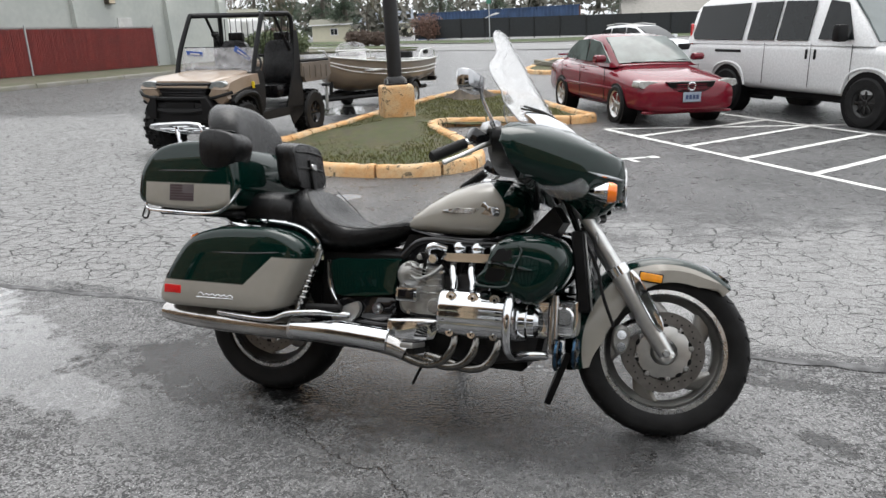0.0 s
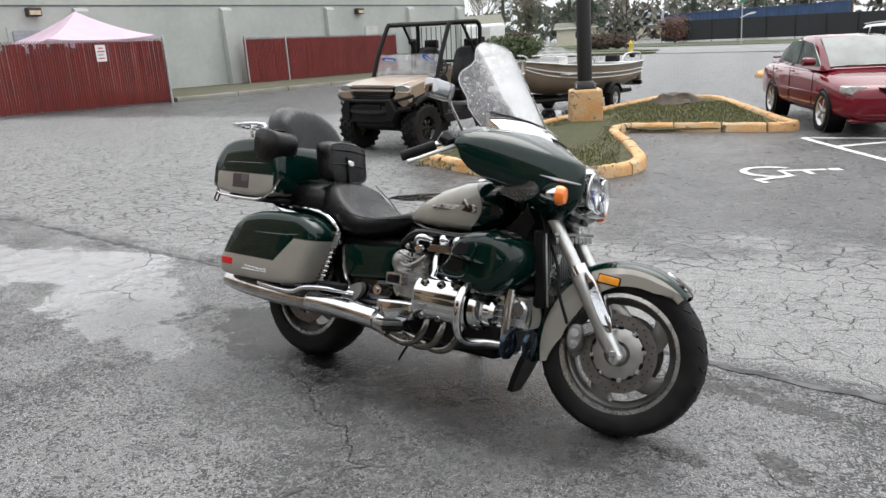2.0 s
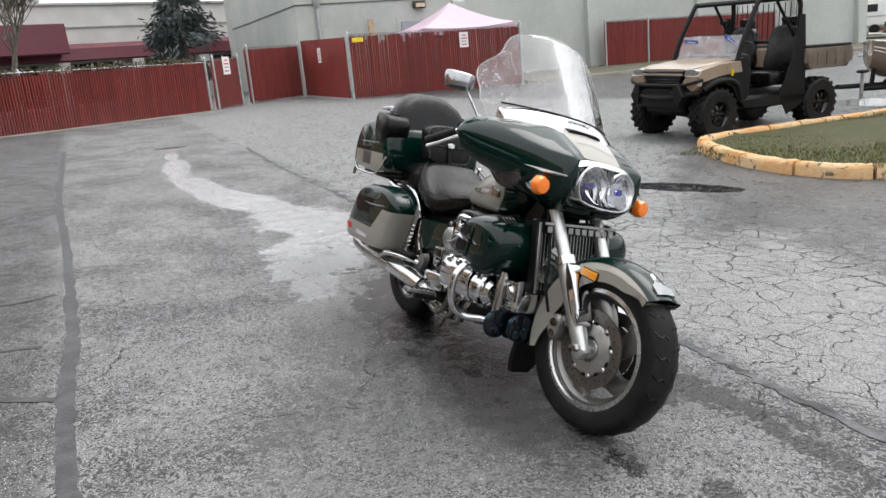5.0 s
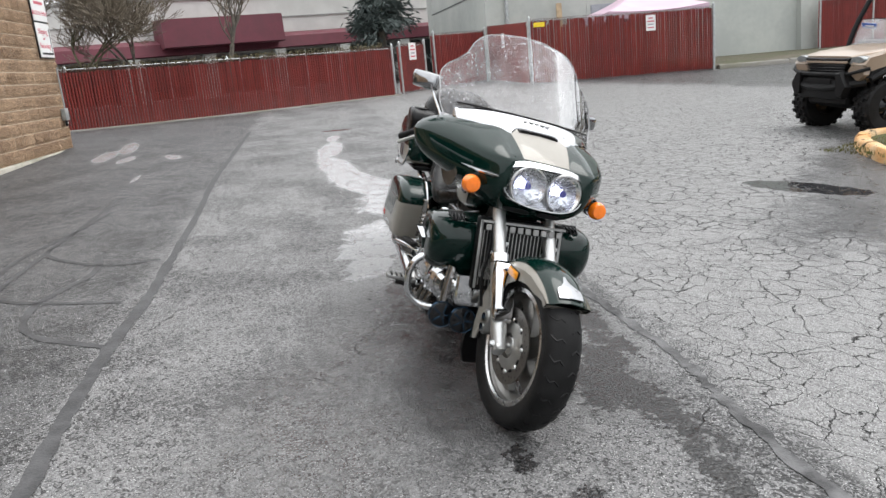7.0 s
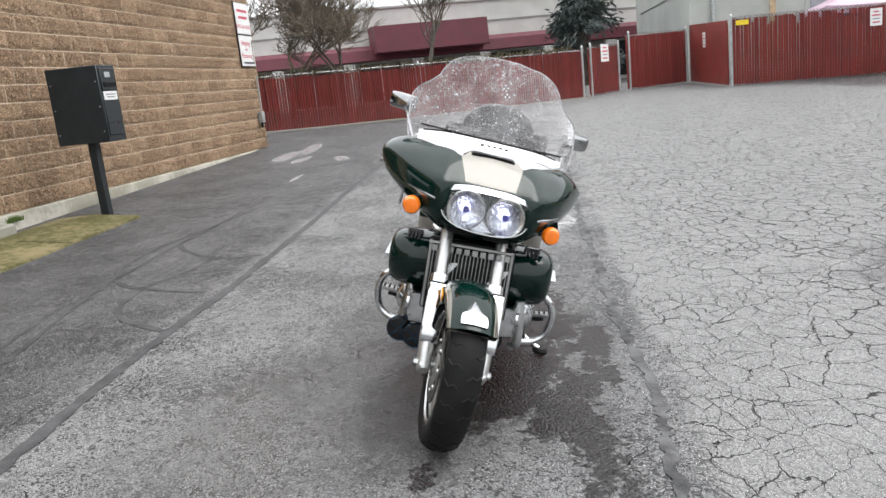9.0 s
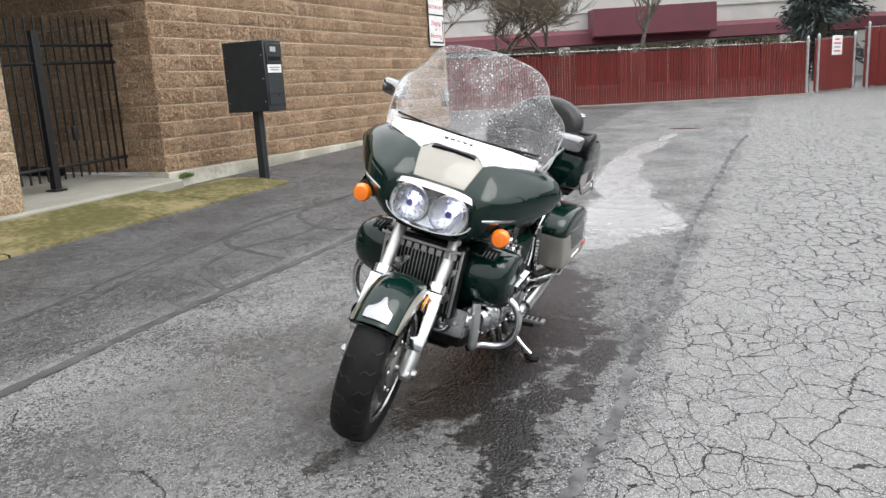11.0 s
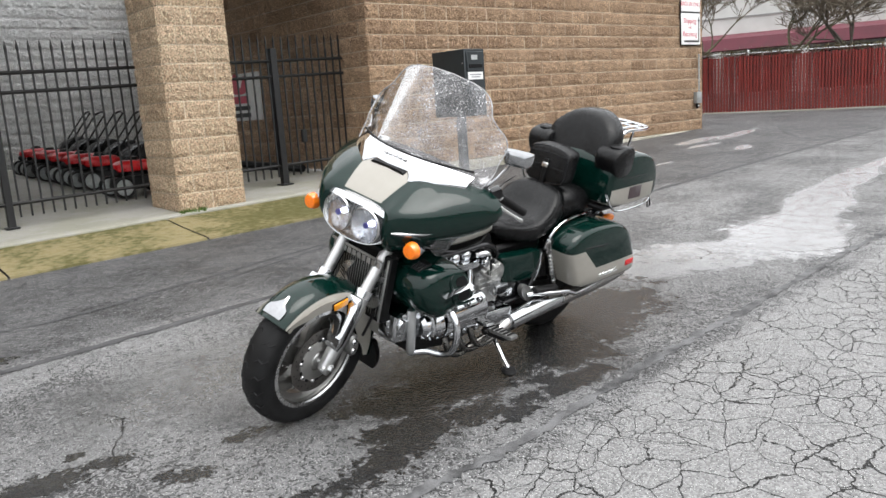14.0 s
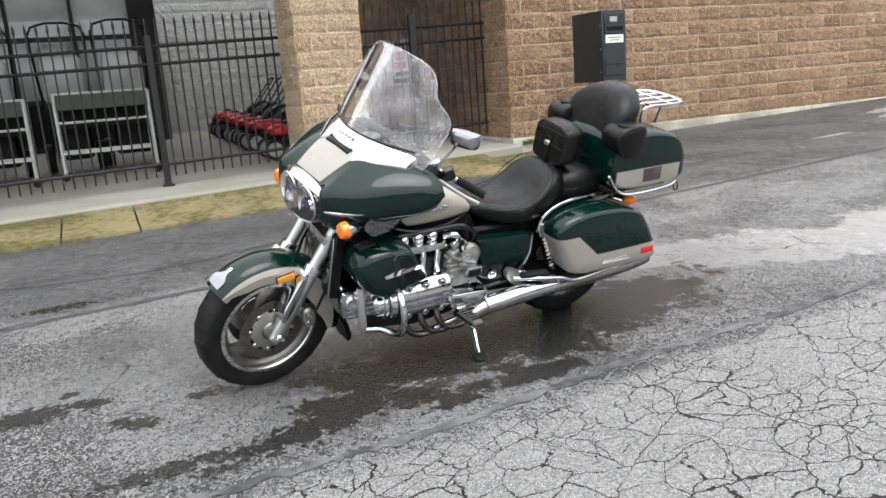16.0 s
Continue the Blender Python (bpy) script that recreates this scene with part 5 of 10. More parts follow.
def fairing():
    # bat-wing shell, as side profiles from the middle out to the wing tips
    ys = [0.0, 0.05, 0.10, 0.14, 0.17, 0.20, 0.235, 0.27, 0.305, 0.34, 0.37, 0.40, 0.425, 0.443, 0.455, 0.461]

    def at_y(v, *pairs):
        return float(np.interp(v, pairs[0::2], pairs[1::2]))

    rings = []
    for y in [-v for v in reversed(ys)] + ys[1:]:
        v = abs(y)
        xt = at_y(v, 0, 0.345, 0.10, 0.335, 0.20, 0.295, 0.30, 0.235, 0.37, 0.185, 0.425, 0.16, 0.461, 0.165)
        zt = at_y(v, 0, 1.176, 0.17, 1.172, 0.24, 1.160, 0.30, 1.146, 0.37, 1.124, 0.40, 1.110, 0.425, 1.094, 0.443, 1.078, 0.455, 1.062, 0.461, 1.050)
        xf = at_y(v, 0, 0.578, 0.14, 0.580, 0.17, 0.604, 0.20, 0.606, 0.25, 0.566, 0.30, 0.512, 0.34, 0.452, 0.40, 0.340, 0.44, 0.250, 0.461, 0.20)
        zm = at_y(v, 0, 0.955, 0.17, 0.955, 0.25, 0.965, 0.34, 0.990, 0.40, 1.015, 0.461, 1.045)
        zb = at_y(v, 0, 0.795, 0.10, 0.800, 0.17, 0.822, 0.25, 0.862, 0.34, 0.908, 0.40, 0.942, 0.425, 0.962, 0.443, 0.985, 0.455, 1.010, 0.461, 1.030)
        xb = at_y(v, 0, 0.46, 0.17, 0.46, 0.25, 0.41, 0.34, 0.315, 0.40, 0.235, 0.44, 0.19, 0.461, 0.175)
        ring = []
        flat = at_y(v, 0, 1.0, 0.24, 1.0, 0.34, 0.45, 0.44, 0.0)
        for k in range(13):
            a = math.pi / 2 * k / 12
            fx, fz = math.sin(a) ** 0.92, math.cos(a) ** 0.86
            q = k / 12
            if q < 0.75:
                gx2, gz = 0.95 * q / 0.75, 1 - 0.62 * q / 0.75 + 0.07 * math.sin(math.pi * q / 0.75)
            else:
                w = (q - 0.75) / 0.25 * math.pi / 2
                gx2, gz = 0.95 + 0.05 * math.sin(w), 0.38 * math.cos(w)
            ring.append((xt + (xf - xt) * (fx + (gx2 - fx) * flat), y, zm + (zt - zm) * (fz + (gz - fz) * flat)))
        for k in range(1, 9):
            a = math.pi / 2 * k / 8
            ring.append((xb + (xf - xb) * math.cos(a) ** 0.8, y, zm - (zm - zb) * math.sin(a) ** 0.9))
        for k in range(1, 6):
            f = k / 6
            ring.append((xb + (xt - 0.012 - xb) * f, y, zb + (zt - 0.012 - zb) * f))
        rings.append(ring)
    fa = fw("fairing", loft(rings), P_FAIR, "green fork-mounted fairing with a beige nose panel", sharp=50)
    part("inner_panel", loft([[(x, a * s, 1.075 + b * s) for a, b in oval(32, 0.37, 0.075, 2.6)] for x, s in ((0.185, 1.0), (0.12, 0.96), (0.10, 0.8))]), BLACK, fa)
    for y in (-0.075, 0.075):
        part("chin_slot", loft([[(0.552 + dx - 0.5 * (y + a) ** 2, y + a * s, 0.832 + b * s) for a, b in oval(18, 0.058, 0.010, 3)] for dx, s in ((-0.03, 1.0), (0.004, 1.0), (0.007, 0.9))]), BLACK, fa, "dark slot under the headlamp")
    # scoop
    part("scoop", loft([[(0.409 + dx, a * s, 1.146 + dz + b * s) for a, b in oval(24, 0.094, 0.0115, 3.2)] for dx, dz, s in ((0.013, -0.005, 1.0), (-0.02, 0.004, 1.0), (-0.05, 0.010, 0.9))]), BLACK, fa, "dark air scoop")
    # chrome cowl below the screen, notched round the scoop
    rings = []
    for k in range(41):
        y = -0.325 + 0.65 * k / 40
        f = abs(y) / 0.325
        xt = 0.348 - 1.15 * y * y
        zt = 1.200 - 0.010 * f * f - 0.022 * f ** 4
        wid = 0.062 + 0.046 * min(1, max(0, (abs(y) - 0.105) / 0.02)) - 0.060 * max(0, f - 0.45) / 0.55
        drop = wid * 0.62 + 0.004
        rings.append([(xt - 0.010, y, zt - 0.006), (xt - 0.004, y, zt + 0.004), (xt + wid * 0.45, y, zt - drop * 0.30), (xt + wid * 0.92, y, zt - drop * 0.86), (xt + wid, y, zt - drop * 1.1), (xt + wid - 0.004, y, zt - drop - 0.03), (xt - 0.008, y, zt - 0.04)])
    cowl = part("screen_cowl", loft(rings), CHROME, fa, "chrome cowl along the foot of the screen")
    part("screen_gasket", tube([(0.344 - 1.15 * y * y, y, 1.205 - 0.010 * (y / 0.325) ** 2) for y in np.linspace(-0.32, 0.32, 15)], 0.004, 6, 2), BLACK, fa)
    for k in range(5):
        y = (k - 2) * 0.027
        part("raised_mark", box(0.013, 0.019, 0.004, (0.376, y, 1.1905), 0.001, 1, 0, 30), STEEL, cowl)

    # headlamp: pod, chrome rim and visor, two lit reflectors, clear lens
    def lamp_ring(hw, hh, x0, p=2.6, tilt=0.18):
        return [(x0 - tilt * b - 0.75 * a * a, a, 0.943 + b) for a, b in oval(48, hw, hh, p)]

    hl = fw("headlamp", loft([lamp_ring(0.188, 0.090, 0.575), lamp_ring(0.190, 0.090, 0.608), lamp_ring(0.186, 0.084, 0.630), lamp_ring(0.184, 0.082, 0.637), lamp_ring(0.180, 0.078, 0.635), lamp_ring(0.178, 0.077, 0.60)], caps=False), MIRRORCH, "twin round headlamp behind one oval lens, lit")
    hl.matrix_basis = FAIR_AT @ Matrix.Translation((-0.016, 0, 0))
    rings = []
    for y in np.linspace(-0.186, 0.186, 25):
        up = (1 - (abs(y) / 0.20) ** 3.0) ** 0.42
        zf, zk = 0.955 + 0.068 * up, 0.957 + 0.083 * up
        xf, xk = 0.630 - 0.75 * y * y, 0.565 - 0.45 * y * y
        rings.append([(xk, y, zk), ((xf + xk) / 2 + 0.012, y, (zf + zk) / 2 + 0.010), (xf, y, zf), (xf - 0.006, y, zf - 0.006), (xk, y, zf - 0.002)])
    part("visor", loft(rings), CHROME, hl, "chrome visor")
    part("bowl", loft([lamp_ring(0.178, 0.0775, 0.606), lamp_ring(0.16, 0.066, 0.585)]), REFLECT, hl)
    for s in (-1, 1):
        c = (0.610, s * 0.082, 0.943)
        ref = part("reflector_bowl", lathe([(0.012, -0.010), (0.03, -0.006), (0.055, 0.006), (0.074, 0.022), (0.078, 0.022), (0.058, -0.002), (0.012, -0.014)], c, "x", 32, closed=True), REFLECT, hl, "bright faceted reflector")
        for k in range(14):
            a = 2 * math.pi * k / 14
            r = 0.056 if k % 2 else 0.040
            part("facet", box(0.004, 0.022, 0.003, (c[0] + (0.011 if k % 2 else 0.004), c[1] + r * math.cos(a), c[2] + r * math.sin(a)), 0.001, 1, 0, 0, math.degrees(a) + 12), CHROME, ref)
        part("bulb", lathe([(0.0, 0.016), (0.008, 0.012), (0.010, 0.0), (0.009, -0.012)], c, "x", 12), BULB, ref, "lit bulb")
        part("bulb_shade", lathe([(0.0, 0.020), (0.013, 0.018), (0.014, 0.010)], c, "x", 14), plain("blue_bulb_cap", (0.10, 0.10, 0.45), 0.2, 0.4, 0.1, 30, 0, 60), ref, "blue bulb cap")
        part("lamp_ring", lathe([(0.074, 0.020), (0.079, 0.024), (0.082, 0.018)], c, "x", 32, closed=True), STEEL, hl)
    rings = [lamp_ring(0.179 * q, 0.0775 * q, x) for q, x in ((1.0, 0.634), (0.85, 0.639), (0.55, 0.643), (0.2, 0.645))]
    part("lens", loft(rings), CLEAR, hl, "clear lens")
    for s in (-1, 1):
        # side blade, turn signal
        fw("fairing_blade", loft([[(x, s * y, z + h), (x, s * (y + w * 0.8), z + h * 0.55), (x, s * (y + w), z - h * 0.2), (x, s * (y + w * 0.7), z - h * 0.8), (x, s * y, z - h)] for x, y, z, w, h in ((0.600, 0.214, 0.957, 0.004, 0.004), (0.575, 0.240, 0.957, 0.012, 0.0075), (0.540, 0.271, 0.959, 0.014, 0.0085), (0.505, 0.301, 0.962, 0.010, 0.006), (0.470, 0.328, 0.966, 0.002, 0.0012))]), MIRRORCH, "chrome spear on the fairing")
        ts = fw("turn_signal", lathe([(0.0, -0.055), (0.012, -0.054), (0.028, -0.03), (0.036, 0.0), (0.038, 0.012)], (0.53, s * 0.298, 0.900), "x", 20), CHROME, "amber turn signal in a chrome bullet housing")
        part("lens", lathe([(0.038, 0.010), (0.037, 0.030), (0.030, 0.042), (0.0, 0.047)], (0.53, s * 0.298, 0.900), "x", 20), AMBER, ts, "amber lens")
        part("stalk", tube([(0.52, s * 0.27, 0.900), (0.50, s * 0.20, 0.895)], 0.013, 8, smooth=False), BLACKG, ts)
        # clear air wings under the fairing
        wing = pillow([(0.47, 0.925), (0.32, 0.985), (0.185, 0.990), (0.20, 0.966), (0.29, 0.908), (0.36, 0.867), (0.44, 0.865)], [(s * 0.333, 1.0), (s * 0.337, 1.0)])
        for v in wing.verts:
            v.co.y += s * 0.08 * (0.95 - v.co.z)
        fw("air_wing", wing, AIRWING, "clear plastic air deflector")


fairing()


def windshield():
    rows = []
    nz, ny = 26, 26
    def half(v):
        return float(np.interp(v, [0, 0.12, 0.35, 0.44, 0.52, 0.60, 0.68, 0.80, 0.88, 0.94, 0.98, 1.0], [0.364, 0.378, 0.386, 0.380, 0.358, 0.315, 0.284, 0.262, 0.236, 0.196, 0.138, 0.05]))
    rows2 = []
    for i in range(nz + 1):
        v = (i / nz) ** 0.9
        zc = 1.165 + 0.375 * v
        xc = 0.368 - 0.245 * v
        hw = half(v)
        row = []
        for k in range(ny + 1):
            y = hw * (2 * k / ny - 1)
            row.append(Vector((xc - 1.15 * y * y, y, zc - 0.10 * y * y - (0.12 * max(0, abs(y) - 0.2) if v < 0.2 else 0))))
        rows.append(row)
    bm = bmesh.new()
    g = [[bm.verts.new(p) for p in r] for r in rows]
    for a, b in zip(g, g[1:]):
        for i in range(ny):
            bm.faces.new((a[i], a[i + 1], b[i + 1], b[i]))
    bmesh.ops.solidify(bm, geom=bm.faces[:], thickness=0.005)
    ws = fw("windshield", bm, SHIELD, "tall clear windshield beaded with rain")
    rim = [rows[i][0] for i in range(nz + 1)] + [rows[nz][k] for k in range(1, ny)] + [rows[i][ny] for i in range(nz, -1, -1)]
    part("screen_edge", tube(rim, 0.0028, 6, 1, smooth=False), EDGE, ws)
    rnd = random.Random(4)
    db = []
    verts, faces = [], []
    for _ in range(1150):
        i, k = rnd.random() ** 0.8 * nz, rnd.random() * ny
        i0, k0 = min(int(i), nz - 1), min(int(k), ny - 1)
        p = rows[i0][k0].lerp(rows[i0][k0 + 1], k - k0).lerp(rows[i0 + 1][k0].lerp(rows[i0 + 1][k0 + 1], k - k0), i - i0)
        n = (rows[i0][k0 + 1] - rows[i0][k0]).cross(rows[i0 + 1][k0] - rows[i0][k0])
        if n.length < 1e-9:
            continue
        n.normalize()
        if n.x < 0:
            n = -n
        r = rnd.choice((0.0011, 0.0014, 0.0018, 0.0022, 0.0029))
        t = n.orthogonal().normalized()
        b = n.cross(t)
        o = len(verts)
        p = p + n * 0.0026
        for q in range(6):
            a = 2 * math.pi * q / 6
            verts.append(p + r * (math.cos(a) * t + math.sin(a) * b))
        for q in range(6):
            a = 2 * math.pi * q / 6
            verts.append(p + 0.6 * r * (math.cos(a) * t + math.sin(a) * b) + n * r * 0.45)
        verts.append(p + n * r * 0.6)
        for q in range(6):
            w = (q + 1) % 6
            faces += [(o + q, o + w, o + 6 + w, o + 6 + q), (o + 6 + q, o + 6 + w, o + 12)]
    me = bpy.data.meshes.new("rain_film")
    me.from_pydata(verts, [], faces)
    me.polygons.foreach_set("use_smooth", [True] * len(me.polygons))
    me.materials.append(DROPS)
    ob = new("rain_film", me)
    ob.parent = ws
    tagged(ob, kind="stuff")


windshield()


def bars():
    for s in (-1, 1):
        hb = fp("handlebar", tube([(0.22, 0, 1.10), (0.20, s * 0.10, 1.10), (0.10, s * 0.24, 1.085), (0.045, s * 0.33, 1.06), (-0.03, s * 0.385, 1.015), (-0.10, s * 0.43, 0.97)], 0.0125, 10), CHROME, "chrome handlebar")
        part("grip", tube([(0.0, s * 0.362, 1.034), (-0.105, s * 0.434, 0.967)], [0.019, 0.018, 0.018, 0.020], 12, smooth=False), RUBBER, hb, "black rubber grip")
        for k in range(6):
            t = 0.15 + 0.14 * k
            p = Vector((0.0, s * 0.362, 1.034)).lerp(Vector((-0.105, s * 0.434, 0.967)), t)
            q = Vector((0.0, s * 0.362, 1.034)).lerp(Vector((-0.105, s * 0.434, 0.967)), t + 0.05)
            part("grip_ring", tube([p, q], 0.0205, 12, smooth=False), BLACK, hb)
        part("switch_box", box(0.075, 0.055, 0.05, (0.04, s * 0.34, 1.058), 0.012, 2, s * -35, 25), BLACKG, hb)
        part("reservoir", box(0.075, 0.06, 0.035, (0.09, s * 0.30, 1.10), 0.008, 2, s * -35, 15), STEEL, hb)
        part("lever", tube([(0.085, s * 0.325, 1.045), (0.055, s * 0.375, 1.02), (-0.01, s * 0.425, 0.975), (-0.06, s * 0.455, 0.945)], [0.011, 0.009, 0.007, 0.009], 8), ALU, hb)
        mi = fp("mirror", pillow([(a, b) for a, b in ((-0.082, 0.004), (-0.080, 0.034), (-0.066, 0.042), (0.0, 0.044), (0.064, 0.041), (0.078, 0.032), (0.078, 0.0), (0.070, -0.030), (0.054, -0.038), (0.0, -0.040), (-0.056, -0.038), (-0.074, -0.030))], [(0.03, 0.55), (0.022, 0.85), (0.0, 1.0), (-0.016, 1.0), (-0.02, 0.95)], "x"), MIRRORCH, "chrome rear-view mirror")
        mi.matrix_basis = STEER @ pose(0.015, s * 0.415, 1.243, 0, -4, s * 24) @ Matrix.Diagonal((1, 0.82, 0.88, 1))
        part("mirror_glass", pillow([(a * 0.93, b * 0.93) for a, b in ((-0.082, 0.004), (-0.080, 0.034), (-0.066, 0.042), (0.0, 0.044), (0.064, 0.041), (0.078, 0.032), (0.078, 0.0), (0.070, -0.030), (0.054, -0.038), (0.0, -0.040), (-0.056, -0.038), (-0.074, -0.030))], [(-0.0205, 1.0), (-0.0225, 1.0)], "x"), plain("mirror_silver", (0.9, 0.91, 0.92), 0.02, 1.0, 0.01, 5, 0, 50), mi, "mirror glass")
        part("mirror_stalk", tube([(0.03, s * -0.03, -0.02), (0.02, s * -0.055, -0.06), (0.035, s * -0.12, -0.15), (0.03, s * -0.15, -0.19)], 0.0065, 8), CHROME, mi)
        for k in range(3):
            fp("cable", tube([(0.08 + 0.01 * k, s * 0.30, 1.06), (0.16 + 0.03 * k, s * (0.24 - 0.02 * k), 1.0 - 0.02 * k), (0.24, s * 0.12, 0.98 + 0.02 * k), (0.26, s * 0.06, 0.85)], 0.005, 6), BLACK, "black control cable")
    fp("gauge_pod", lathe([(0.0, 0.02), (0.045, 0.02), (0.055, 0.0), (0.045, -0.06)], (0.22, 0, 1.13), "z", 24), BLACKG)


bars()


def tank_and_seats():
    # tank: x, half width, bottom, top, power
    st = [(-0.255, 0.095, 0.745, 0.770, 2.2), (-0.22, 0.130, 0.735, 0.815, 2.3), (-0.15, 0.158, 0.728, 0.868, 2.3), (-0.06, 0.178, 0.724, 0.918, 2.3), (0.04, 0.188, 0.724, 0.948, 2.3), (0.12, 0.185, 0.728, 0.955, 2.3), (0.19, 0.165, 0.745, 0.945, 2.3), (0.235, 0.125, 0.775, 0.92, 2.2), (0.25, 0.09, 0.80, 0.90, 2.1)]
    # rounded above, with flat flanks that turn under sharply at the seam
    rings = []
    for x, hw, z0, z1, p in st:
        hh = (z1 - z0) / 2
        up, low = oval(40, hw + 0.006, hh, p), oval(40, hw + 0.006, hh, 3.6)
        rings.append([(x, a[0], (z0 + z1) / 2 + a[1]) if a[1] > 0 else (x, b[0], (z0 + z1) / 2 + b[1]) for a, b in zip(up, low)])
    tk = bp("fuel_tank", loft(rings), P_TANK, "beige fuel tank with a green front", sharp=60)
    part("filler_cap", lathe([(0.0, 0.012), (0.03, 0.012), (0.036, 0.004), (0.036, 0.0)], (0.06, 0, 0.949), "z", 24), CHROME, tk)
    top = lambda x: float(np.interp(x, [-0.22, -0.15, -0.06, 0.04, 0.12, 0.19, 0.235], [0.815, 0.868, 0.918, 0.948, 0.955, 0.945, 0.92]))
    part("tank_console", loft([[(x, a * w, top(x) - 0.004 + b) for a, b in oval(20, 0.045, 0.012, 3)] for x, w in ((-0.17, 0.5), (-0.15, 0.85), (-0.08, 1.0), (0.0, 1.0), (0.08, 1.0), (0.15, 0.95), (0.20, 0.7))]), BLACKG, tk)
    bp("tank_lower_trim", cat(*[tube([(-0.24, s * 0.10, 0.742), (-0.10, s * 0.155, 0.718), (0.08, s * 0.165, 0.716), (0.22, s * 0.12, 0.752)], 0.008, 6) for s in (1, -1)]), BLACKG)
    for s in (-1, 1):
        e = bp("tank_emblem", pillow([(-0.075, 0.828), (-0.02, 0.835), (0.06, 0.838), (0.085, 0.868), (0.105, 0.850), (0.14, 0.845), (0.145, 0.815), (0.11, 0.812), (0.06, 0.818), (-0.07, 0.818)], [(s * 0.172, 1.0), (s * 0.189, 1.0), (s * 0.192, 0.9)], per=3), MIRRORCH, "chrome winged tank emblem")
        for k in range(5):
            part("feather", box(0.10, 0.004, 0.0035, (-0.005 + 0.006 * k, s * 0.1925, 0.820 + 0.004 * k), 0.001, 1), STEEL, e)
    # rider's seat: a dished saddle
    st = [(-0.215, 0.10, 0.745, 0.775), (-0.26, 0.118, 0.70, 0.792), (-0.33, 0.145, 0.665, 0.785), (-0.42, 0.178, 0.635, 0.768), (-0.50, 0.195, 0.625, 0.765), (-0.58, 0.202, 0.625, 0.785), (-0.65, 0.202, 0.635, 0.835), (-0.705, 0.196, 0.65, 0.878), (-0.745, 0.185, 0.67, 0.893), (-0.785, 0.165, 0.69, 0.885), (-0.80, 0.14, 0.70, 0.86)]
    rings = []
    for x, hw, z0, z1 in st:
        ring = []
        for a, b in oval(40, hw, (z1 - z0) / 2, 2.9):
            dish = 0.034 * math.cos(min(1, abs(a) / hw) * math.pi / 2) if -0.66 < x < -0.3 and b > 0 else 0
            ring.append((x + (0.05 * (a / 0.2) ** 2 if x < -0.55 else 0), a, (z0 + z1) / 2 + b - dish))
        rings.append(ring)
    se = bp("rider_seat", loft(rings), VINYL, "dished black vinyl rider's seat with stitched seams", sharp=60)
    for s in (-1, 1):
        part("seam", tube([(-0.25, s * 0.119, 0.755), (-0.42, s * 0.181, 0.735), (-0.56, s * 0.204, 0.755), (-0.64, s * 0.203, 0.82), (-0.70, s * 0.15, 0.888)], 0.0025, 5), BLACK, se)
    # passenger seat
    st = [(-0.74, 0.13, 0.68, 0.84), (-0.80, 0.158, 0.68, 0.868), (-0.88, 0.165, 0.69, 0.872), (-0.97, 0.165, 0.70, 0.868), (-1.05, 0.155, 0.71, 0.86), (-1.09, 0.12, 0.72, 0.84)]
    bp("passenger_seat", loft([[(x, a, (z0 + z1) / 2 + b) for a, b in oval(32, hw, (z1 - z0) / 2, 3)] for x, hw, z0, z1 in st]), VINYL, "black vinyl passenger seat", sharp=60)
    # passenger backrest, arched
    o = [(-0.17, 0.92), (-0.205, 1.02), (-0.218, 1.12), (-0.183, 1.190), (-0.10, 1.243), (0.0, 1.256), (0.10, 1.243), (0.183, 1.190), (0.218, 1.12), (0.205, 1.02), (0.17, 0.92), (0.0, 0.895)]
    bm = pillow(o, [(-0.088, 0.80), (-0.080, 0.93), (-0.055, 1.0), (0.0, 0.99), (0.045, 0.93), (0.06, 0.80), (0.066, 0.5)], "x")
    for v in bm.verts:
        z = v.co.z
        v.co.x += -1.02 - 0.36 * (z - 0.90) + 0.75 * v.co.y ** 2
    br = bp("backrest", bm, VINYL, "tall padded black vinyl passenger backrest", sharp=60)
    # armrests on the top box
    for s in (-1, 1):
        ar = bp("armrest", pillow([(-1.125, 1.00), (-1.132, 1.085), (-1.105, 1.114), (-1.04, 1.114), (-0.975, 1.095), (-0.952, 1.05), (-0.968, 0.985), (-1.01, 0.955), (-1.09, 0.955)], [(s * 0.165, 0.90), (s * 0.172, 0.98), (s * 0.19, 1.0), (s * 0.282, 1.0), (s * 0.300, 0.975), (s * 0.307, 0.90)]), VINYL, "padded black armrest with a round speaker", sharp=60)
        part("speaker_grille", lathe([(0.0, 0.003), (0.042, 0.003), (0.046, 0.0)], (-1.045, s * 0.245, 1.113), "z", 20), BLACK, ar)
    # rider's backrest with its pouch
    o = [(-0.125, 0.90), (-0.138, 1.0), (-0.125, 1.07), (0.0, 1.09), (0.125, 1.07), (0.138, 1.0), (0.125, 0.90), (0.0, 0.885)]
    bm = pillow(o, [(-0.052, 0.82), (-0.046, 0.95), (-0.03, 1.0), (0.028, 1.0), (0.042, 0.95), (0.047, 0.8)], "x")
    for v in bm.verts:
        v.co.x += -0.792 - 0.20 * (v.co.z - 0.9)
    po = bp("rider_backrest", bm, VINYL, "black rider's backrest with a zipped pouch and buckle", sharp=55)
    for z in (0.975, 1.045):
        part("zip", tube([(-0.745 - 0.20 * (z - 0.9), -0.118, z), (-0.741 - 0.20 * (z - 0.9), 0, z + 0.006), (-0.745 - 0.20 * (z - 0.9), 0.118, z)], 0.004, 5), BLACK, po)
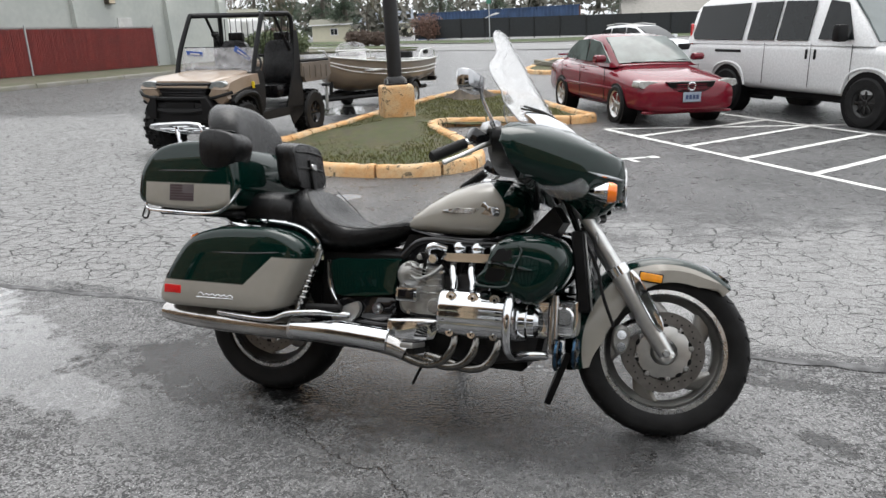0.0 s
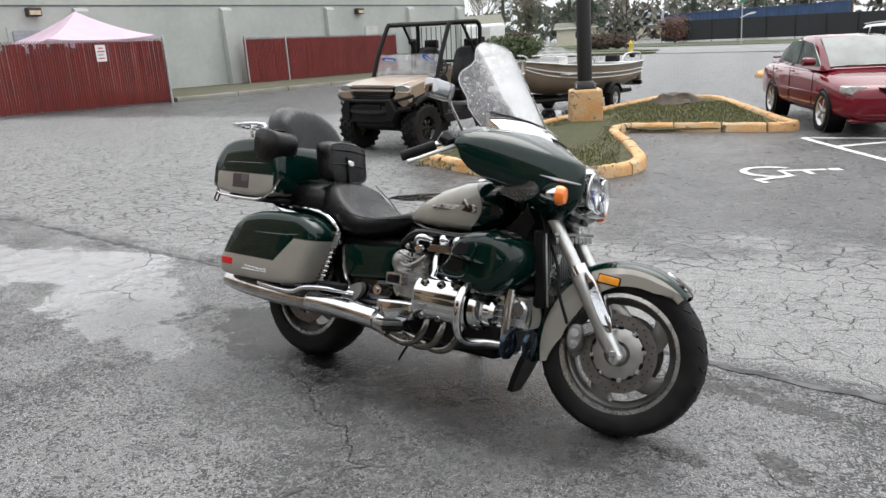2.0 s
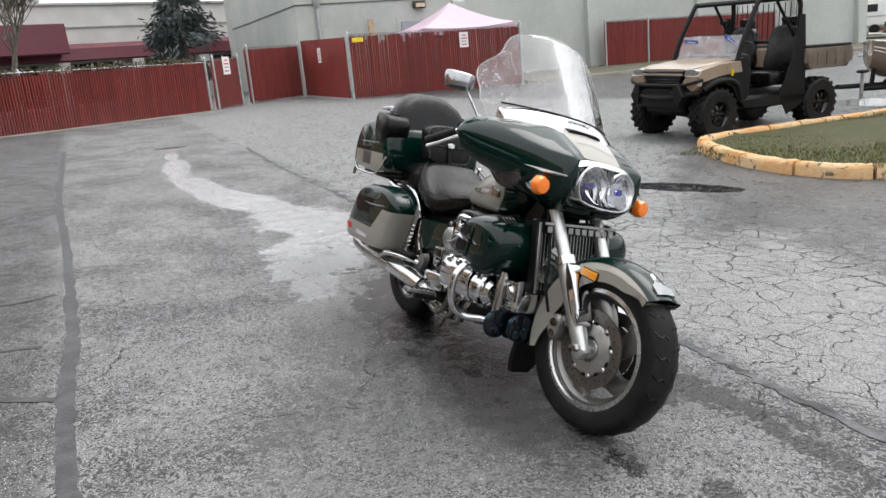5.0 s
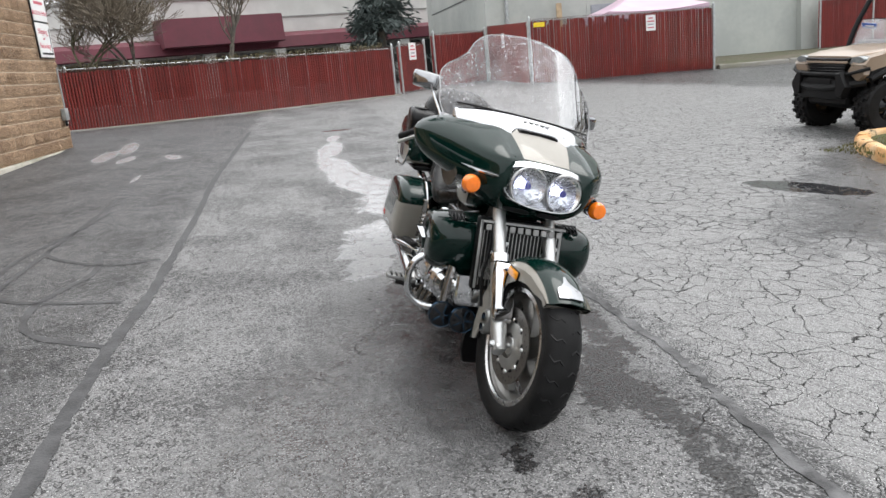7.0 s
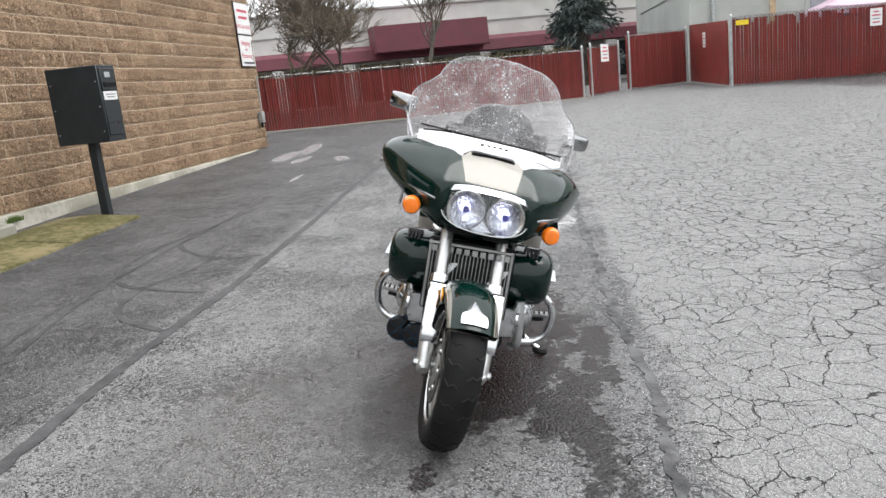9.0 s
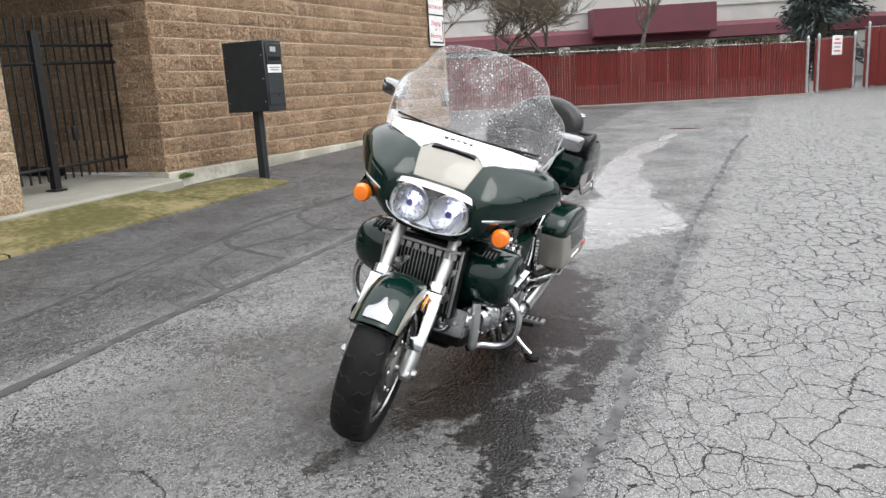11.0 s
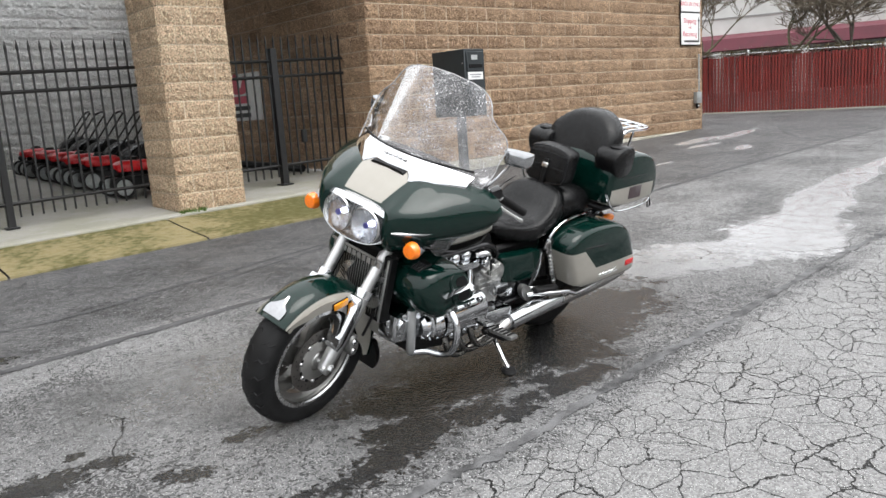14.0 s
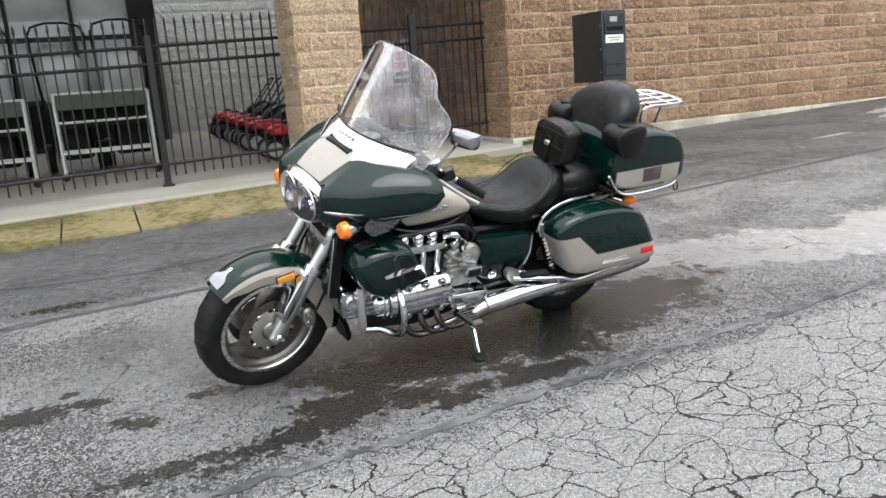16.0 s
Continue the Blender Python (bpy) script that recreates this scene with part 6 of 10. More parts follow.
    part("piping", tube([(-0.749 - 0.20 * (z - 0.9), y * 0.93, 0.99 + (z - 0.99) * 0.93) for y, z in o], 0.0045, 6, 4), BLACKG, po)
    part("strap", box(0.012, 0.030, 0.15, (-0.749, 0.0, 0.945), 0.004, 1, 0, -11), BLACK, po)
    part("buckle", box(0.016, 0.040, 0.028, (-0.749, 0.0, 0.985), 0.004, 1, 0, -11), STEEL, po)
    part("bracket", tube([(-0.80, 0, 0.90), (-0.77, 0, 0.86), (-0.75, 0, 0.84)], 0.014, 8), BLACKG, po)


tank_and_seats()


def luggage():
    o = [(-1.425, 0.80), (-1.438, 0.87), (-1.418, 0.955), (-1.345, 1.035), (-1.21, 1.068), (-1.06, 1.065), (-0.985, 1.03), (-0.955, 0.93), (-0.955, 0.85), (-0.985, 0.795), (-1.10, 0.775), (-1.30, 0.778)]
    lay = [(-0.302, 0.84), (-0.296, 0.93), (-0.272, 0.985), (-0.22, 1.0), (0.22, 1.0), (0.272, 0.985), (0.296, 0.93), (0.302, 0.84)]
    bx = bp("top_box", pillow(o, lay, per=6), P_BOX, "green rear top box with a beige lower band", sharp=50)
    part("lid_seam", tube([(-1.428, 0, 0.935)] + [(-1.416, s, 0.935) for s in (-0.2, -0.268)] + [(-1.33, -0.299, 0.937), (-1.10, -0.302, 0.942), (-0.975, -0.296, 0.945)], 0.003, 5, 3), BLACKG, bx)
    part("lid_seam", tube([(-1.428, 0, 0.935)] + [(-1.416, s, 0.935) for s in (0.2, 0.268)] + [(-1.33, 0.299, 0.937), (-1.10, 0.302, 0.942), (-0.975, 0.296, 0.945)], 0.003, 5, 3), BLACKG, bx)
    for s in (-1, 1):
        fl = part("flag_decal", box(0.118, 0.003, 0.070, (-1.205, s * 0.3025, 0.848), 0.0), plain("dull_decal", (0.09, 0.075, 0.08), 0.5, 0, 0.1, 20, 0, 60), bx, "dull striped flag decal")
        for k in range(6):
            x0, L = (-1.205, 0.114) if k > 2 else (-1.232, 0.062) if s < 0 else (-1.178, 0.062)
            part("stripe", box(L, 0.002, 0.005, (x0, s * 0.3048, 0.876 - 0.011 * k)), BADGE, fl)
        part("badge_hinge", box(0.03, 0.02, 0.03, (-1.37, s * 0.20, 0.79), 0.005, 1), CHROME, bx)
        bp("box_rail", tube([(-1.385, s * 0.285, 0.835), (-1.385, s * 0.29, 0.775), (-1.25, s * 0.315, 0.765), (-1.05, s * 0.315, 0.765), (-0.975, s * 0.31, 0.80), (-0.925, s * 0.30, 0.875)], 0.007, 8), CHROME, "chrome rail round the top box")
        bp("box_bracket", tube([(-1.08, s * 0.2, 0.77), (-0.98, s * 0.2, 0.72), (-0.86, s * 0.19, 0.71)], 0.016, 8), CHROME)
        bp("safety_clip", tube([(-1.39, s * 0.29, 0.79), (-1.40, s * 0.30, 0.74), (-1.375, s * 0.30, 0.735), (-1.37, s * 0.295, 0.775)], 0.004, 6), BLACK)
    bp("box_base", box(0.38, 0.5, 0.03, (-1.17, 0, 0.765), 0.01, 1), BLACK)
    # luggage rack on top
    rk = bp("luggage_rack", tube([(-1.22, -0.15, 1.075), (-1.24, -0.15, 1.148), (-1.42, -0.15, 1.148), (-1.53, -0.10, 1.143), (-1.53, 0.10, 1.143), (-1.42, 0.15, 1.148), (-1.24, 0.15, 1.148), (-1.22, 0.15, 1.075)], 0.009, 8, 3), CHROME, "chrome luggage rack on the top box")
    for y in (-0.075, 0.0, 0.075):
        part("rack_bar", tube([(-1.26, y, 1.150), (-1.53, y, 1.145)], 0.006, 6, smooth=False), CHROME, rk)
    for x in (-1.30, -1.43):
        part("rack_bar", tube([(x, -0.15, 1.148), (x, 0.15, 1.148)], 0.006, 6, smooth=False), CHROME, rk)
    for y in (-0.12, 0.12):
        part("rack_foot", tube([(-1.38, y, 1.148), (-1.35, y, 1.05)], 0.008, 6, smooth=False), CHROME, rk)
    # saddlebags
    o = [(-1.275, 0.40), (-1.262, 0.47), (-1.20, 0.585), (-1.13, 0.665), (-1.02, 0.708), (-0.86, 0.722), (-0.72, 0.712), (-0.635, 0.675), (-0.605, 0.62), (-0.635, 0.54), (-0.69, 0.43), (-0.73, 0.39), (-0.86, 0.374), (-1.08, 0.372), (-1.23, 0.374)]
    for s in (-1, 1):
        lay = [(s * 0.165, 0.86), (s * 0.19, 0.97), (s * 0.22, 1.0), (s * 0.32, 1.0), (s * 0.352, 0.985), (s * 0.373, 0.94), (s * 0.382, 0.85), (s * 0.385, 0.5)]
        bg = bp("saddlebag", pillow(o, lay, per=6), P_BAG, "green hard saddlebag with a beige lower half", sharp=60)
        bg.matrix_basis = Matrix.Translation((0, -s * 0.025, 0))
        part("lid_seam", tube([(-1.165, s * 0.355, 0.618), (-1.12, s * 0.376, 0.613), (-0.90, s * 0.384, 0.612), (-0.72, s * 0.382, 0.624), (-0.64, s * 0.366, 0.64)], 0.0035, 5), BLACKG, bg)
        part("reflector", box(0.082, 0.014, 0.036, (-1.192, s * 0.380, 0.446), 0.006, 2, 0, 0), REDLENS, bg, "red side reflector")
        part("script_badge", tube([(-1.07 + 0.014 * k, s * (0.3835 + 0.0003 * k), 0.4335 + (0.0045 if k % 2 else -0.0035) + (0.004 if k == 1 else 0)) for k in range(13)], 0.0019, 5, 3), CHROME, bg, "chrome script badge")
        part("badge_line", tube([(-1.075, s * 0.384, 0.421), (-0.90, s * 0.387, 0.424)], 0.0016, 4, smooth=False), CHROME, bg)
        part("latch", box(0.035, 0.010, 0.010, (-0.655, s * 0.362, 0.640), 0.003, 1), CHROME, bg)
        bp("bag_rail", tube([(-1.02, s * 0.18, 0.738), (-0.90, s * 0.20, 0.746), (-0.75, s * 0.212, 0.740), (-0.66, s * 0.215, 0.716), (-0.60, s * 0.212, 0.665), (-0.585, s * 0.20, 0.60)], 0.0085, 8), CHROME, "chrome rail over the saddlebag")
        bp("rear_turn_signal", lathe([(0.0, -0.04), (0.020, -0.036), (0.026, -0.015), (0.024, 0.03), (0.012, 0.045)], (-1.205, s * 0.16, 0.648), "x", 16), AMBER, "amber rear turn signal")
        bp("rear_signal_stalk", tube([(-1.18, s * 0.16, 0.648), (-1.12, s * 0.11, 0.66)], 0.010, 8, smooth=False), CHROME)
    bp("tail_lamp", box(0.05, 0.16, 0.06, (-1.215, 0, 0.655), 0.015, 2), REDLENS, "red tail lamp")
    bp("rear_fender", pillow([(-1.24, 0.50), (-1.22, 0.66), (-1.05, 0.725), (-0.85, 0.73), (-0.70, 0.68), (-0.60, 0.58), (-0.66, 0.52), (-0.80, 0.63), (-0.95, 0.64), (-1.10, 0.58), (-1.18, 0.46)], [(-0.125, 0.97), (-0.115, 1.0), (0.115, 1.0), (0.125, 0.97)]), GREEN, "dark green rear mudguard")
    bp("plate_holder", box(0.01, 0.18, 0.11, (-1.28, 0, 0.52), 0.004, 1, 0, 12), BLACK)


luggage()


def engine():
    eng = bp("engine_block", pillow([(-0.18, 0.30), (-0.16, 0.56), (0.05, 0.60), (0.30, 0.56), (0.36, 0.42), (0.33, 0.27), (0.10, 0.23), (-0.12, 0.25)], [(-0.20, 0.92), (-0.18, 1.0), (0.18, 1.0), (0.20, 0.92)], sharp=True), DARKMET, "flat six-cylinder engine")
    bp("frame_spine", pillow([(-0.30, 0.60), (-0.25, 0.72), (0.22, 0.73), (0.34, 0.86), (0.38, 0.80), (0.28, 0.62), (0.0, 0.58)], [(-0.10, 1.0), (0.10, 1.0)], sharp=True), BLACK)
    bp("swingarm", pillow([(-0.92, 0.29), (-0.92, 0.345), (-0.55, 0.40), (-0.35, 0.46), (-0.28, 0.40), (-0.34, 0.30), (-0.6, 0.28)], [(-0.16, 1.0), (-0.115, 1.0)], sharp=True), BLACK)
    bp("swingarm", pillow([(-0.92, 0.29), (-0.92, 0.345), (-0.55, 0.40), (-0.35, 0.46), (-0.28, 0.40), (-0.34, 0.30), (-0.6, 0.28)], [(0.115, 1.0), (0.16, 1.0)], sharp=True), BLACK)
    bp("battery_box", box(0.42, 0.26, 0.26, (-0.42, 0, 0.52), 0.02, 1), BLACK)
    bp("under_tray", box(0.50, 0.24, 0.06, (0.02, 0, 0.235), 0.02, 1), BLACK)
    for s in (-1, 1):
        # rocker cover, chrome, ribbed, with sockets
        prof = [(0.20, 0.528), (0.262, 0.528), (0.290, 0.520), (0.308, 0.500), (0.318, 0.476), (0.325, 0.452), (0.322, 0.446), (0.325, 0.438), (0.324, 0.418), (0.320, 0.411), (0.321, 0.404), (0.316, 0.384), (0.304, 0.362), (0.286, 0.350), (0.20, 0.348)]
        rings = []
        for x, q in ((-0.046, 0.90), (-0.046, 0.955), (-0.042, 0.985), (-0.034, 1.0), (0.205, 1.0), (0.214, 0.985), (0.218, 0.955), (0.218, 0.90)):
            rings.append([(x, s * (0.20 + (y - 0.20) * q), 0.438 + (z - 0.438) * q) for y, z in prof])
        rc = bp("rocker_cover", loft(rings), CHROME, "chrome rocker cover with cap bolts", sharp=50)
        part("end_hoop", tube([(0.245, s * 0.20, 0.545), (0.246, s * 0.30, 0.542), (0.246, s * 0.370, 0.515), (0.246, s * 0.403, 0.46), (0.246, s * 0.403, 0.39), (0.248, s * 0.380, 0.335), (0.260, s * 0.33, 0.305), (0.30, s * 0.27, 0.305), (0.37, s * 0.24, 0.305)], 0.0165, 12, 6), CHROME, rc, "chrome hoop round the end of the cover")
        for k in range(3):
            for z, sc, y in ((0.502, 1.0, 0.300), (0.366, 0.75, 0.299)):
                c = (0.005 + 0.085 * k, s * y, z)
                bt = part("cover_bolt", lathe([(0.0, s * 0.016), (0.010 * sc, s * 0.016), (0.012 * sc, s * 0.010), (0.020 * sc, s * 0.010), (0.022 * sc, 0)], c, "y", 14), CHROME, rc)
                part("bolt_socket", lathe([(0.0, s * 0.0168), (0.006 * sc, s * 0.0168)], c, "y", 6), BLACK, bt)
        # cylinder fins and front cover
        for k in range(4):
            bp("cylinder_fin", box(0.24, 0.012, 0.15, (0.09, s * (0.205 + 0.018 * k), 0.435), 0.004, 1), STEEL)
        bp("front_cover", lathe([(0.0, 0.10), (0.045, 0.10), (0.062, 0.085), (0.066, 0.06), (0.078, 0.055), (0.080, 0.03), (0.085, 0.025), (0.085, 0.0)], (0.235, s * 0.235, 0.425), "x", 28), CHROME, "round ribbed chrome end cover")
        fs = bp("timing_cover", pillow([(0.24, 0.375), (0.24, 0.500), (0.30, 0.508), (0.455, 0.515), (0.475, 0.50), (0.475, 0.40), (0.45, 0.372), (0.32, 0.362)], [(s * 0.05, 1.0), (s * 0.205, 1.0), (s * 0.228, 0.96), (s * 0.236, 0.85)], per=4), CHROME, "ribbed chrome timing cover")
        for k in range(5):
            part("cover_rib", tube([(0.315, s * 0.231, 0.388 + 0.025 * k), (0.45, s * 0.231, 0.388 + 0.025 * k)], 0.0055, 6, smooth=False), STEEL, fs)
        part("cover_cap", lathe([(0.0, s * 0.026), (0.030, s * 0.026), (0.036, s * 0.020), (0.038, 0)], (0.425, s * 0.225, 0.455), "y", 20), CHROME, fs, "round chrome cap")
        # intake runners and plenum rail
        bp("intake_rail", pillow([(-0.055, 0.628), (-0.055, 0.655), (-0.045, 0.662), (0.165, 0.668), (0.175, 0.655), (0.165, 0.634)], [(s * 0.155, 0.9), (s * 0.165, 1.0), (s * 0.215, 1.0), (s * 0.225, 0.9)], per=3), CHROME, "chrome intake rail")
        for k in range(3):
            x = -0.02 + 0.075 * k
            bp("intake_runner", tube([(x, s * 0.17, 0.65), (x - 0.005, s * 0.195, 0.60), (x + 0.01, s * 0.215, 0.545), (x + 0.015, s * 0.245, 0.51)], 0.017, 10), CHROME, "chrome intake runner")
            bp("carburettor", lathe([(0.0, 0.042), (0.020, 0.040), (0.030, 0.028), (0.031, 0.010), (0.024, 0.0)], (x + 0.01, s * 0.165, 0.663), "z", 14), CHROME, "chrome carburettor cap")
        # gear case lumps behind the cylinders
        gc = bp("gear_case", pillow([(-0.235, 0.43), (-0.237, 0.565), (-0.19, 0.60), (-0.13, 0.61), (-0.065, 0.58), (-0.055, 0.42), (-0.10, 0.40), (-0.18, 0.405)], [(s * 0.14, 1.0), (s * 0.205, 1.0), (s * 0.225, 0.85)]), CASEM, "bare alloy gear case")
        part("case_boss", lathe([(0.0, s * 0.035), (0.03, s * 0.035), (0.05, s * 0.02), (0.055, 0.0)], (-0.195, s * 0.205, 0.565), "y", 20), CASEM, gc)
        part("case_boss", lathe([(0.0, s * 0.03), (0.024, s * 0.03), (0.036, 0.0)], (-0.085, s * 0.215, 0.45), "y", 16), CASEM, gc)
        for k, (x, z) in enumerate(((-0.19, 0.42), (-0.06, 0.585), (-0.065, 0.39), (-0.205, 0.53))):
            part("case_bolt", lathe([(0.0, s * 0.012), (0.008, s * 0.012), (0.011, 0)], (x, s * 0.222, z), "y", 6), STEEL, gc)
        for k in range(3):
            part("case_rib", box(0.10, 0.008, 0.010, (-0.11, s * 0.223, 0.50 + 0.028 * k), 0.003, 1), CASEM, gc)
        for k, (x, z, r, L2) in enumerate(((-0.20, 0.60, 0.016, 0.03), (-0.10, 0.635, 0.020, 0.028), (-0.15, 0.64, 0.012, 0.045), (-0.215, 0.50, 0.018, 0.02), (-0.07, 0.52, 0.014, 0.03))):
            part("case_stub", lathe([(0.0, s * L2), (r * 0.8, s * L2), (r, s * L2 * 0.8), (r, -s * 0.02)], (x, s * 0.205, z), "y", 14), (CASEM, CHROME)[k % 2], gc)
        for k in range(5):
            part("case_fin", box(0.07, 0.020, 0.005, (-0.155, s * 0.232, 0.545 + 0.013 * k), 0.0015, 1, 0, 12), CASEM, gc)
        part("case_web", tube([(-0.215, s * 0.225, 0.585), (-0.16, s * 0.238, 0.555), (-0.10, s * 0.236, 0.575), (-0.06, s * 0.226, 0.61)], 0.008, 8), CASEM, gc)
        bp("throttle_lever", cat(box(0.012, 0.008, 0.09, (-0.13, s * 0.236, 0.60), 0.003, 1, 0, 8), lathe([(0.0, s * 0.012), (0.012, s * 0.012), (0.015, 0)], (-0.137, s * 0.232, 0.645), "y", 12)), BLACK)
        bp("breather_pipe", tube([(-0.12, s * 0.2, 0.62), (-0.125, s * 0.215, 0.668), (-0.10, s * 0.215, 0.685), (-0.06, s * 0.19, 0.675)], 0.015, 10), CHROME)
        bp("regulator_box", box(0.088, 0.05, 0.056, (-0.189, s * 0.248, 0.492), 0.010, 2), CHROME, "chrome regulator cover")
        bp("regulator_face", box(0.066, 0.004, 0.036, (-0.189, s * 0.2745, 0.492), 0.008, 2), BLACKG)
        # peg-side chrome can
        bp("side_can", pillow([(-0.252, 0.325), (-0.255, 0.382), (-0.235, 0.398), (-0.06, 0.408), (-0.042, 0.395), (-0.050, 0.345), (-0.08, 0.326), (-0.23, 0.312)], [(s * 0.20, 0.9), (s * 0.215, 1.0), (s * 0.275, 1.0), (s * 0.295, 0.95), (s * 0.30, 0.8)], per=4), CHROME, "chrome side can")
        # exhausts
        for k in range(3):
            x = 0.19 - 0.085 * k
            bp("header_pipe", tube([(x, s * 0.27, 0.36), (x - 0.005, s * 0.290, 0.305), (x - 0.045, s * 0.292, 0.250), (x - 0.12, s * 0.286, 0.232), (x - 0.21, s * 0.284, 0.256), (-0.24, s * 0.285, 0.288)], 0.0165, 12), HEADER, "dull chrome header pipe")
        mf = bp("muffler", tube([(-0.17, s * 0.285, 0.268), (-0.26, s * 0.284, 0.298), (-0.45, s * 0.276, 0.312), (-0.93, s * 0.258, 0.314), (-1.18, s * 0.250, 0.324), (-1.30, s * 0.248, 0.334)], [0.034, 0.044, 0.047, 0.047, 0.045, 0.036], 20, 6), PIPE, "long chrome muffler")
        part("heat_shield", tube([(-0.24, s * 0.294, 0.308), (-0.46, s * 0.288, 0.321), (-0.66, s * 0.278, 0.322)], [0.047, 0.048, 0.046], 18, 4), CHROME, mf)
        part("muffler_band", tube([(-0.655, s * 0.268, 0.317), (-0.675, s * 0.267, 0.317)], 0.050, 20, smooth=False), STEEL, mf)
        part("muffler_mouth", lathe([(0.0, 0.0), (0.034, 0.0)], (-1.3005, s * 0.248, 0.334), "x", 18), BLACK, mf)
        # foot pegs
        pg = bp("foot_peg", tube([(-0.10, s * 0.26, 0.285), (-0.115, s * 0.40, 0.30)], 0.016, 8, smooth=False), RUBBER, "rubber-topped foot peg")
        part("peg_pad", box(0.052, 0.15, 0.020, (-0.115, s * 0.375, 0.318), 0.007, 2, 0, 0, s * 6), GUARD, pg)
        for k in range(5):
            part("pad_rib", box(0.054, 0.010, 0.006, (-0.115, s * (0.325 + 0.025 * k), 0.326 + 0.0026 * k), 0.002, 1), RUBBER, pg)
        part("peg_hinge", box(0.036, 0.04, 0.05, (-0.108, s * 0.285, 0.292), 0.008, 2), CHROME, pg)
        pb = bp("pillion_peg", tube([(-0.47, s * 0.22, 0.405), (-0.56, s * 0.30, 0.41)], 0.012, 8, smooth=False), CHROME, "folding pillion foot peg")
        part("peg_pad", box(0.15, 0.045, 0.025, (-0.53, s * 0.285, 0.415), 0.008, 1, s * -12), RUBBER, pb)
        part("peg_bracket", pillow([(-0.52, 0.38), (-0.42, 0.44), (-0.40, 0.40), (-0.46, 0.34)], [(s * 0.205, 1.0), (s * 0.235, 1.0)]), ALU, pb)
        # saddlebag guard
        bp("bag_guard", tube([(-0.44, s * 0.24, 0.385), (-0.55, s * 0.31, 0.395), (-0.66, s * 0.335, 0.385), (-0.74, s * 0.335, 0.355), (-0.86, s * 0.325, 0.352), (-1.0, s * 0.31, 0.36)], 0.012, 10), CHROME, "chrome guard under the saddlebag")
        # shock absorber with spring
        a, b = Vector((-0.70, s * 0.205, 0.36)), Vector((-0.60, s * 0.20, 0.66))
        sh = bp("shock_absorber", tube([a, b], 0.016, 10, smooth=False), CHROME, "chrome shock absorber with a coil spring")
        d = (b - a).normalized()
        t1 = d.orthogonal().normalized()
        t2 = d.cross(t1)
        part("spring", tube([a.lerp(b, 0.15 + 0.6 * k / 72) + 0.025 * (math.cos(k * 0.7) * t1 + math.sin(k * 0.7) * t2) for k in range(73)], 0.0055, 6, 1, smooth=False), PIPE, sh)
        part("shock_cap", tube([a.lerp(b, 0.74), a.lerp(b, 0.95)], 0.032, 12, smooth=False), PIPE, sh)
        # green side cover over a black frame loop
        sc = bp("side_cover", pillow([(-0.545, 0.60), (-0.40, 0.612), (-0.255, 0.622), (-0.245, 0.60), (-0.262, 0.50), (-0.28, 0.475), (-0.50, 0.455), (-0.535, 0.50)], [(s * 0.15, 1.0), (s * 0.195, 1.0), (s * 0.207, 0.95), (s * 0.21, 0.6)], per=3), GREEN, "dark green side cover")
        bp("lower_cover", pillow([(-0.50, 0.45), (-0.28, 0.468), (-0.265, 0.40), (-0.30, 0.365), (-0.42, 0.36), (-0.48, 0.40)], [(s * 0.14, 1.0), (s * 0.185, 1.0), (s * 0.192, 0.9)], per=3), BLACKG)
        rb = bp("frame_boss", lathe([(0.0, s * 0.022), (0.010, s * 0.022), (0.012, s * 0.014), (0.024, s * 0.014), (0.027, 0.0)], (-0.333, s * 0.19, 0.418), "y", 20), CHROME, "chrome frame cap")
        bp("frame_loop", tube([(-0.56, s * 0.19, 0.60), (-0.545, s * 0.198, 0.50), (-0.50, s * 0.20, 0.41), (-0.44, s * 0.20, 0.365), (-0.30, s * 0.195, 0.352), (-0.22, s * 0.19, 0.36)], 0.014, 10), BLACKG, "black frame tube")
        bp("frame_trim", tube([(-0.555, s * 0.205, 0.59), (-0.542, s * 0.213, 0.50), (-0.51, s * 0.215, 0.44)], 0.006, 8), CHROME)
        bp("frame_rail", tube([(-0.25, s * 0.16, 0.63), (-0.16, s * 0.17, 0.70), (0.05, s * 0.165, 0.70), (0.28, s * 0.14, 0.70)], 0.016, 10), BLACKG)
        # green shroud with an open scoop and chrome blade
        o = [(0.100, 0.556), (0.130, 0.62), (0.162, 0.706), (0.215, 0.744), (0.32, 0.752), (0.405, 0.728), (0.440, 0.66), (0.425, 0.59), (0.38, 0.53), (0.30, 0.490), (0.20, 0.53)]
        sd = bp("radiator_shroud", pillow(o, [(s * 0.13, 0.95), (s * 0.16, 1.0), (s * 0.25, 1.0), (s * 0.295, 0.97), (s * 0.330, 0.90), (s * 0.352, 0.79), (s * 0.360, 0.62), (s * 0.362, 0.35)], per=5), GREEN, "dark green shroud with an air scoop", sharp=60)
        for v in sd.data.vertices:
            if v.co.x < 0.27:
                q = float(np.interp(abs(v.co.y), (0.25, 0.295, 0.330, 0.352, 0.360, 0.362), (1.0, 0.97, 0.90, 0.79, 0.62, 0.35)))
                v.co.x = 0.27 - (0.27 - v.co.x) / q ** 0.8

        def skin(z):
            return float(np.interp(abs(z - 0.625), (0, 0.045, 0.068, 0.087, 0.100), (0.362, 0.362, 0.359, 0.351, 0.332)))
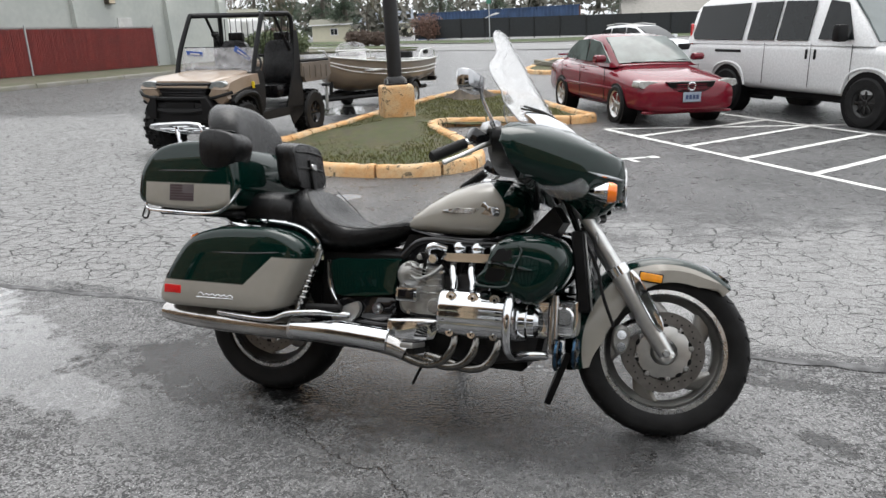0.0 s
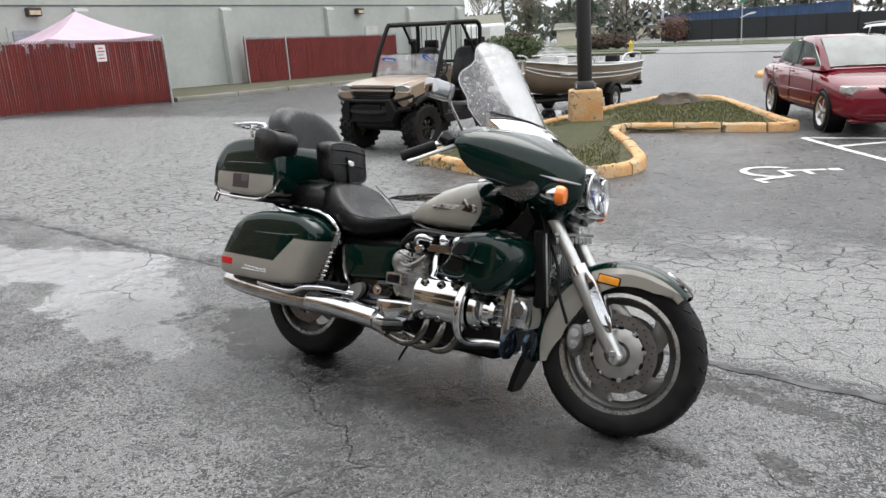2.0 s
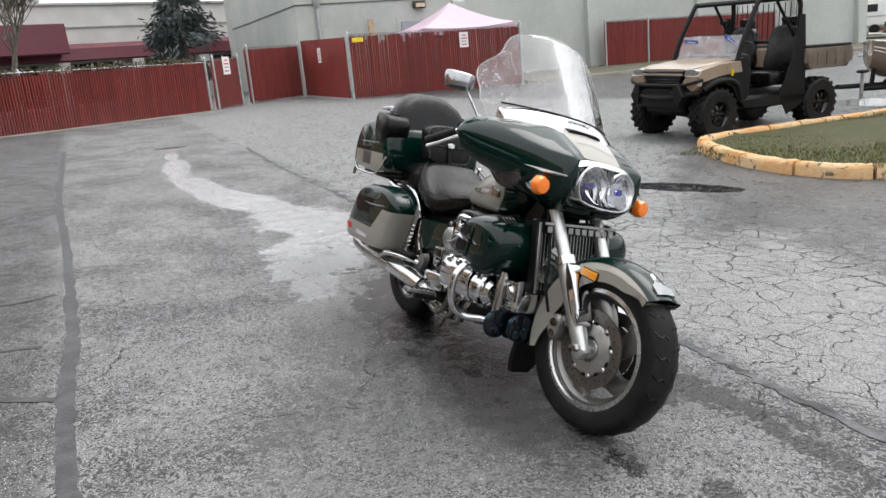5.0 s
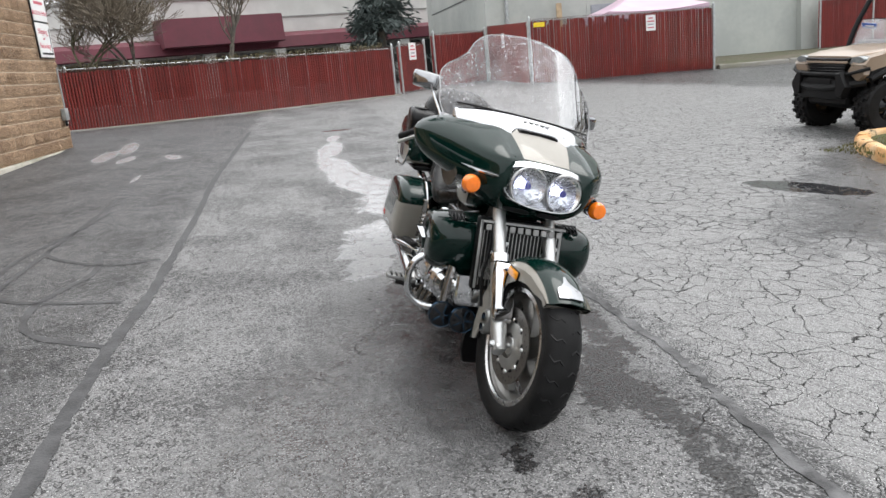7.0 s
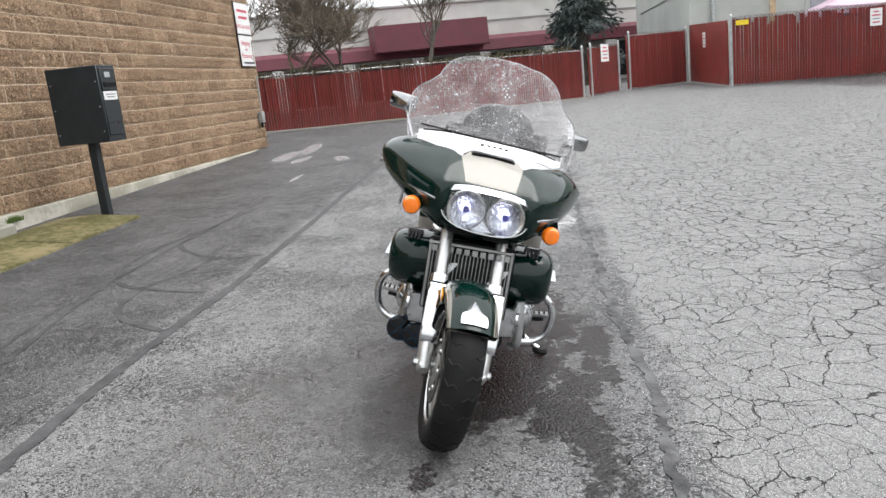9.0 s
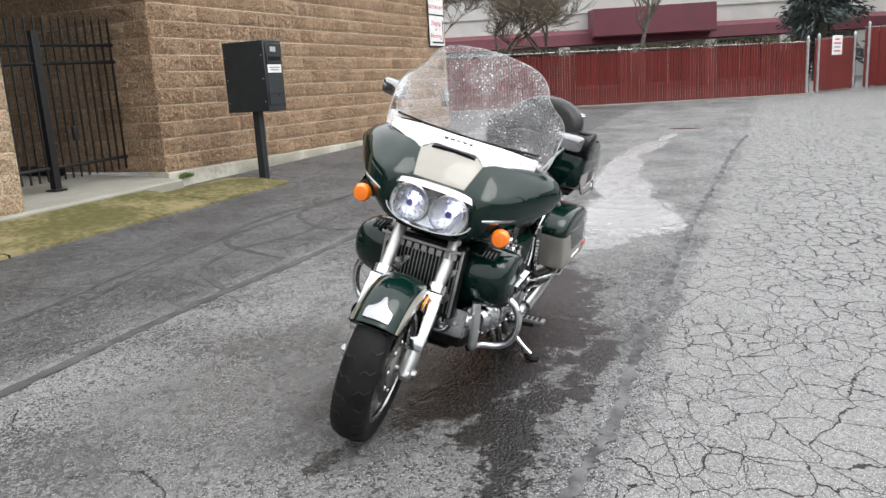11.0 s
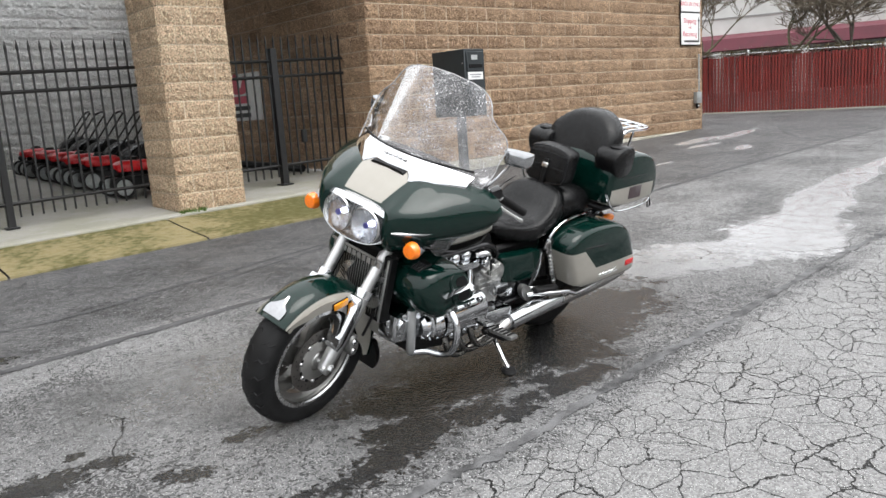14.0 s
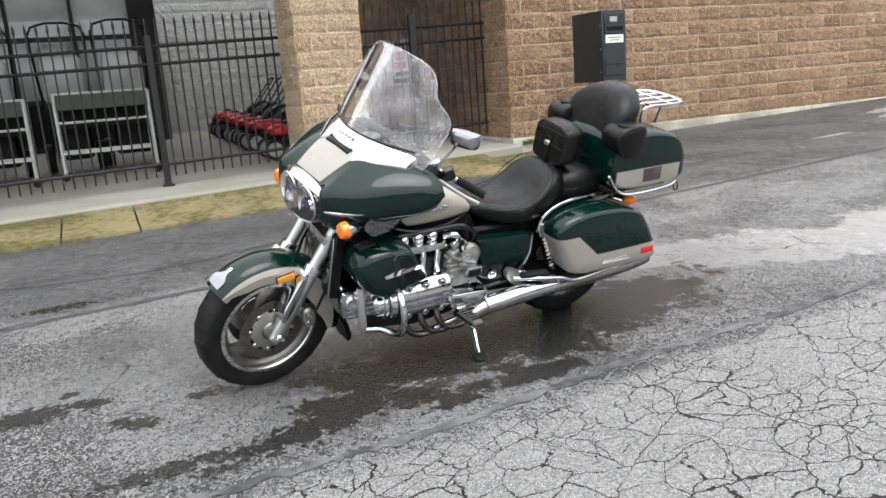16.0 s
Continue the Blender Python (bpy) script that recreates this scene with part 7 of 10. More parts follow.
        for mouth in (((0.166, 0.652), (0.178, 0.674), (0.192, 0.694), (0.220, 0.698), (0.240, 0.690), (0.240, 0.668), (0.230, 0.655), (0.20, 0.650)),
                      ((0.146, 0.584), (0.150, 0.606), (0.158, 0.624), (0.196, 0.624), (0.220, 0.618), (0.220, 0.600), (0.208, 0.582), (0.17, 0.576))):
            part("scoop_mouth", loft([[(x, s * (skin(z) + o2), z) for x, z in outline(mouth, 3)] for o2 in (-0.03, 0.0, 0.0025)]), BLACK, sd, "dark scoop")
        part("scoop_rim", tube([(x, s * (skin(z) + 0.001), z) for x, z in ((0.108, 0.560), (0.17, 0.554), (0.228, 0.562), (0.248, 0.596), (0.256, 0.636), (0.272, 0.668), (0.272, 0.698), (0.245, 0.714), (0.19, 0.714))], 0.006, 6), GREEN, sd)
        part("blade", loft([[(x, s * (0.361 + o2), z + dz) for o2, dz in ((0.0, w), (0.026, 0.0), (0.0, -w))] for x, z, w in ((0.145, 0.644, 0.003), (0.19, 0.641, 0.008), (0.25, 0.634, 0.009), (0.320, 0.626, 0.001))]), CHROME, sd, "chrome blade")
        part("top_vent", box(0.075, 0.07, 0.008, (0.36, s * 0.255, 0.745), 0.003, 1, s * -10, 20), BLACK, sd)
        for k in range(4):
            part("vent_slat", box(0.05, 0.008, 0.012, (0.375, s * (0.232 + 0.016 * k), 0.743), 0.002, 1, 0, 20), BLACKG, sd)
        part("shroud_screw", lathe([(0.0, s * 0.006), (0.008, s * 0.006), (0.01, 0)], (0.27, s * 0.345, 0.512), "y", 8), STEEL, sd)
        bp("down_pipe", tube([(0.385, s * 0.245, 0.53), (0.388, s * 0.258, 0.42), (0.388, s * 0.262, 0.335), (0.386, s * 0.262, 0.318)], [0.020, 0.020, 0.020, 0.012], 14), FORK if s > 0 else PIPE, "pale metal down pipe")
    # radiator and its guard
    rad = bp("radiator", box(0.050, 0.37, 0.31, (0.468, 0, 0.62), 0.008, 1, 0, -8), BLACK, "black radiator behind a pierced steel guard")
    def gx(z):
        return 0.496 + 0.14 * (z - 0.62)

    part("guard_frame", cat(*[box(0.006, w, h, (gx(z), y, z), 0.002, 1, 0, -8) for w, h, y, z in ((0.36, 0.012, 0, 0.765), (0.36, 0.012, 0, 0.478), (0.012, 0.29, 0.174, 0.62), (0.012, 0.29, -0.174, 0.62))]), GUARD, rad)
    for k in range(21):
        part("guard_bar", box(0.003, 0.0056, 0.235, (gx(0.605), -0.160 + 0.016 * k, 0.605), 0.001, 1, 0, -8), GUARD, rad)
    for s in (-1, 1):
        part("guard_plate", moved(pillow([(-0.05, -0.075), (-0.03, -0.005), (0.0, 0.055), (0.06, 0.075), (0.02, 0.005), (0.05, -0.045), (0.01, -0.085)], [(-0.002, 1.0), (0.004, 1.0)], "x"), pose(gx(0.60) + 0.005, s * 0.11, 0.605, 0, -8, 0)), STEEL, rad, "wing-shaped plate")
        for k in range(4):
            part("plate_slot", box(0.004, 0.055, 0.006, (gx(0.58 + 0.02 * k) + 0.010, s * 0.11, 0.575 + 0.022 * k), 0.001, 1, 0, -8, s * 28), BLACK, rad)
    for k in range(10):
        part("raised_mark", box(0.004, 0.024, 0.026, (gx(0.742) + 0.004, -0.153 + 0.034 * k, 0.742), 0.002, 1, 0, -8), GUARD, rad)
    # horns low on the front
    HORN = plain("blued_horn_rim", (0.022, 0.055, 0.095), 0.22, 0.8, 0.4, 30, 0.1, 100)
    for y, x in ((-0.265, 0.40), (-0.185, 0.455)):
        h = bp("horn", lathe([(0.0, 0.0), (0.052, 0.0), (0.058, 0.008), (0.052, 0.018), (0.03, 0.022), (0.0, 0.024)], (x, y, 0.315), "x", 24), BLACKG, "black round horn with a blued rim")
        part("horn_rim", lathe([(0.050, 0.012), (0.058, 0.014), (0.060, 0.006), (0.052, 0.004)], (x, y, 0.315), "x", 24, closed=True), HORN, h)
        for k in range(5):
            a = 2 * math.pi * k / 5
            part("horn_rib", box(0.005, 0.04, 0.006, (x + 0.022, y + 0.028 * math.cos(a), 0.315 + 0.028 * math.sin(a)), 0.001, 1, 0, 0, math.degrees(a)), HORN, h)
    # side stand
    st = bp("side_stand", tube([(-0.225, 0.15, 0.275), (-0.200, 0.24, 0.218), (-0.168, 0.35, 0.150), (-0.152, 0.408, 0.120)], [0.021, 0.017, 0.014, 0.017], 12), CHROME, "chrome side stand")
    part("stand_spring", tube([(-0.215 + 0.0035 * k + 0.006 * math.cos(2.1 * k), 0.17 + 0.0105 * k, 0.288 - 0.0066 * k + 0.006 * math.sin(2.1 * k)) for k in range(14)], 0.003, 5), STEEL, st)
    part("stand_foot", lathe([(0.0, 0.0), (0.034, 0.0), (0.04, 0.012), (0.03, 0.026), (0.0, 0.028)], (-0.150, 0.418, 0.103), "z", 16), RUBBER, st, "black rubber foot")
    # small pipes and wires that fill the middle
    rnd = random.Random(12)
    for k in range(10):
        s = -1 if k % 2 else 1
        x = -0.2 + 0.05 * k
        bp("hose", tube([(x, s * 0.14, 0.70), (x - 0.03, s * (0.17 + 0.02 * rnd.random()), 0.64), (x + rnd.uniform(-0.05, 0.05), s * 0.18, 0.57), (x + rnd.uniform(-0.06, 0.06), s * 0.16, 0.5)], 0.007, 6), BLACK)
    bp("drain_hose", tube([(-0.13, -0.18, 0.22), (-0.15, -0.2, 0.17), (-0.165, -0.21, 0.13)], 0.006, 6), BLACK)


engine()


# ---- things in the lot ----
def place(x, y, heading, lift=0.0):
    """A pose on the lot: x ahead along the heading, tilted with the ground."""
    e = 0.8
    dx = (zg(x + e, y) - zg(x - e, y)) / (2 * e)
    dy = (zg(x, y + e) - zg(x, y - e)) / (2 * e)
    up = Vector((-dx, -dy, 1)).normalized()
    f = Vector((math.cos(radians(heading)), math.sin(radians(heading)), 0))
    f = (f - up * f.dot(up)).normalized()
    s = up.cross(f)
    return Matrix(((f.x, s.x, up.x, x), (f.y, s.y, up.y, y), (f.z, s.z, up.z, zg(x, y) + lift), (0, 0, 0, 1)))


def road_wheel(parent, x, y, r, w, rim_r, rim_mat, spokes=6, knob=False, name="wheel"):
    s = 1 if y > 0 else -1
    prof = [(rim_r, -w / 2), (rim_r + 0.02, -w * 0.52), (r - 0.03, -w * 0.52), (r, -w * 0.40), (r, w * 0.40), (r - 0.03, w * 0.52), (rim_r + 0.02, w * 0.52), (rim_r, w / 2)]
    wh = part(name, lathe(prof, (x, y, r), "y", 32, closed=True), RUBBER, parent)
    if knob:
        bm = bmesh.new()
        for k in range(20):
            a = 2 * math.pi * k / 20
            for o, da in ((-0.36, 0.0), (-0.12, 0.12), (0.12, 0.0), (0.36, 0.12)):
                cat(bm, moved(box(0.035, w * 0.17, 0.05, (r + 0.004, 0, 0)), pose(x, y + o * w, r, 0, -math.degrees(a + da), 0)))
        tagged(part("tread", bm, RUBBER, wh), kind="stuff")
    part("rim", lathe([(0.0, s * w * 0.34), (rim_r * 0.28, s * w * 0.36), (rim_r * 0.8, s * w * 0.22), (rim_r * 0.9, s * w * 0.36), (rim_r, s * w * 0.46), (rim_r, s * w * 0.30), (rim_r * 0.86, -s * w * 0.2), (0.0, -s * w * 0.2)], (x, y, r), "y", 28), rim_mat, wh)
    for k in range(spokes):
        a = 2 * math.pi * k / spokes
        part("spoke", moved(box(rim_r * 0.62, 0.02, rim_r * 0.16, (rim_r * 0.55, 0, 0), 0.006, 1), pose(x, y + s * w * 0.36, r, 0, -math.degrees(a), 0)), rim_mat, wh)
    part("hub_cap", lathe([(0.0, s * 0.012), (rim_r * 0.2, s * 0.008), (rim_r * 0.24, 0)], (x, y + s * w * 0.37, r), "y", 14), rim_mat, wh)
    return wh


TAN = plain("tan_plastic_body", (0.27, 0.205, 0.15), 0.32, 0.0, 0.08, 3, 0.03, 90, coat=0.3)
CHAR = plain("charcoal_plastic", (0.007, 0.007, 0.0075), 0.5, 0.0, 0.25, 6, 0.2, 180, spec=0.18)
BLUE = plain("blue_sticker", (0.03, 0.10, 0.42), 0.35, 0.0, 0.05, 10, 0, 60)
YEL = plain("yellow_marker", (0.75, 0.55, 0.02), 0.4, 0.0, 0.1, 10, 0, 60)
LAMPW = plain("pale_lamp_lens", (0.62, 0.66, 0.68), 0.08, 0.2, 0.1, 20, 0.1, 80, coat=0.7)


GREYLENS = plain("grey_lamp_lens", (0.20, 0.22, 0.22), 0.12, 0.2, 0.2, 30, 0.1, 80, coat=0.5)
BEDTAN = plain("dusty_bed_plastic", (0.13, 0.105, 0.083), 0.45, 0.0, 0.2, 5, 0.1, 120)


def utility_vehicle():
    T = thing("utility_vehicle", place(-2.97, 11.92, 252), "tan and black side-by-side utility vehicle with a half windscreen", "utility vehicle")
    P = lambda n, bm, m, l="", par=None: part(n, bm, m, par or T, l)
    for x in (1.02, -1.02):
        for y in (0.60, -0.60):
            road_wheel(T, x, y, 0.345, 0.26, 0.175, BLACKG, 6, True)
            s = 1 if y > 0 else -1
            P("control_arm", tube([(x, s * 0.22, 0.42), (x, s * 0.5, 0.34)], 0.022, 6, smooth=False), CHAR)
            P("shock", tube([(x, s * 0.28, 0.78), (x, s * 0.45, 0.42)], 0.035, 8, smooth=False), BLACK)
    P("chassis", box(2.5, 0.75, 0.22, (0, 0, 0.42), 0.03, 1), CHAR)
    # bonnet: lofted, tan, dropping forward
    st = [(0.42, 0.50, 0.98, 1.10), (0.70, 0.53, 0.90, 1.08), (1.00, 0.54, 0.84, 1.055), (1.25, 0.50, 0.86, 1.02), (1.375, 0.44, 0.90, 0.985)]
    hood = P("bonnet", loft([[(x, a, (z0 + z1) / 2 + b) for a, b in oval(28, hw, (z1 - z0) / 2, 7)] for x, hw, z0, z1 in st]), TAN, "tan moulded bonnet")
    for s in (1, -1):
        P("front_fender", pillow([(0.56, 0.90), (0.60, 1.045), (1.0, 1.025), (1.33, 0.965), (1.40, 0.88), (1.30, 0.80), (1.0, 0.865), (0.75, 0.89)], [(s * 0.42, 0.97), (s * 0.46, 1.0), (s * 0.655, 1.0), (s * 0.685, 0.97)], sharp=True), TAN, "tan front fender")
        P("inner_fender", pillow([(0.55, 0.55), (0.56, 0.90), (0.75, 0.89), (1.0, 0.865), (1.30, 0.80), (1.34, 0.72), (1.18, 0.74), (0.95, 0.78), (0.76, 0.70), (0.64, 0.50)], [(s * 0.44, 1.0), (s * 0.68, 1.0), (s * 0.70, 0.97)], sharp=True), CHAR)
        P("fender_flare", tube([(0.60, s * 0.69, 0.50), (0.68, s * 0.70, 0.72), (0.85, s * 0.71, 0.80), (1.1, s * 0.71, 0.79), (1.30, s * 0.69, 0.70)], 0.04, 8), CHAR)
        hl = P("headlamp", pillow([(0.40, 0.885), (0.36, 0.93), (0.40, 0.965), (0.56, 0.985), (0.66, 0.955), (0.62, 0.905)], [(1.28, 1.0), (1.37, 1.0), (1.385, 0.9)], "x") if s > 0 else mirrored(pillow([(0.40, 0.885), (0.36, 0.93), (0.40, 0.965), (0.56, 0.985), (0.66, 0.955), (0.62, 0.905)], [(1.28, 1.0), (1.37, 1.0), (1.385, 0.9)], "x")), GREYLENS, "clear slanted headlamp")
        P("side_marker", box(0.012, 0.05, 0.09, (0.80, s * 0.715, 0.90), 0.005, 1), YEL)
    gr = P("grille", pillow([(-0.44, 0.965), (0.44, 0.965), (0.33, 0.80), (0.50, 0.66), (0.42, 0.46), (-0.42, 0.46), (-0.50, 0.66), (-0.33, 0.80)], [(1.22, 1.0), (1.39, 1.0), (1.41, 0.96)], "x", sharp=True), BLACK, "black slatted grille")
    for s in (1, -1):
        ck = pillow([(0.37, 0.80), (0.46, 0.92), (0.65, 0.90), (0.68, 0.76), (0.56, 0.66)], [(1.20, 1.0), (1.37, 1.0), (1.39, 0.9)], "x", sharp=True)
        P("cheek_panel", ck if s > 0 else mirrored(ck), TAN)
    for k in range(3):
        P("roof_slat", box(0.10, 1.16, 0.025, (-0.32 + 0.18 * k, 0, 1.865), 0.008, 1), CHAR)
    for z in (0.805, 0.84, 0.875, 0.945):
        part("grille_slat", box(0.03, 0.72, 0.014, (1.412, 0, z), 0.004, 1), BLACKG, gr)
    part("grille_bar", box(0.03, 0.80, 0.030, (1.414, 0, 0.91), 0.006, 1), TAN, gr, "tan bar across the grille")
    bmp = P("bumper", tube([(1.30, -0.62, 0.66), (1.44, -0.48, 0.64), (1.50, -0.2, 0.60), (1.50, 0.2, 0.60), (1.44, 0.48, 0.64), (1.30, 0.62, 0.66)], 0.045, 8), CHAR, "black steel front bumper")
    part("bumper_plate", box(0.10, 0.86, 0.26, (1.45, 0, 0.58), 0.04, 2), CHAR, bmp)
    part("bumper_bar", box(0.07, 0.74, 0.045, (1.49, 0, 0.765), 0.012, 1), CHAR, bmp)
    for s in (1, -1):
        part("bumper_horn", pillow([(s * 0.36, 0.50), (s * 0.34, 0.79), (s * 0.42, 0.80), (s * 0.54, 0.62), (s * 0.46, 0.48)], [(1.44, 1.0), (1.52, 1.0), (1.535, 0.9)], "x", sharp=True), BLACK, bmp)
        part("bumper_tube", tube([(1.46, s * 0.42, 0.76), (1.44, s * 0.60, 0.80), (1.34, s * 0.72, 0.84)], 0.022, 8), CHAR, bmp)
    part("winch_plate", box(0.02, 0.46, 0.09, (1.505, 0, 0.67), 0.006, 1), BLACK, bmp)
    P("skid_plate", box(0.40, 0.8, 0.34, (1.18, 0, 0.52), 0.04, 1), BLACK)
    # cab floor, rocker, seats, dash
    P("floor", box(1.1, 1.25, 0.06, (0.10, 0, 0.50), 0.02, 1), CHAR)
    for s in (1, -1):
        P("rocker_panel", pillow([(-0.62, 0.40), (-0.62, 0.50), (0.50, 0.50), (0.56, 0.44), (0.40, 0.38)], [(s * 0.60, 0.97), (s * 0.62, 1.0), (s * 0.68, 1.0), (s * 0.70, 0.96)]), CHAR)
        P("side_panel", pillow([(0.42, 0.55), (0.40, 1.02), (0.60, 1.06), (0.66, 0.80), (0.62, 0.55)], [(s * 0.52, 1.0), (s * 0.66, 1.0)]), CHAR)
        P("door_net", pillow([(-0.70, 0.40), (-0.68, 1.0), (-0.62, 1.62), (-0.50, 1.62), (-0.46, 1.1), (-0.16, 0.52), (-0.34, 0.22)], [(s * 0.68, 1.0), (s * 0.70, 1.0)], sharp=True), CHAR, "black roll-up cab net")
    P("dash", box(0.28, 1.12, 0.30, (0.42, 0, 0.98), 0.05, 2), CHAR)
    P("steering_wheel", moved(lathe([(0.165, -0.014), (0.185, 0), (0.165, 0.014), (0.15, 0)], (0, 0, 0), "x", 24, closed=True), pose(0.17, 0.32, 1.13, 0, -30, 0)), BLACK)
    P("steering_column", tube([(0.40, 0.32, 1.02), (0.17, 0.32, 1.13)], 0.03, 8, smooth=False), BLACK)
    P("seat_base", box(0.48, 1.25, 0.20, (-0.28, 0, 0.74), 0.06, 2), VINYL)
    for y in (0.40, -0.40):
        P("seat_back", moved(pillow([(-0.24, -0.28), (-0.27, 0.0), (-0.22, 0.30), (0.0, 0.36), (0.22, 0.30), (0.27, 0.0), (0.24, -0.28)], [(-0.07, 0.9), (-0.05, 1.0), (0.05, 1.0), (0.08, 0.85)], "x"), pose(-0.56, y, 1.12, 0, -10, 0)), VINYL, "black vinyl seat back")
        P("headrest", box(0.08, 0.26, 0.16, (-0.68, y, 1.52), 0.03, 2), VINYL)
    # cage
    for s in (1, -1):
        y = s * 0.62
        P("cage_hoop", tube([(0.62, s * 0.62, 1.04), (0.50, y, 1.35), (0.26, s * 0.60, 1.77), (0.20, s * 0.60, 1.835), (0.14, s * 0.60, 1.85), (-0.46, s * 0.60, 1.865), (-0.56, s * 0.60, 1.845), (-0.595, y, 1.78), (-0.60, y, 1.60), (-0.58, s * 0.63, 0.75)], 0.034, 10, 4), CHAR, "black roll-cage tube")
        P("cage_brace", tube([(-0.58, s * 0.60, 1.25), (-0.15, s * 0.58, 1.84)], 0.022, 8, smooth=False), CHAR)
        P("grab_handle", box(0.16, 0.05, 0.07, (-0.36, s * 0.58, 1.57), 0.02, 1), BLACK)
    for x, z in ((0.18, 1.835), (-0.50, 1.85)):
        P("cage_cross", tube([(x, -0.60, z), (x, 0.60, z)], 0.03, 10, smooth=False), CHAR)
    P("cage_cross", tube([(-0.60, -0.62, 1.25), (-0.60, 0.62, 1.25)], 0.025, 8, smooth=False), CHAR)
    P("rear_screen_net", cat(*[box(0.012, 0.008, 0.55, (-0.61, -0.55 + 0.1 * k, 1.53)) for k in range(12)]), BLACK)["kind"] = "stuff"
    # half windscreen with two stickers
    ws = P("windscreen", loft([[(0.60, -0.58, 1.06), (0.60, 0.58, 1.06), (0.595, 0.58, 1.06), (0.595, -0.58, 1.06)], [(0.46, -0.57, 1.40), (0.46, 0.57, 1.40), (0.455, 0.57, 1.40), (0.455, -0.57, 1.40)]]), SHIELD, "clear half windscreen")
    part("screen_edge", tube([(0.457, -0.57, 1.40), (0.457, 0.57, 1.40)], 0.006, 6, smooth=False), CHAR, ws)
    for y, r in ((-0.38, 4), (0.40, 40)):
        st2 = part("sticker", moved(box(0.26, 0.004, 0.075), pose(0.498, y, 1.31, 0, 0, 90) @ pose(0, 0, 0, 22, 0, 0) @ pose(0, 0, 0, 0, r, 0)), BLUE, ws, "blue sticker")
        part("sticker_bars", moved(box(0.16, 0.004, 0.018), pose(0.501, y, 1.312, 0, 0, 90) @ pose(0, 0, 0, 22, 0, 0) @ pose(0, 0, 0, 0, r, 0)), WHITE, st2)
    # cargo bed
    bed = P("cargo_bed", box(1.05, 1.38, 0.07, (-1.12, 0, 0.86), 0.02, 1), CHAR, "tan cargo bed with a dark liner")
    for s in (1, -1):
        part("bed_side", pillow([(-1.68, 0.92), (-1.66, 1.13), (-0.64, 1.13), (-0.64, 0.93), (-0.76, 0.83), (-1.48, 0.83)], [(s * 0.64, 0.98), (s * 0.66, 1.0), (s * 0.71, 1.0), (s * 0.73, 0.97)], sharp=True), BEDTAN, bed)
        for k in range(5):
            part("bed_rib", box(0.03, 0.02, 0.20, (-1.50 + 0.20 * k, s * 0.733, 0.98), 0.006, 1), BEDTAN, bed)
        part("bed_rail", tube([(-1.64, s * 0.69, 1.15), (-0.64, s * 0.69, 1.16)], 0.025, 8, smooth=False), CHAR, bed)
    part("bed_front", box(0.06, 1.36, 0.28, (-0.62, 0, 1.0), 0.02, 1), TAN, bed)
    tg = part("tailgate", box(0.06, 1.34, 0.28, (-1.66, 0, 1.0), 0.02, 1), TAN, bed)
    for s in (1, -1):
        part("tail_lamp", box(0.04, 0.06, 0.14, (-1.67, s * 0.69, 0.99), 0.01, 1), REDLENS, bed)
    P("hitch", tube([(-1.4, 0, 0.42), (-1.85, 0, 0.42)], 0.03, 8, smooth=False), CHAR)


utility_vehicle()

HULL = Mat("boat_hull_paint")
_x, _y, _z = HULL.xyz()
_n = HULL.noise(6, 4)
_g = HULL.mix(_n, (0.16, 0.13, 0.10), (0.20, 0.17, 0.135))
HULL.set(Base_Color=_g, Roughness=0.35, Coat_Weight=0.3)
HULL = HULL.m
ALU2 = plain("bare_boat_aluminium", (0.50, 0.51, 0.50), 0.4, 0.8, 0.15, 6, 0.1, 80)


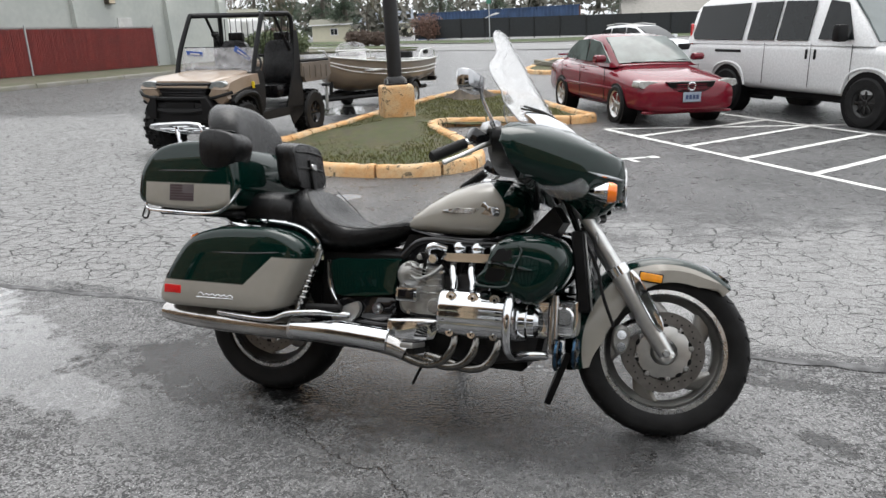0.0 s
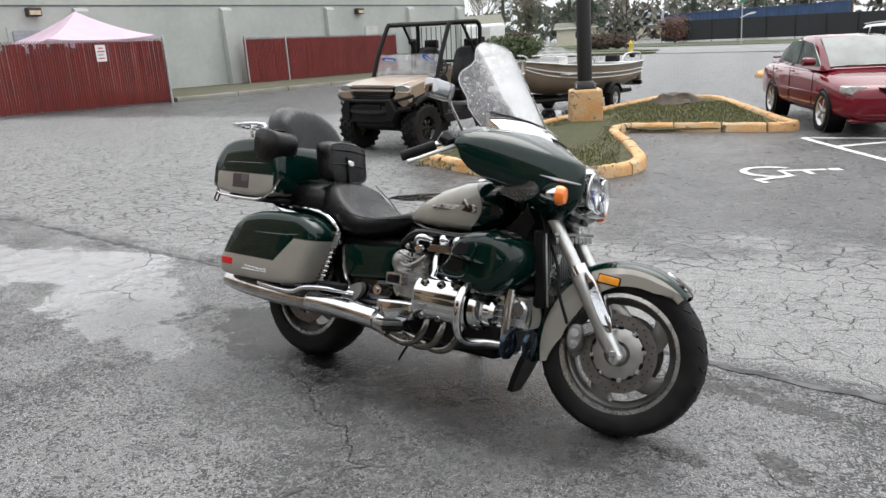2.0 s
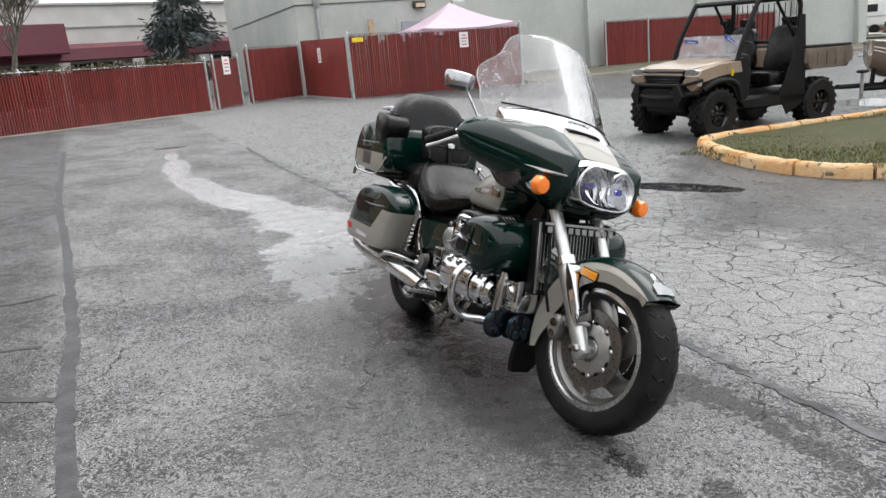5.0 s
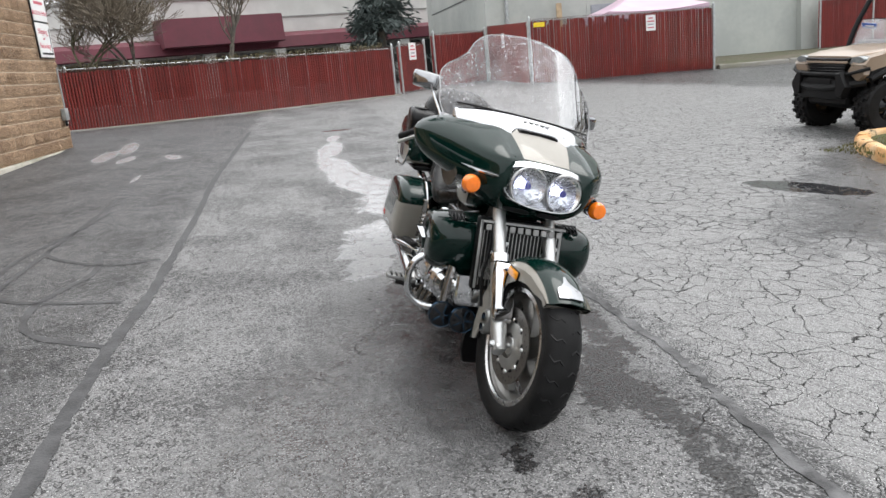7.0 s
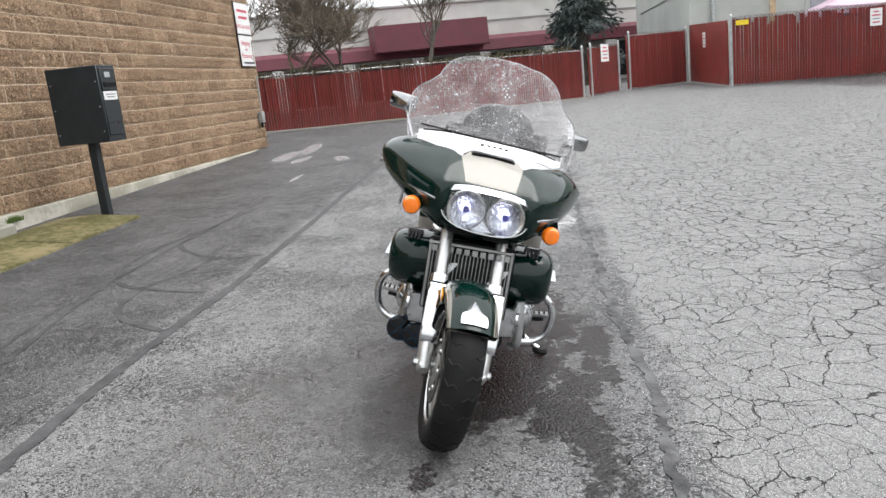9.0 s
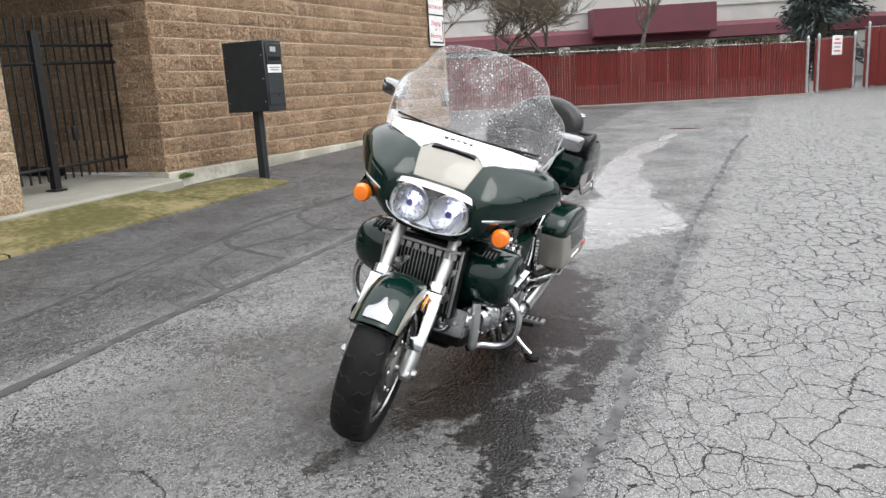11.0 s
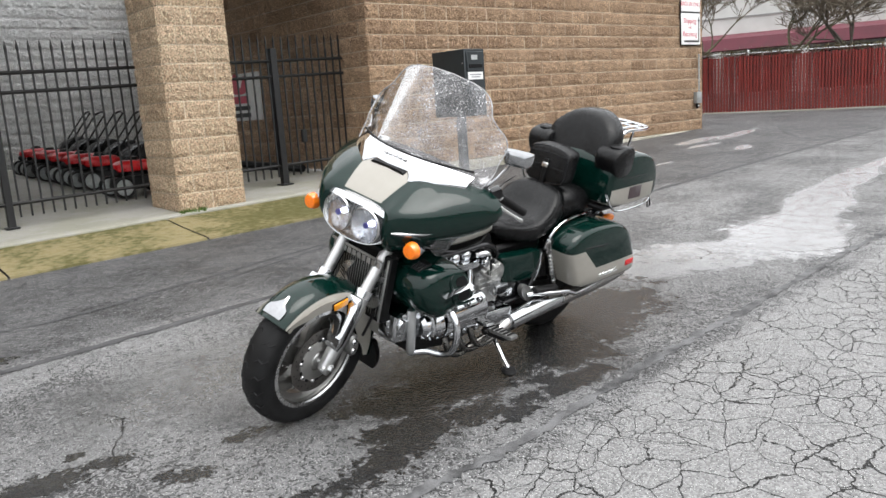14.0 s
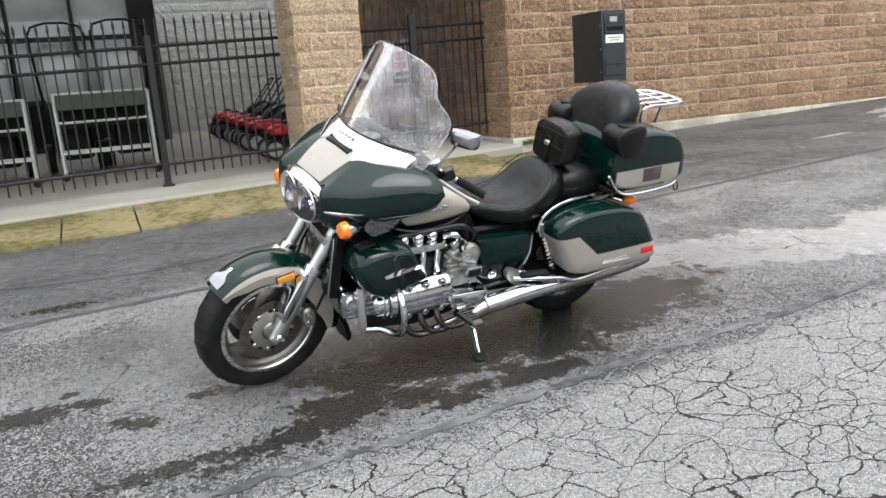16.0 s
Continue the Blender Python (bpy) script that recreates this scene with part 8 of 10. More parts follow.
def boat_and_trailer():
    m = place(-1.36, 16.95, 251)
    T = thing("boat_trailer", m, "black boat trailer with two wheels behind the utility vehicle", "trailer")
    for y in (0.78, -0.78):
        road_wheel(T, -0.35, y, 0.26, 0.16, 0.14, GREY_STEEL, 6)
        part("mudguard", tube([(-0.68, y, 0.38), (-0.54, y, 0.53), (-0.35, y, 0.57), (-0.16, y, 0.53), (-0.02, y, 0.38)], 0.09, 8, flat=0.25), CHAR, T)
        part("frame_rail", tube([(-1.75, y * 0.75, 0.33), (0.6, y * 0.72, 0.33), (2.2, 0.0, 0.34)], 0.045, 6, smooth=False), CHAR, T)
        part("bunk", tube([(-1.6, y * 0.45, 0.36), (1.2, y * 0.40, 0.38)], 0.05, 4, smooth=False), CHAR, T)
        lp = part("tail_lamp_bracket", box(0.10, 0.20, 0.09, (-1.78, y * 0.95, 0.50), 0.01, 1), CHAR, T)
        part("tail_lamp", box(0.03, 0.12, 0.07, (-1.84, y * 0.95, 0.50), 0.008, 1), REDLENS, lp)
    part("axle", tube([(-0.35, -0.78, 0.30), (-0.35, 0.78, 0.30)], 0.035, 8, smooth=False), CHAR, T)
    part("tongue", tube([(0.6, 0, 0.33), (2.85, 0, 0.42)], 0.045, 6, smooth=False), CHAR, T)
    part("cross_member", tube([(-1.70, -0.6, 0.33), (-1.70, 0.6, 0.33)], 0.04, 6, smooth=False), CHAR, T)
    part("winch_post", tube([(2.0, 0, 0.36), (1.95, 0, 0.85)], 0.04, 6, smooth=False), CHAR, T)
    part("jack", tube([(2.35, 0.08, 0.18), (2.35, 0.08, 0.62)], 0.03, 8, smooth=False), GREY_STEEL, T)
    part("jack_handle", box(0.20, 0.12, 0.05, (2.35, 0.08, 0.64), 0.02, 1), CHAR, T)
    B = thing("boat", m @ pose(0, 0, 0.31) @ Matrix.Diagonal((1, 1, 0.86, 1)), "open aluminium boat with tan hull and white stripes, on its trailer", "boat")
    st = [(-1.95, 0.80, 0.10, 0.78), (-1.2, 0.84, 0.06, 0.76), (-0.3, 0.85, 0.06, 0.76), (0.6, 0.80, 0.08, 0.79), (1.3, 0.62, 0.14, 0.84), (1.8, 0.36, 0.24, 0.90), (2.1, 0.06, 0.44, 0.95)]
    rings = []
    for x, hw, k, sh in st:
        half = [(0.0, k), (hw * 0.45, k + 0.06), (hw * 0.80, k + 0.20), (hw * 0.93, k + 0.34 * (sh - k) / 0.7), (hw, sh), (hw - 0.05, sh)]
        inn = [(hw * 0.82, k + 0.26), (0.0, k + 0.20)]
        h = half + inn
        ring = [(x, y, z) for y, z in h] + [(x, -y, z) for y, z in reversed(h[1:-1])]
        rings.append(ring)
    hull = part("hull", loft(rings), HULL, B, "tan painted hull", sharp=30)
    for f, w in ((0.42, 0.012), (0.62, 0.012), (0.98, 0.022)):
        for s in (1, -1):
            pts = []
            for x, hw, k, sh in st:
                z = k + 0.20 + (sh - k - 0.20) * f
                y = float(np.interp(z, [k + 0.20, k + 0.34 * (sh - k) / 0.7, sh], [hw * 0.80, hw * 0.93, hw])) if sh > k + 0.36 else hw
                pts.append((x, s * (y + 0.006), z))
            part("rub_strake" if f > 0.9 else "stripe", tube(pts, w, 6, 3), ALU2 if f > 0.9 else WHITE, hull)
    part("transom", box(0.06, 1.5, 0.62, (-1.96, 0, 0.44), 0.02, 1), ALU2, B)
    part("deck", box(1.0, 1.35, 0.04, (1.0, 0, 0.62), 0.01, 1), ALU2, B)
    part("floor", box(2.4, 1.4, 0.03, (-0.6, 0, 0.34), 0.0), ALU2, B)
    for x in (-1.3, -0.2):
        part("bench", box(0.35, 1.45, 0.30, (x, 0, 0.55), 0.03, 2), WHITE, B)
    part("console", box(0.4, 0.5, 0.5, (0.2, -0.35, 0.75), 0.06, 2), WHITE, B)
    part("console_screen", pillow([(-0.32, 0.0), (-0.28, 0.28), (0.0, 0.34), (0.28, 0.28), (0.32, 0.0)], [(0.34, 1.0), (0.36, 1.0)], "x").copy() if False else moved(pillow([(-0.32, 0.0), (-0.28, 0.26), (0.0, 0.32), (0.28, 0.26), (0.32, 0.0)], [(0.0, 1.0), (0.012, 1.0)], "x"), pose(0.40, -0.30, 0.92, 0, -20, 0)), SHIELD, B)
    for s in (1, -1):
        part("side_rail", tube([(-1.8, s * 0.80, 0.78), (-1.7, s * 0.80, 0.98), (-0.9, s * 0.82, 0.98), (-0.7, s * 0.82, 0.78)], 0.018, 8, 3), ALU2, B)
        part("bow_rail", tube([(0.5, s * 0.76, 0.80), (0.7, s * 0.74, 1.0), (1.5, s * 0.46, 1.06), (1.95, s * 0.12, 1.06)], 0.018, 8, 3), ALU2, B)
    part("motor_mount", box(0.2, 0.3, 0.35, (-2.05, 0, 0.75), 0.03, 1), CHAR, B)
    part("wheel_roller", lathe([(0.0, -0.04), (0.07, -0.04), (0.07, 0.04), (0.0, 0.04)], (-1.9, 0.55, 0.92), "y", 14), CHAR, B)


boat_and_trailer()


def lamp_post():
    x, y = -0.70, 14.0
    z = zg(x, y) + 0.0
    T = thing("street_lamp", Matrix.Translation((x, y, z)) @ pose(0, 0, 0, 0, 0, 12), "black lamp post on a chipped orange-yellow concrete block", "lamp post")
    rnd = random.Random(2)
    bm = box(0.58, 0.58, 0.66, (0, 0, 0.33), 0.07, 3)
    bmesh.ops.subdivide_edges(bm, edges=bm.edges[:], cuts=2)
    for v in bm.verts:
        v.co += Vector((noise.noise(v.co * 5), noise.noise(v.co * 5 + Vector((9, 0, 0))), 0)) * 0.012
    part("footing_block", bm, YELLOW, T, "chipped yellow concrete footing")
    part("base_plate", box(0.38, 0.38, 0.03, (0, 0, 0.675), 0.005, 1), IRON, T)
    part("base_cover", lathe([(0.20, 0.69), (0.19, 0.75), (0.14, 0.80)], (0, 0, 0), "z", 20), IRON, T)
    for a in (45, 135, 225, 315):
        part("anchor_bolt", tube([(0.23 * math.cos(radians(a)), 0.23 * math.sin(radians(a)), 0.66), (0.23 * math.cos(radians(a)), 0.23 * math.sin(radians(a)), 0.76)], 0.014, 6, smooth=False), GREY_STEEL, T)
    part("pole", tube([(0, 0, 0.69), (0, 0, 7.5)], [0.13, 0.115], 20, smooth=False), IRON, T, "black round pole")
    part("lamp_arm", tube([(0, 0, 7.4), (0.5, 0, 7.5), (1.0, 0, 7.5)], 0.05, 8), IRON, T)
    part("lamp_head", box(0.6, 0.35, 0.14, (1.2, 0, 7.48), 0.03, 1), IRON, T)


lamp_post()


def stump_and_rubble():
    x, y = 0.75, 17.6
    st = thing("tree_stump", Matrix.Translation((x, y, zg(x, y) + 0.12)), "low rotten tree stump on the island turf", "stump")
    bm = bmesh.new()
    rings = []
    for k, (r, z) in enumerate(((0.55, -0.03), (0.38, 0.05), (0.30, 0.14), (0.28, 0.16), (0.15, 0.13))):
        rings.append([(r * (1 + 0.25 * math.sin(3 * a + k) + 0.1 * math.sin(7 * a)) * math.cos(a), r * (1 + 0.2 * math.sin(2 * a)) * math.sin(a), z + 0.02 * math.sin(5 * a)) for a in np.linspace(0, 2 * math.pi, 20, endpoint=False)])
    part("wood", loft(rings), plain("rotten_wood", (0.07, 0.055, 0.04), 0.9, 0, 0.4, 10, 0.6, 60), st)
    # the farther broken island
    pts = [(3.3, 28.3), (4.3, 27.2), (5.2, 28.4), (6.4, 32.5), (6.6, 37), (5.6, 37.4), (4.2, 32.4)]
    kerb_run(pts, 0.2, 0.14, YELLOW, "far_island_kerb", "broken yellow kerb of a second island", 0.9, 17, True)
    o = outline(pts, 4)
    bm = poly(o, -0.3, 0.0)
    for v in bm.verts:
        v.co.z += zg(v.co.x, v.co.y) + 0.10
    tagged(link("far_island_turf", bm, MOSS_TURF), "turf of the second island", "turf", kind="structure")
    rnd = random.Random(6)
    for k in range(7):
        a = rnd.uniform(0, 180)
        cx, cy = rnd.uniform(4.0, 5.6), rnd.uniform(28.6, 32)
        lg = thing("broken_kerb_piece", Matrix.Translation((cx, cy, zg(cx, cy) + 0.1)) @ pose(0, 0, 0, rnd.uniform(-10, 10), rnd.uniform(-8, 12), a), "broken length of kerb lying on the island", "kerb piece", "broken kerb pieces")
        part("concrete", box(rnd.uniform(0.8, 1.8), 0.2, 0.18, (0, 0, 0.08), 0.03, 1), KERB, lg)


stump_and_rubble()


def car_body(T, st, paint, n=28, p=3.2):
    """Lofts a body from (x, half width, low, high) stations."""
    return part("body", loft([[(x, a, (z0 + z1) / 2 + b) for a, b in oval(n, hw, (z1 - z0) / 2, p)] for x, hw, z0, z1 in st]), paint, T, sharp=45)


def wheel_arch(T, x, y, r, mat=BLACK):
    s = 1 if y > 0 else -1
    return part("wheel_well", lathe([(r * 0.80, s * 0.004), (r, s * 0.010), (r, -s * 0.25), (0.0, -s * 0.25), (0.0, -s * 0.20), (r * 0.80, -s * 0.20)], (x, y, r * 0.86), "y", 28, closed=True), mat, T)


def bars_plate(T, x, z, w=0.31, h=0.155, ry=0):
    pl = part("number_plate", box(0.012, w, h, (x, 0, z), 0.004, 1, 0, ry), plain("plate_white", (0.26, 0.30, 0.36), 0.4, 0, 0.05, 10, 0, 60), T, "white plate")
    for k in range(4):
        part("plate_bar", box(0.004, 0.045, 0.07, (x + 0.008, -0.09 + 0.06 * k, z), 0.0), plain("plate_ink", (0.03, 0.05, 0.12), 0.5, 0, 0.05, 10, 0, 60), pl)


CARLAMP = plain("car_lamp_lens", (0.42, 0.42, 0.40), 0.12, 0.3, 0.25, 30, 0.1, 80, coat=0.5)


def red_car():
    paint = gloss("dark_red_car_paint", (0.135, 0.007, 0.016), 0.05, drops=False).m
    T = thing("red_car", place(3.66, 14.78, 280.5), "dark red four-door sedan, wet, parked in a bay", "car")
    st = [(2.30, 0.60, 0.28, 0.62), (2.24, 0.76, 0.22, 0.70), (2.05, 0.85, 0.20, 0.76), (1.60, 0.885, 0.19, 0.84), (1.0, 0.89, 0.19, 0.92), (0.2, 0.89, 0.19, 0.95), (-0.8, 0.89, 0.19, 0.96), (-1.6, 0.885, 0.20, 0.98), (-2.1, 0.85, 0.24, 0.97), (-2.32, 0.74, 0.32, 0.90), (-2.38, 0.60, 0.38, 0.80)]
    body = car_body(T, st, paint, 32, 4.2)
    cab = [(1.02, 0.70, 0.90, 0.93), (0.40, 0.67, 0.90, 1.28), (0.05, 0.64, 0.90, 1.40), (-0.5, 0.63, 0.90, 1.435), (-1.0, 0.62, 0.90, 1.39), (-1.45, 0.60, 0.92, 1.20), (-1.85, 0.60, 0.95, 0.99)]
    part("cabin", loft([[(x, -hw - 0.10 * (1 - 0), z0)] + [(x, -hw, z0 + (z1 - z0) * 0.8), (x, -hw * 0.88, z1), (x, 0, z1 + 0.015), (x, hw * 0.88, z1), (x, hw, z0 + (z1 - z0) * 0.8), (x, hw + 0.10, z0)] for x, hw, z0, z1 in cab]), paint, T, sharp=60)
    glassm = plain("car_window", (0.060, 0.078, 0.073), 0.05, 0.0, 0.4, 2.5, 0, 60, spec=0.25)
    part("windscreen", loft([[(x, -w, z), (x + 0.01, 0, z + 0.02), (x, w, z), (x - 0.03, w, z - 0.02), (x - 0.03, -w, z - 0.02)] for x, w, z in ((0.98, 0.68, 0.965), (0.60, 0.63, 1.185), (0.16, 0.58, 1.395))]), glassm, T)
    for s in (1, -1):
        for pts in (((0.82, 0.97), (0.20, 1.31), (-0.28, 1.365), (-0.30, 0.97)), ((-0.36, 0.97), (-0.35, 1.365), (-0.90, 1.335), (-1.25, 1.18), (-1.42, 1.0))):
            bm = pillow(pts, [(0.0, 1.0), (0.02, 1.0)], sharp=True)
            for v in bm.verts:
                v.co.y = s * (0.745 - 0.20 * (v.co.z - 0.97) + v.co.y + 0.008)
            part("side_window", bm, glassm, T)
        for x in (0.86, -0.32, -1.30):
            part("door_gap", tube([(x, s * 0.893, 0.35), (x - 0.01, s * 0.888, 0.92)], 0.005, 4, smooth=False), BLACK, T)
        for x in (-0.20, -1.15):
            part("door_handle", box(0.18, 0.03, 0.03, (x, s * 0.885, 0.86), 0.01, 1), paint, T)
        part("side_moulding", box(2.6, 0.02, 0.045, (0.0, s * 0.897, 0.56), 0.008, 1), paint, T)
        part("door_mirror", pillow([(0.62, 0.98), (0.64, 1.09), (0.78, 1.10), (0.82, 1.03), (0.76, 0.98)], [(s * 0.84, 0.8), (s * 0.88, 1.0), (s * 1.0, 1.0), (s * 1.03, 0.7)]), paint, T)
        hl = part("headlamp", pillow([(s * 0.44, 0.60), (s * 0.46, 0.70), (s * 0.80, 0.735), (s * 0.86, 0.70), (s * 0.82, 0.62)], [(1.95, 1.0), (2.15, 1.0), (2.185, 0.9)], "x"), CARLAMP, T, "clear headlamp")
        for x in (1.38, -1.30):
            wheel_arch(T, x, s * 0.885, 0.355)
            road_wheel(T, x, s * 0.81, 0.315, 0.20, 0.225, ALU, 5)
        part("fog_recess", box(0.06, 0.22, 0.09, (2.22, s * 0.60, 0.40), 0.03, 1), BLACK, T)
    gr = part("grille", pillow([(-0.42, 0.715), (0.42, 0.715), (0.35, 0.59), (0.20, 0.545), (-0.20, 0.545), (-0.35, 0.59)], [(2.20, 1.0), (2.285, 1.0), (2.30, 0.93)], "x", sharp=True), BLACK, T, "dark grille")
    for z in (0.60, 0.635, 0.67):
        part("grille_bar", box(0.02, 0.52, 0.012, (2.303, 0, z), 0.004, 1), paint, gr)
    part("badge", lathe([(0.045, 0.0), (0.06, 0.006), (0.075, 0.0), (0.06, -0.004)], (2.305, 0, 0.64), "x", 20, closed=True), CHROME, T)
    part("lower_intake", box(0.05, 1.15, 0.13, (2.262, 0, 0.385), 0.04, 2), BLACK, T)
    part("front_lip", box(0.12, 1.55, 0.05, (2.17, 0, 0.235), 0.02, 1), paint, T)
    bars_plate(T, 2.325, 0.475)
    part("wiper", tube([(0.98, -0.45, 0.975), (0.93, 0.1, 1.0)], 0.008, 5, smooth=False), BLACK, T)
    part("wiper", tube([(0.98, 0.1, 0.975), (0.93, 0.6, 1.0)], 0.008, 5, smooth=False), BLACK, T)
    part("rear_spoiler", box(0.20, 1.3, 0.03, (-2.2, 0, 1.03), 0.01, 1), paint, T)


red_car()


def white_van():
    paint = gloss("white_van_paint", (0.58, 0.585, 0.59), 0.08, drops=False).m
    T = thing("white_van", place(6.95, 13.85, 287.0), "white passenger van with dark windows, parked", "van")
    st = [(2.78, 0.82, 0.50, 0.98), (2.70, 0.93, 0.44, 1.10), (2.35, 0.98, 0.42, 1.20), (1.75, 1.0, 0.42, 1.26), (0.9, 1.0, 0.42, 1.30), (-1.0, 1.0, 0.42, 1.30), (-2.6, 1.0, 0.44, 1.30), (-2.86, 0.94, 0.48, 1.26)]
    car_body(T, st, paint, 32, 7)
    cab = [(1.78, 0.84, 1.22, 1.27), (1.45, 0.83, 1.22, 1.62), (1.05, 0.80, 1.22, 1.98), (0.80, 0.79, 1.22, 2.07), (-1.0, 0.79, 1.22, 2.11), (-2.5, 0.79, 1.22, 2.09), (-2.78, 0.77, 1.22, 2.0), (-2.86, 0.75, 1.22, 1.9)]
    part("cabin", loft([[(x, -1.0 + 0.02, z0)] + [(x, -hw - 0.12 * (1 - (z1 - z0) / 0.9), z0 + (z1 - z0) * 0.86), (x, -hw * 0.85, z1), (x, 0, z1 + 0.02), (x, hw * 0.85, z1), (x, hw + 0.12 * (1 - (z1 - z0) / 0.9), z0 + (z1 - z0) * 0.86), (x, 0.98, z0)] for x, hw, z0, z1 in cab]), paint, T, sharp=60)
    for s in (1, -1):
        def pane(pts, nm="side_window", mat=DARKGLASS, o=0.012):
            bm = pillow(pts, [(0.0, 1.0), (0.015, 1.0)], sharp=True)
            for v in bm.verts:
                v.co.y = s * (0.972 - 0.235 * (v.co.z - 1.25) + v.co.y + o)
            return part(nm, bm, mat, T)
        pane([(1.40, 1.32), (1.10, 1.88), (0.72, 1.93), (0.68, 1.32)])
        pane([(0.45, 1.30), (0.43, 1.93), (-0.28, 1.95), (-0.28, 1.30)])
        pane([(-0.36, 1.30), (-0.36, 1.95), (-1.05, 1.95), (-1.05, 1.30)])
        pane([(-1.20, 1.30), (-1.20, 1.95), (-2.62, 1.93), (-2.70, 1.38), (-2.62, 1.30)])
        for x in (1.42, 0.56, -0.55):
            part("door_gap", tube([(x, s * 1.003, 0.55), (x, s * 1.0, 1.25)], 0.006, 4, smooth=False), BLACK, T)
        for x in (0.47, 0.66):
            part("door_handle", box(0.05, 0.03, 0.16, (x, s * 1.0, 1.08), 0.012, 1), BLACK, T)
        part("side_track", box(0.75, 0.02, 0.05, (-1.55, s * 1.0, 1.10), 0.01, 1), BLACK, T)
        part("fuel_cap", lathe([(0, 0.006), (0.03, 0.006), (0.04, 0)], (-2.35, s * 1.0, 0.95), "y", 12), BLACK, T)
        part("door_mirror", box(0.14, 0.20, 0.26, (1.28, s * 1.13, 1.42), 0.04, 2), BLACK, T)
        part("mirror_arm", tube([(1.30, s * 0.98, 1.33), (1.30, s * 1.08, 1.36)], 0.02, 6, smooth=False), BLACK, T)
        for x in (1.78, -1.52):
            wheel_arch(T, x, s * 0.995, 0.46)
            road_wheel(T, x, s * 0.90, 0.385, 0.25, 0.215, plain("bead_ring_alloy", (0.03, 0.03, 0.03), 0.35, 0.6, 0.1, 20, 0, 60), 8)
            part("arch_lip", tube([(x - 0.50, s * 1.0, 0.50), (x - 0.36, s * 1.005, 0.80), (x, s * 1.007, 0.90), (x + 0.36, s * 1.005, 0.80), (x + 0.50, s * 1.0, 0.50)], 0.025, 6), paint, T)
        part("tail_lamp", box(0.06, 0.06, 0.40, (-2.84, s * 0.90, 1.40), 0.015, 1), REDLENS, T)
        part("headlamp", box(0.08, 0.22, 0.18, (2.74, s * 0.72, 0.92), 0.02, 1), LAMPW, T)
    part("windscreen", loft([[(x, -w, z), (x + 0.02, 0, z + 0.01), (x, w, z), (x - 0.03, w, z - 0.02), (x - 0.03, -w, z - 0.02)] for x, w, z in ((1.80, 0.86, 1.30), (1.46, 0.80, 1.65), (1.10, 0.74, 1.98))]), plain("van_windscreen", (0.10, 0.12, 0.12), 0.05, 0, 0.2, 1, 0, 60, coat=0.4), T)
    part("bumper", box(0.16, 1.95, 0.26, (2.78, 0, 0.55), 0.05, 2), BLACK, T)
    part("bumper_bar", box(0.06, 1.9, 0.12, (2.86, 0, 0.55), 0.03, 1), CHROME, T)
    part("grille", box(0.06, 1.1, 0.22, (2.78, 0, 0.90), 0.02, 1), BLACK, T)
    part("underbody", box(4.8, 1.6, 0.16, (0, 0, 0.40), 0.03, 1), BLACK, T)
    part("exhaust", tube([(-0.6, -0.7, 0.30), (-1.2, -0.75, 0.30), (-2.0, -0.75, 0.33)], 0.06, 8), CHAR, T)


white_van()


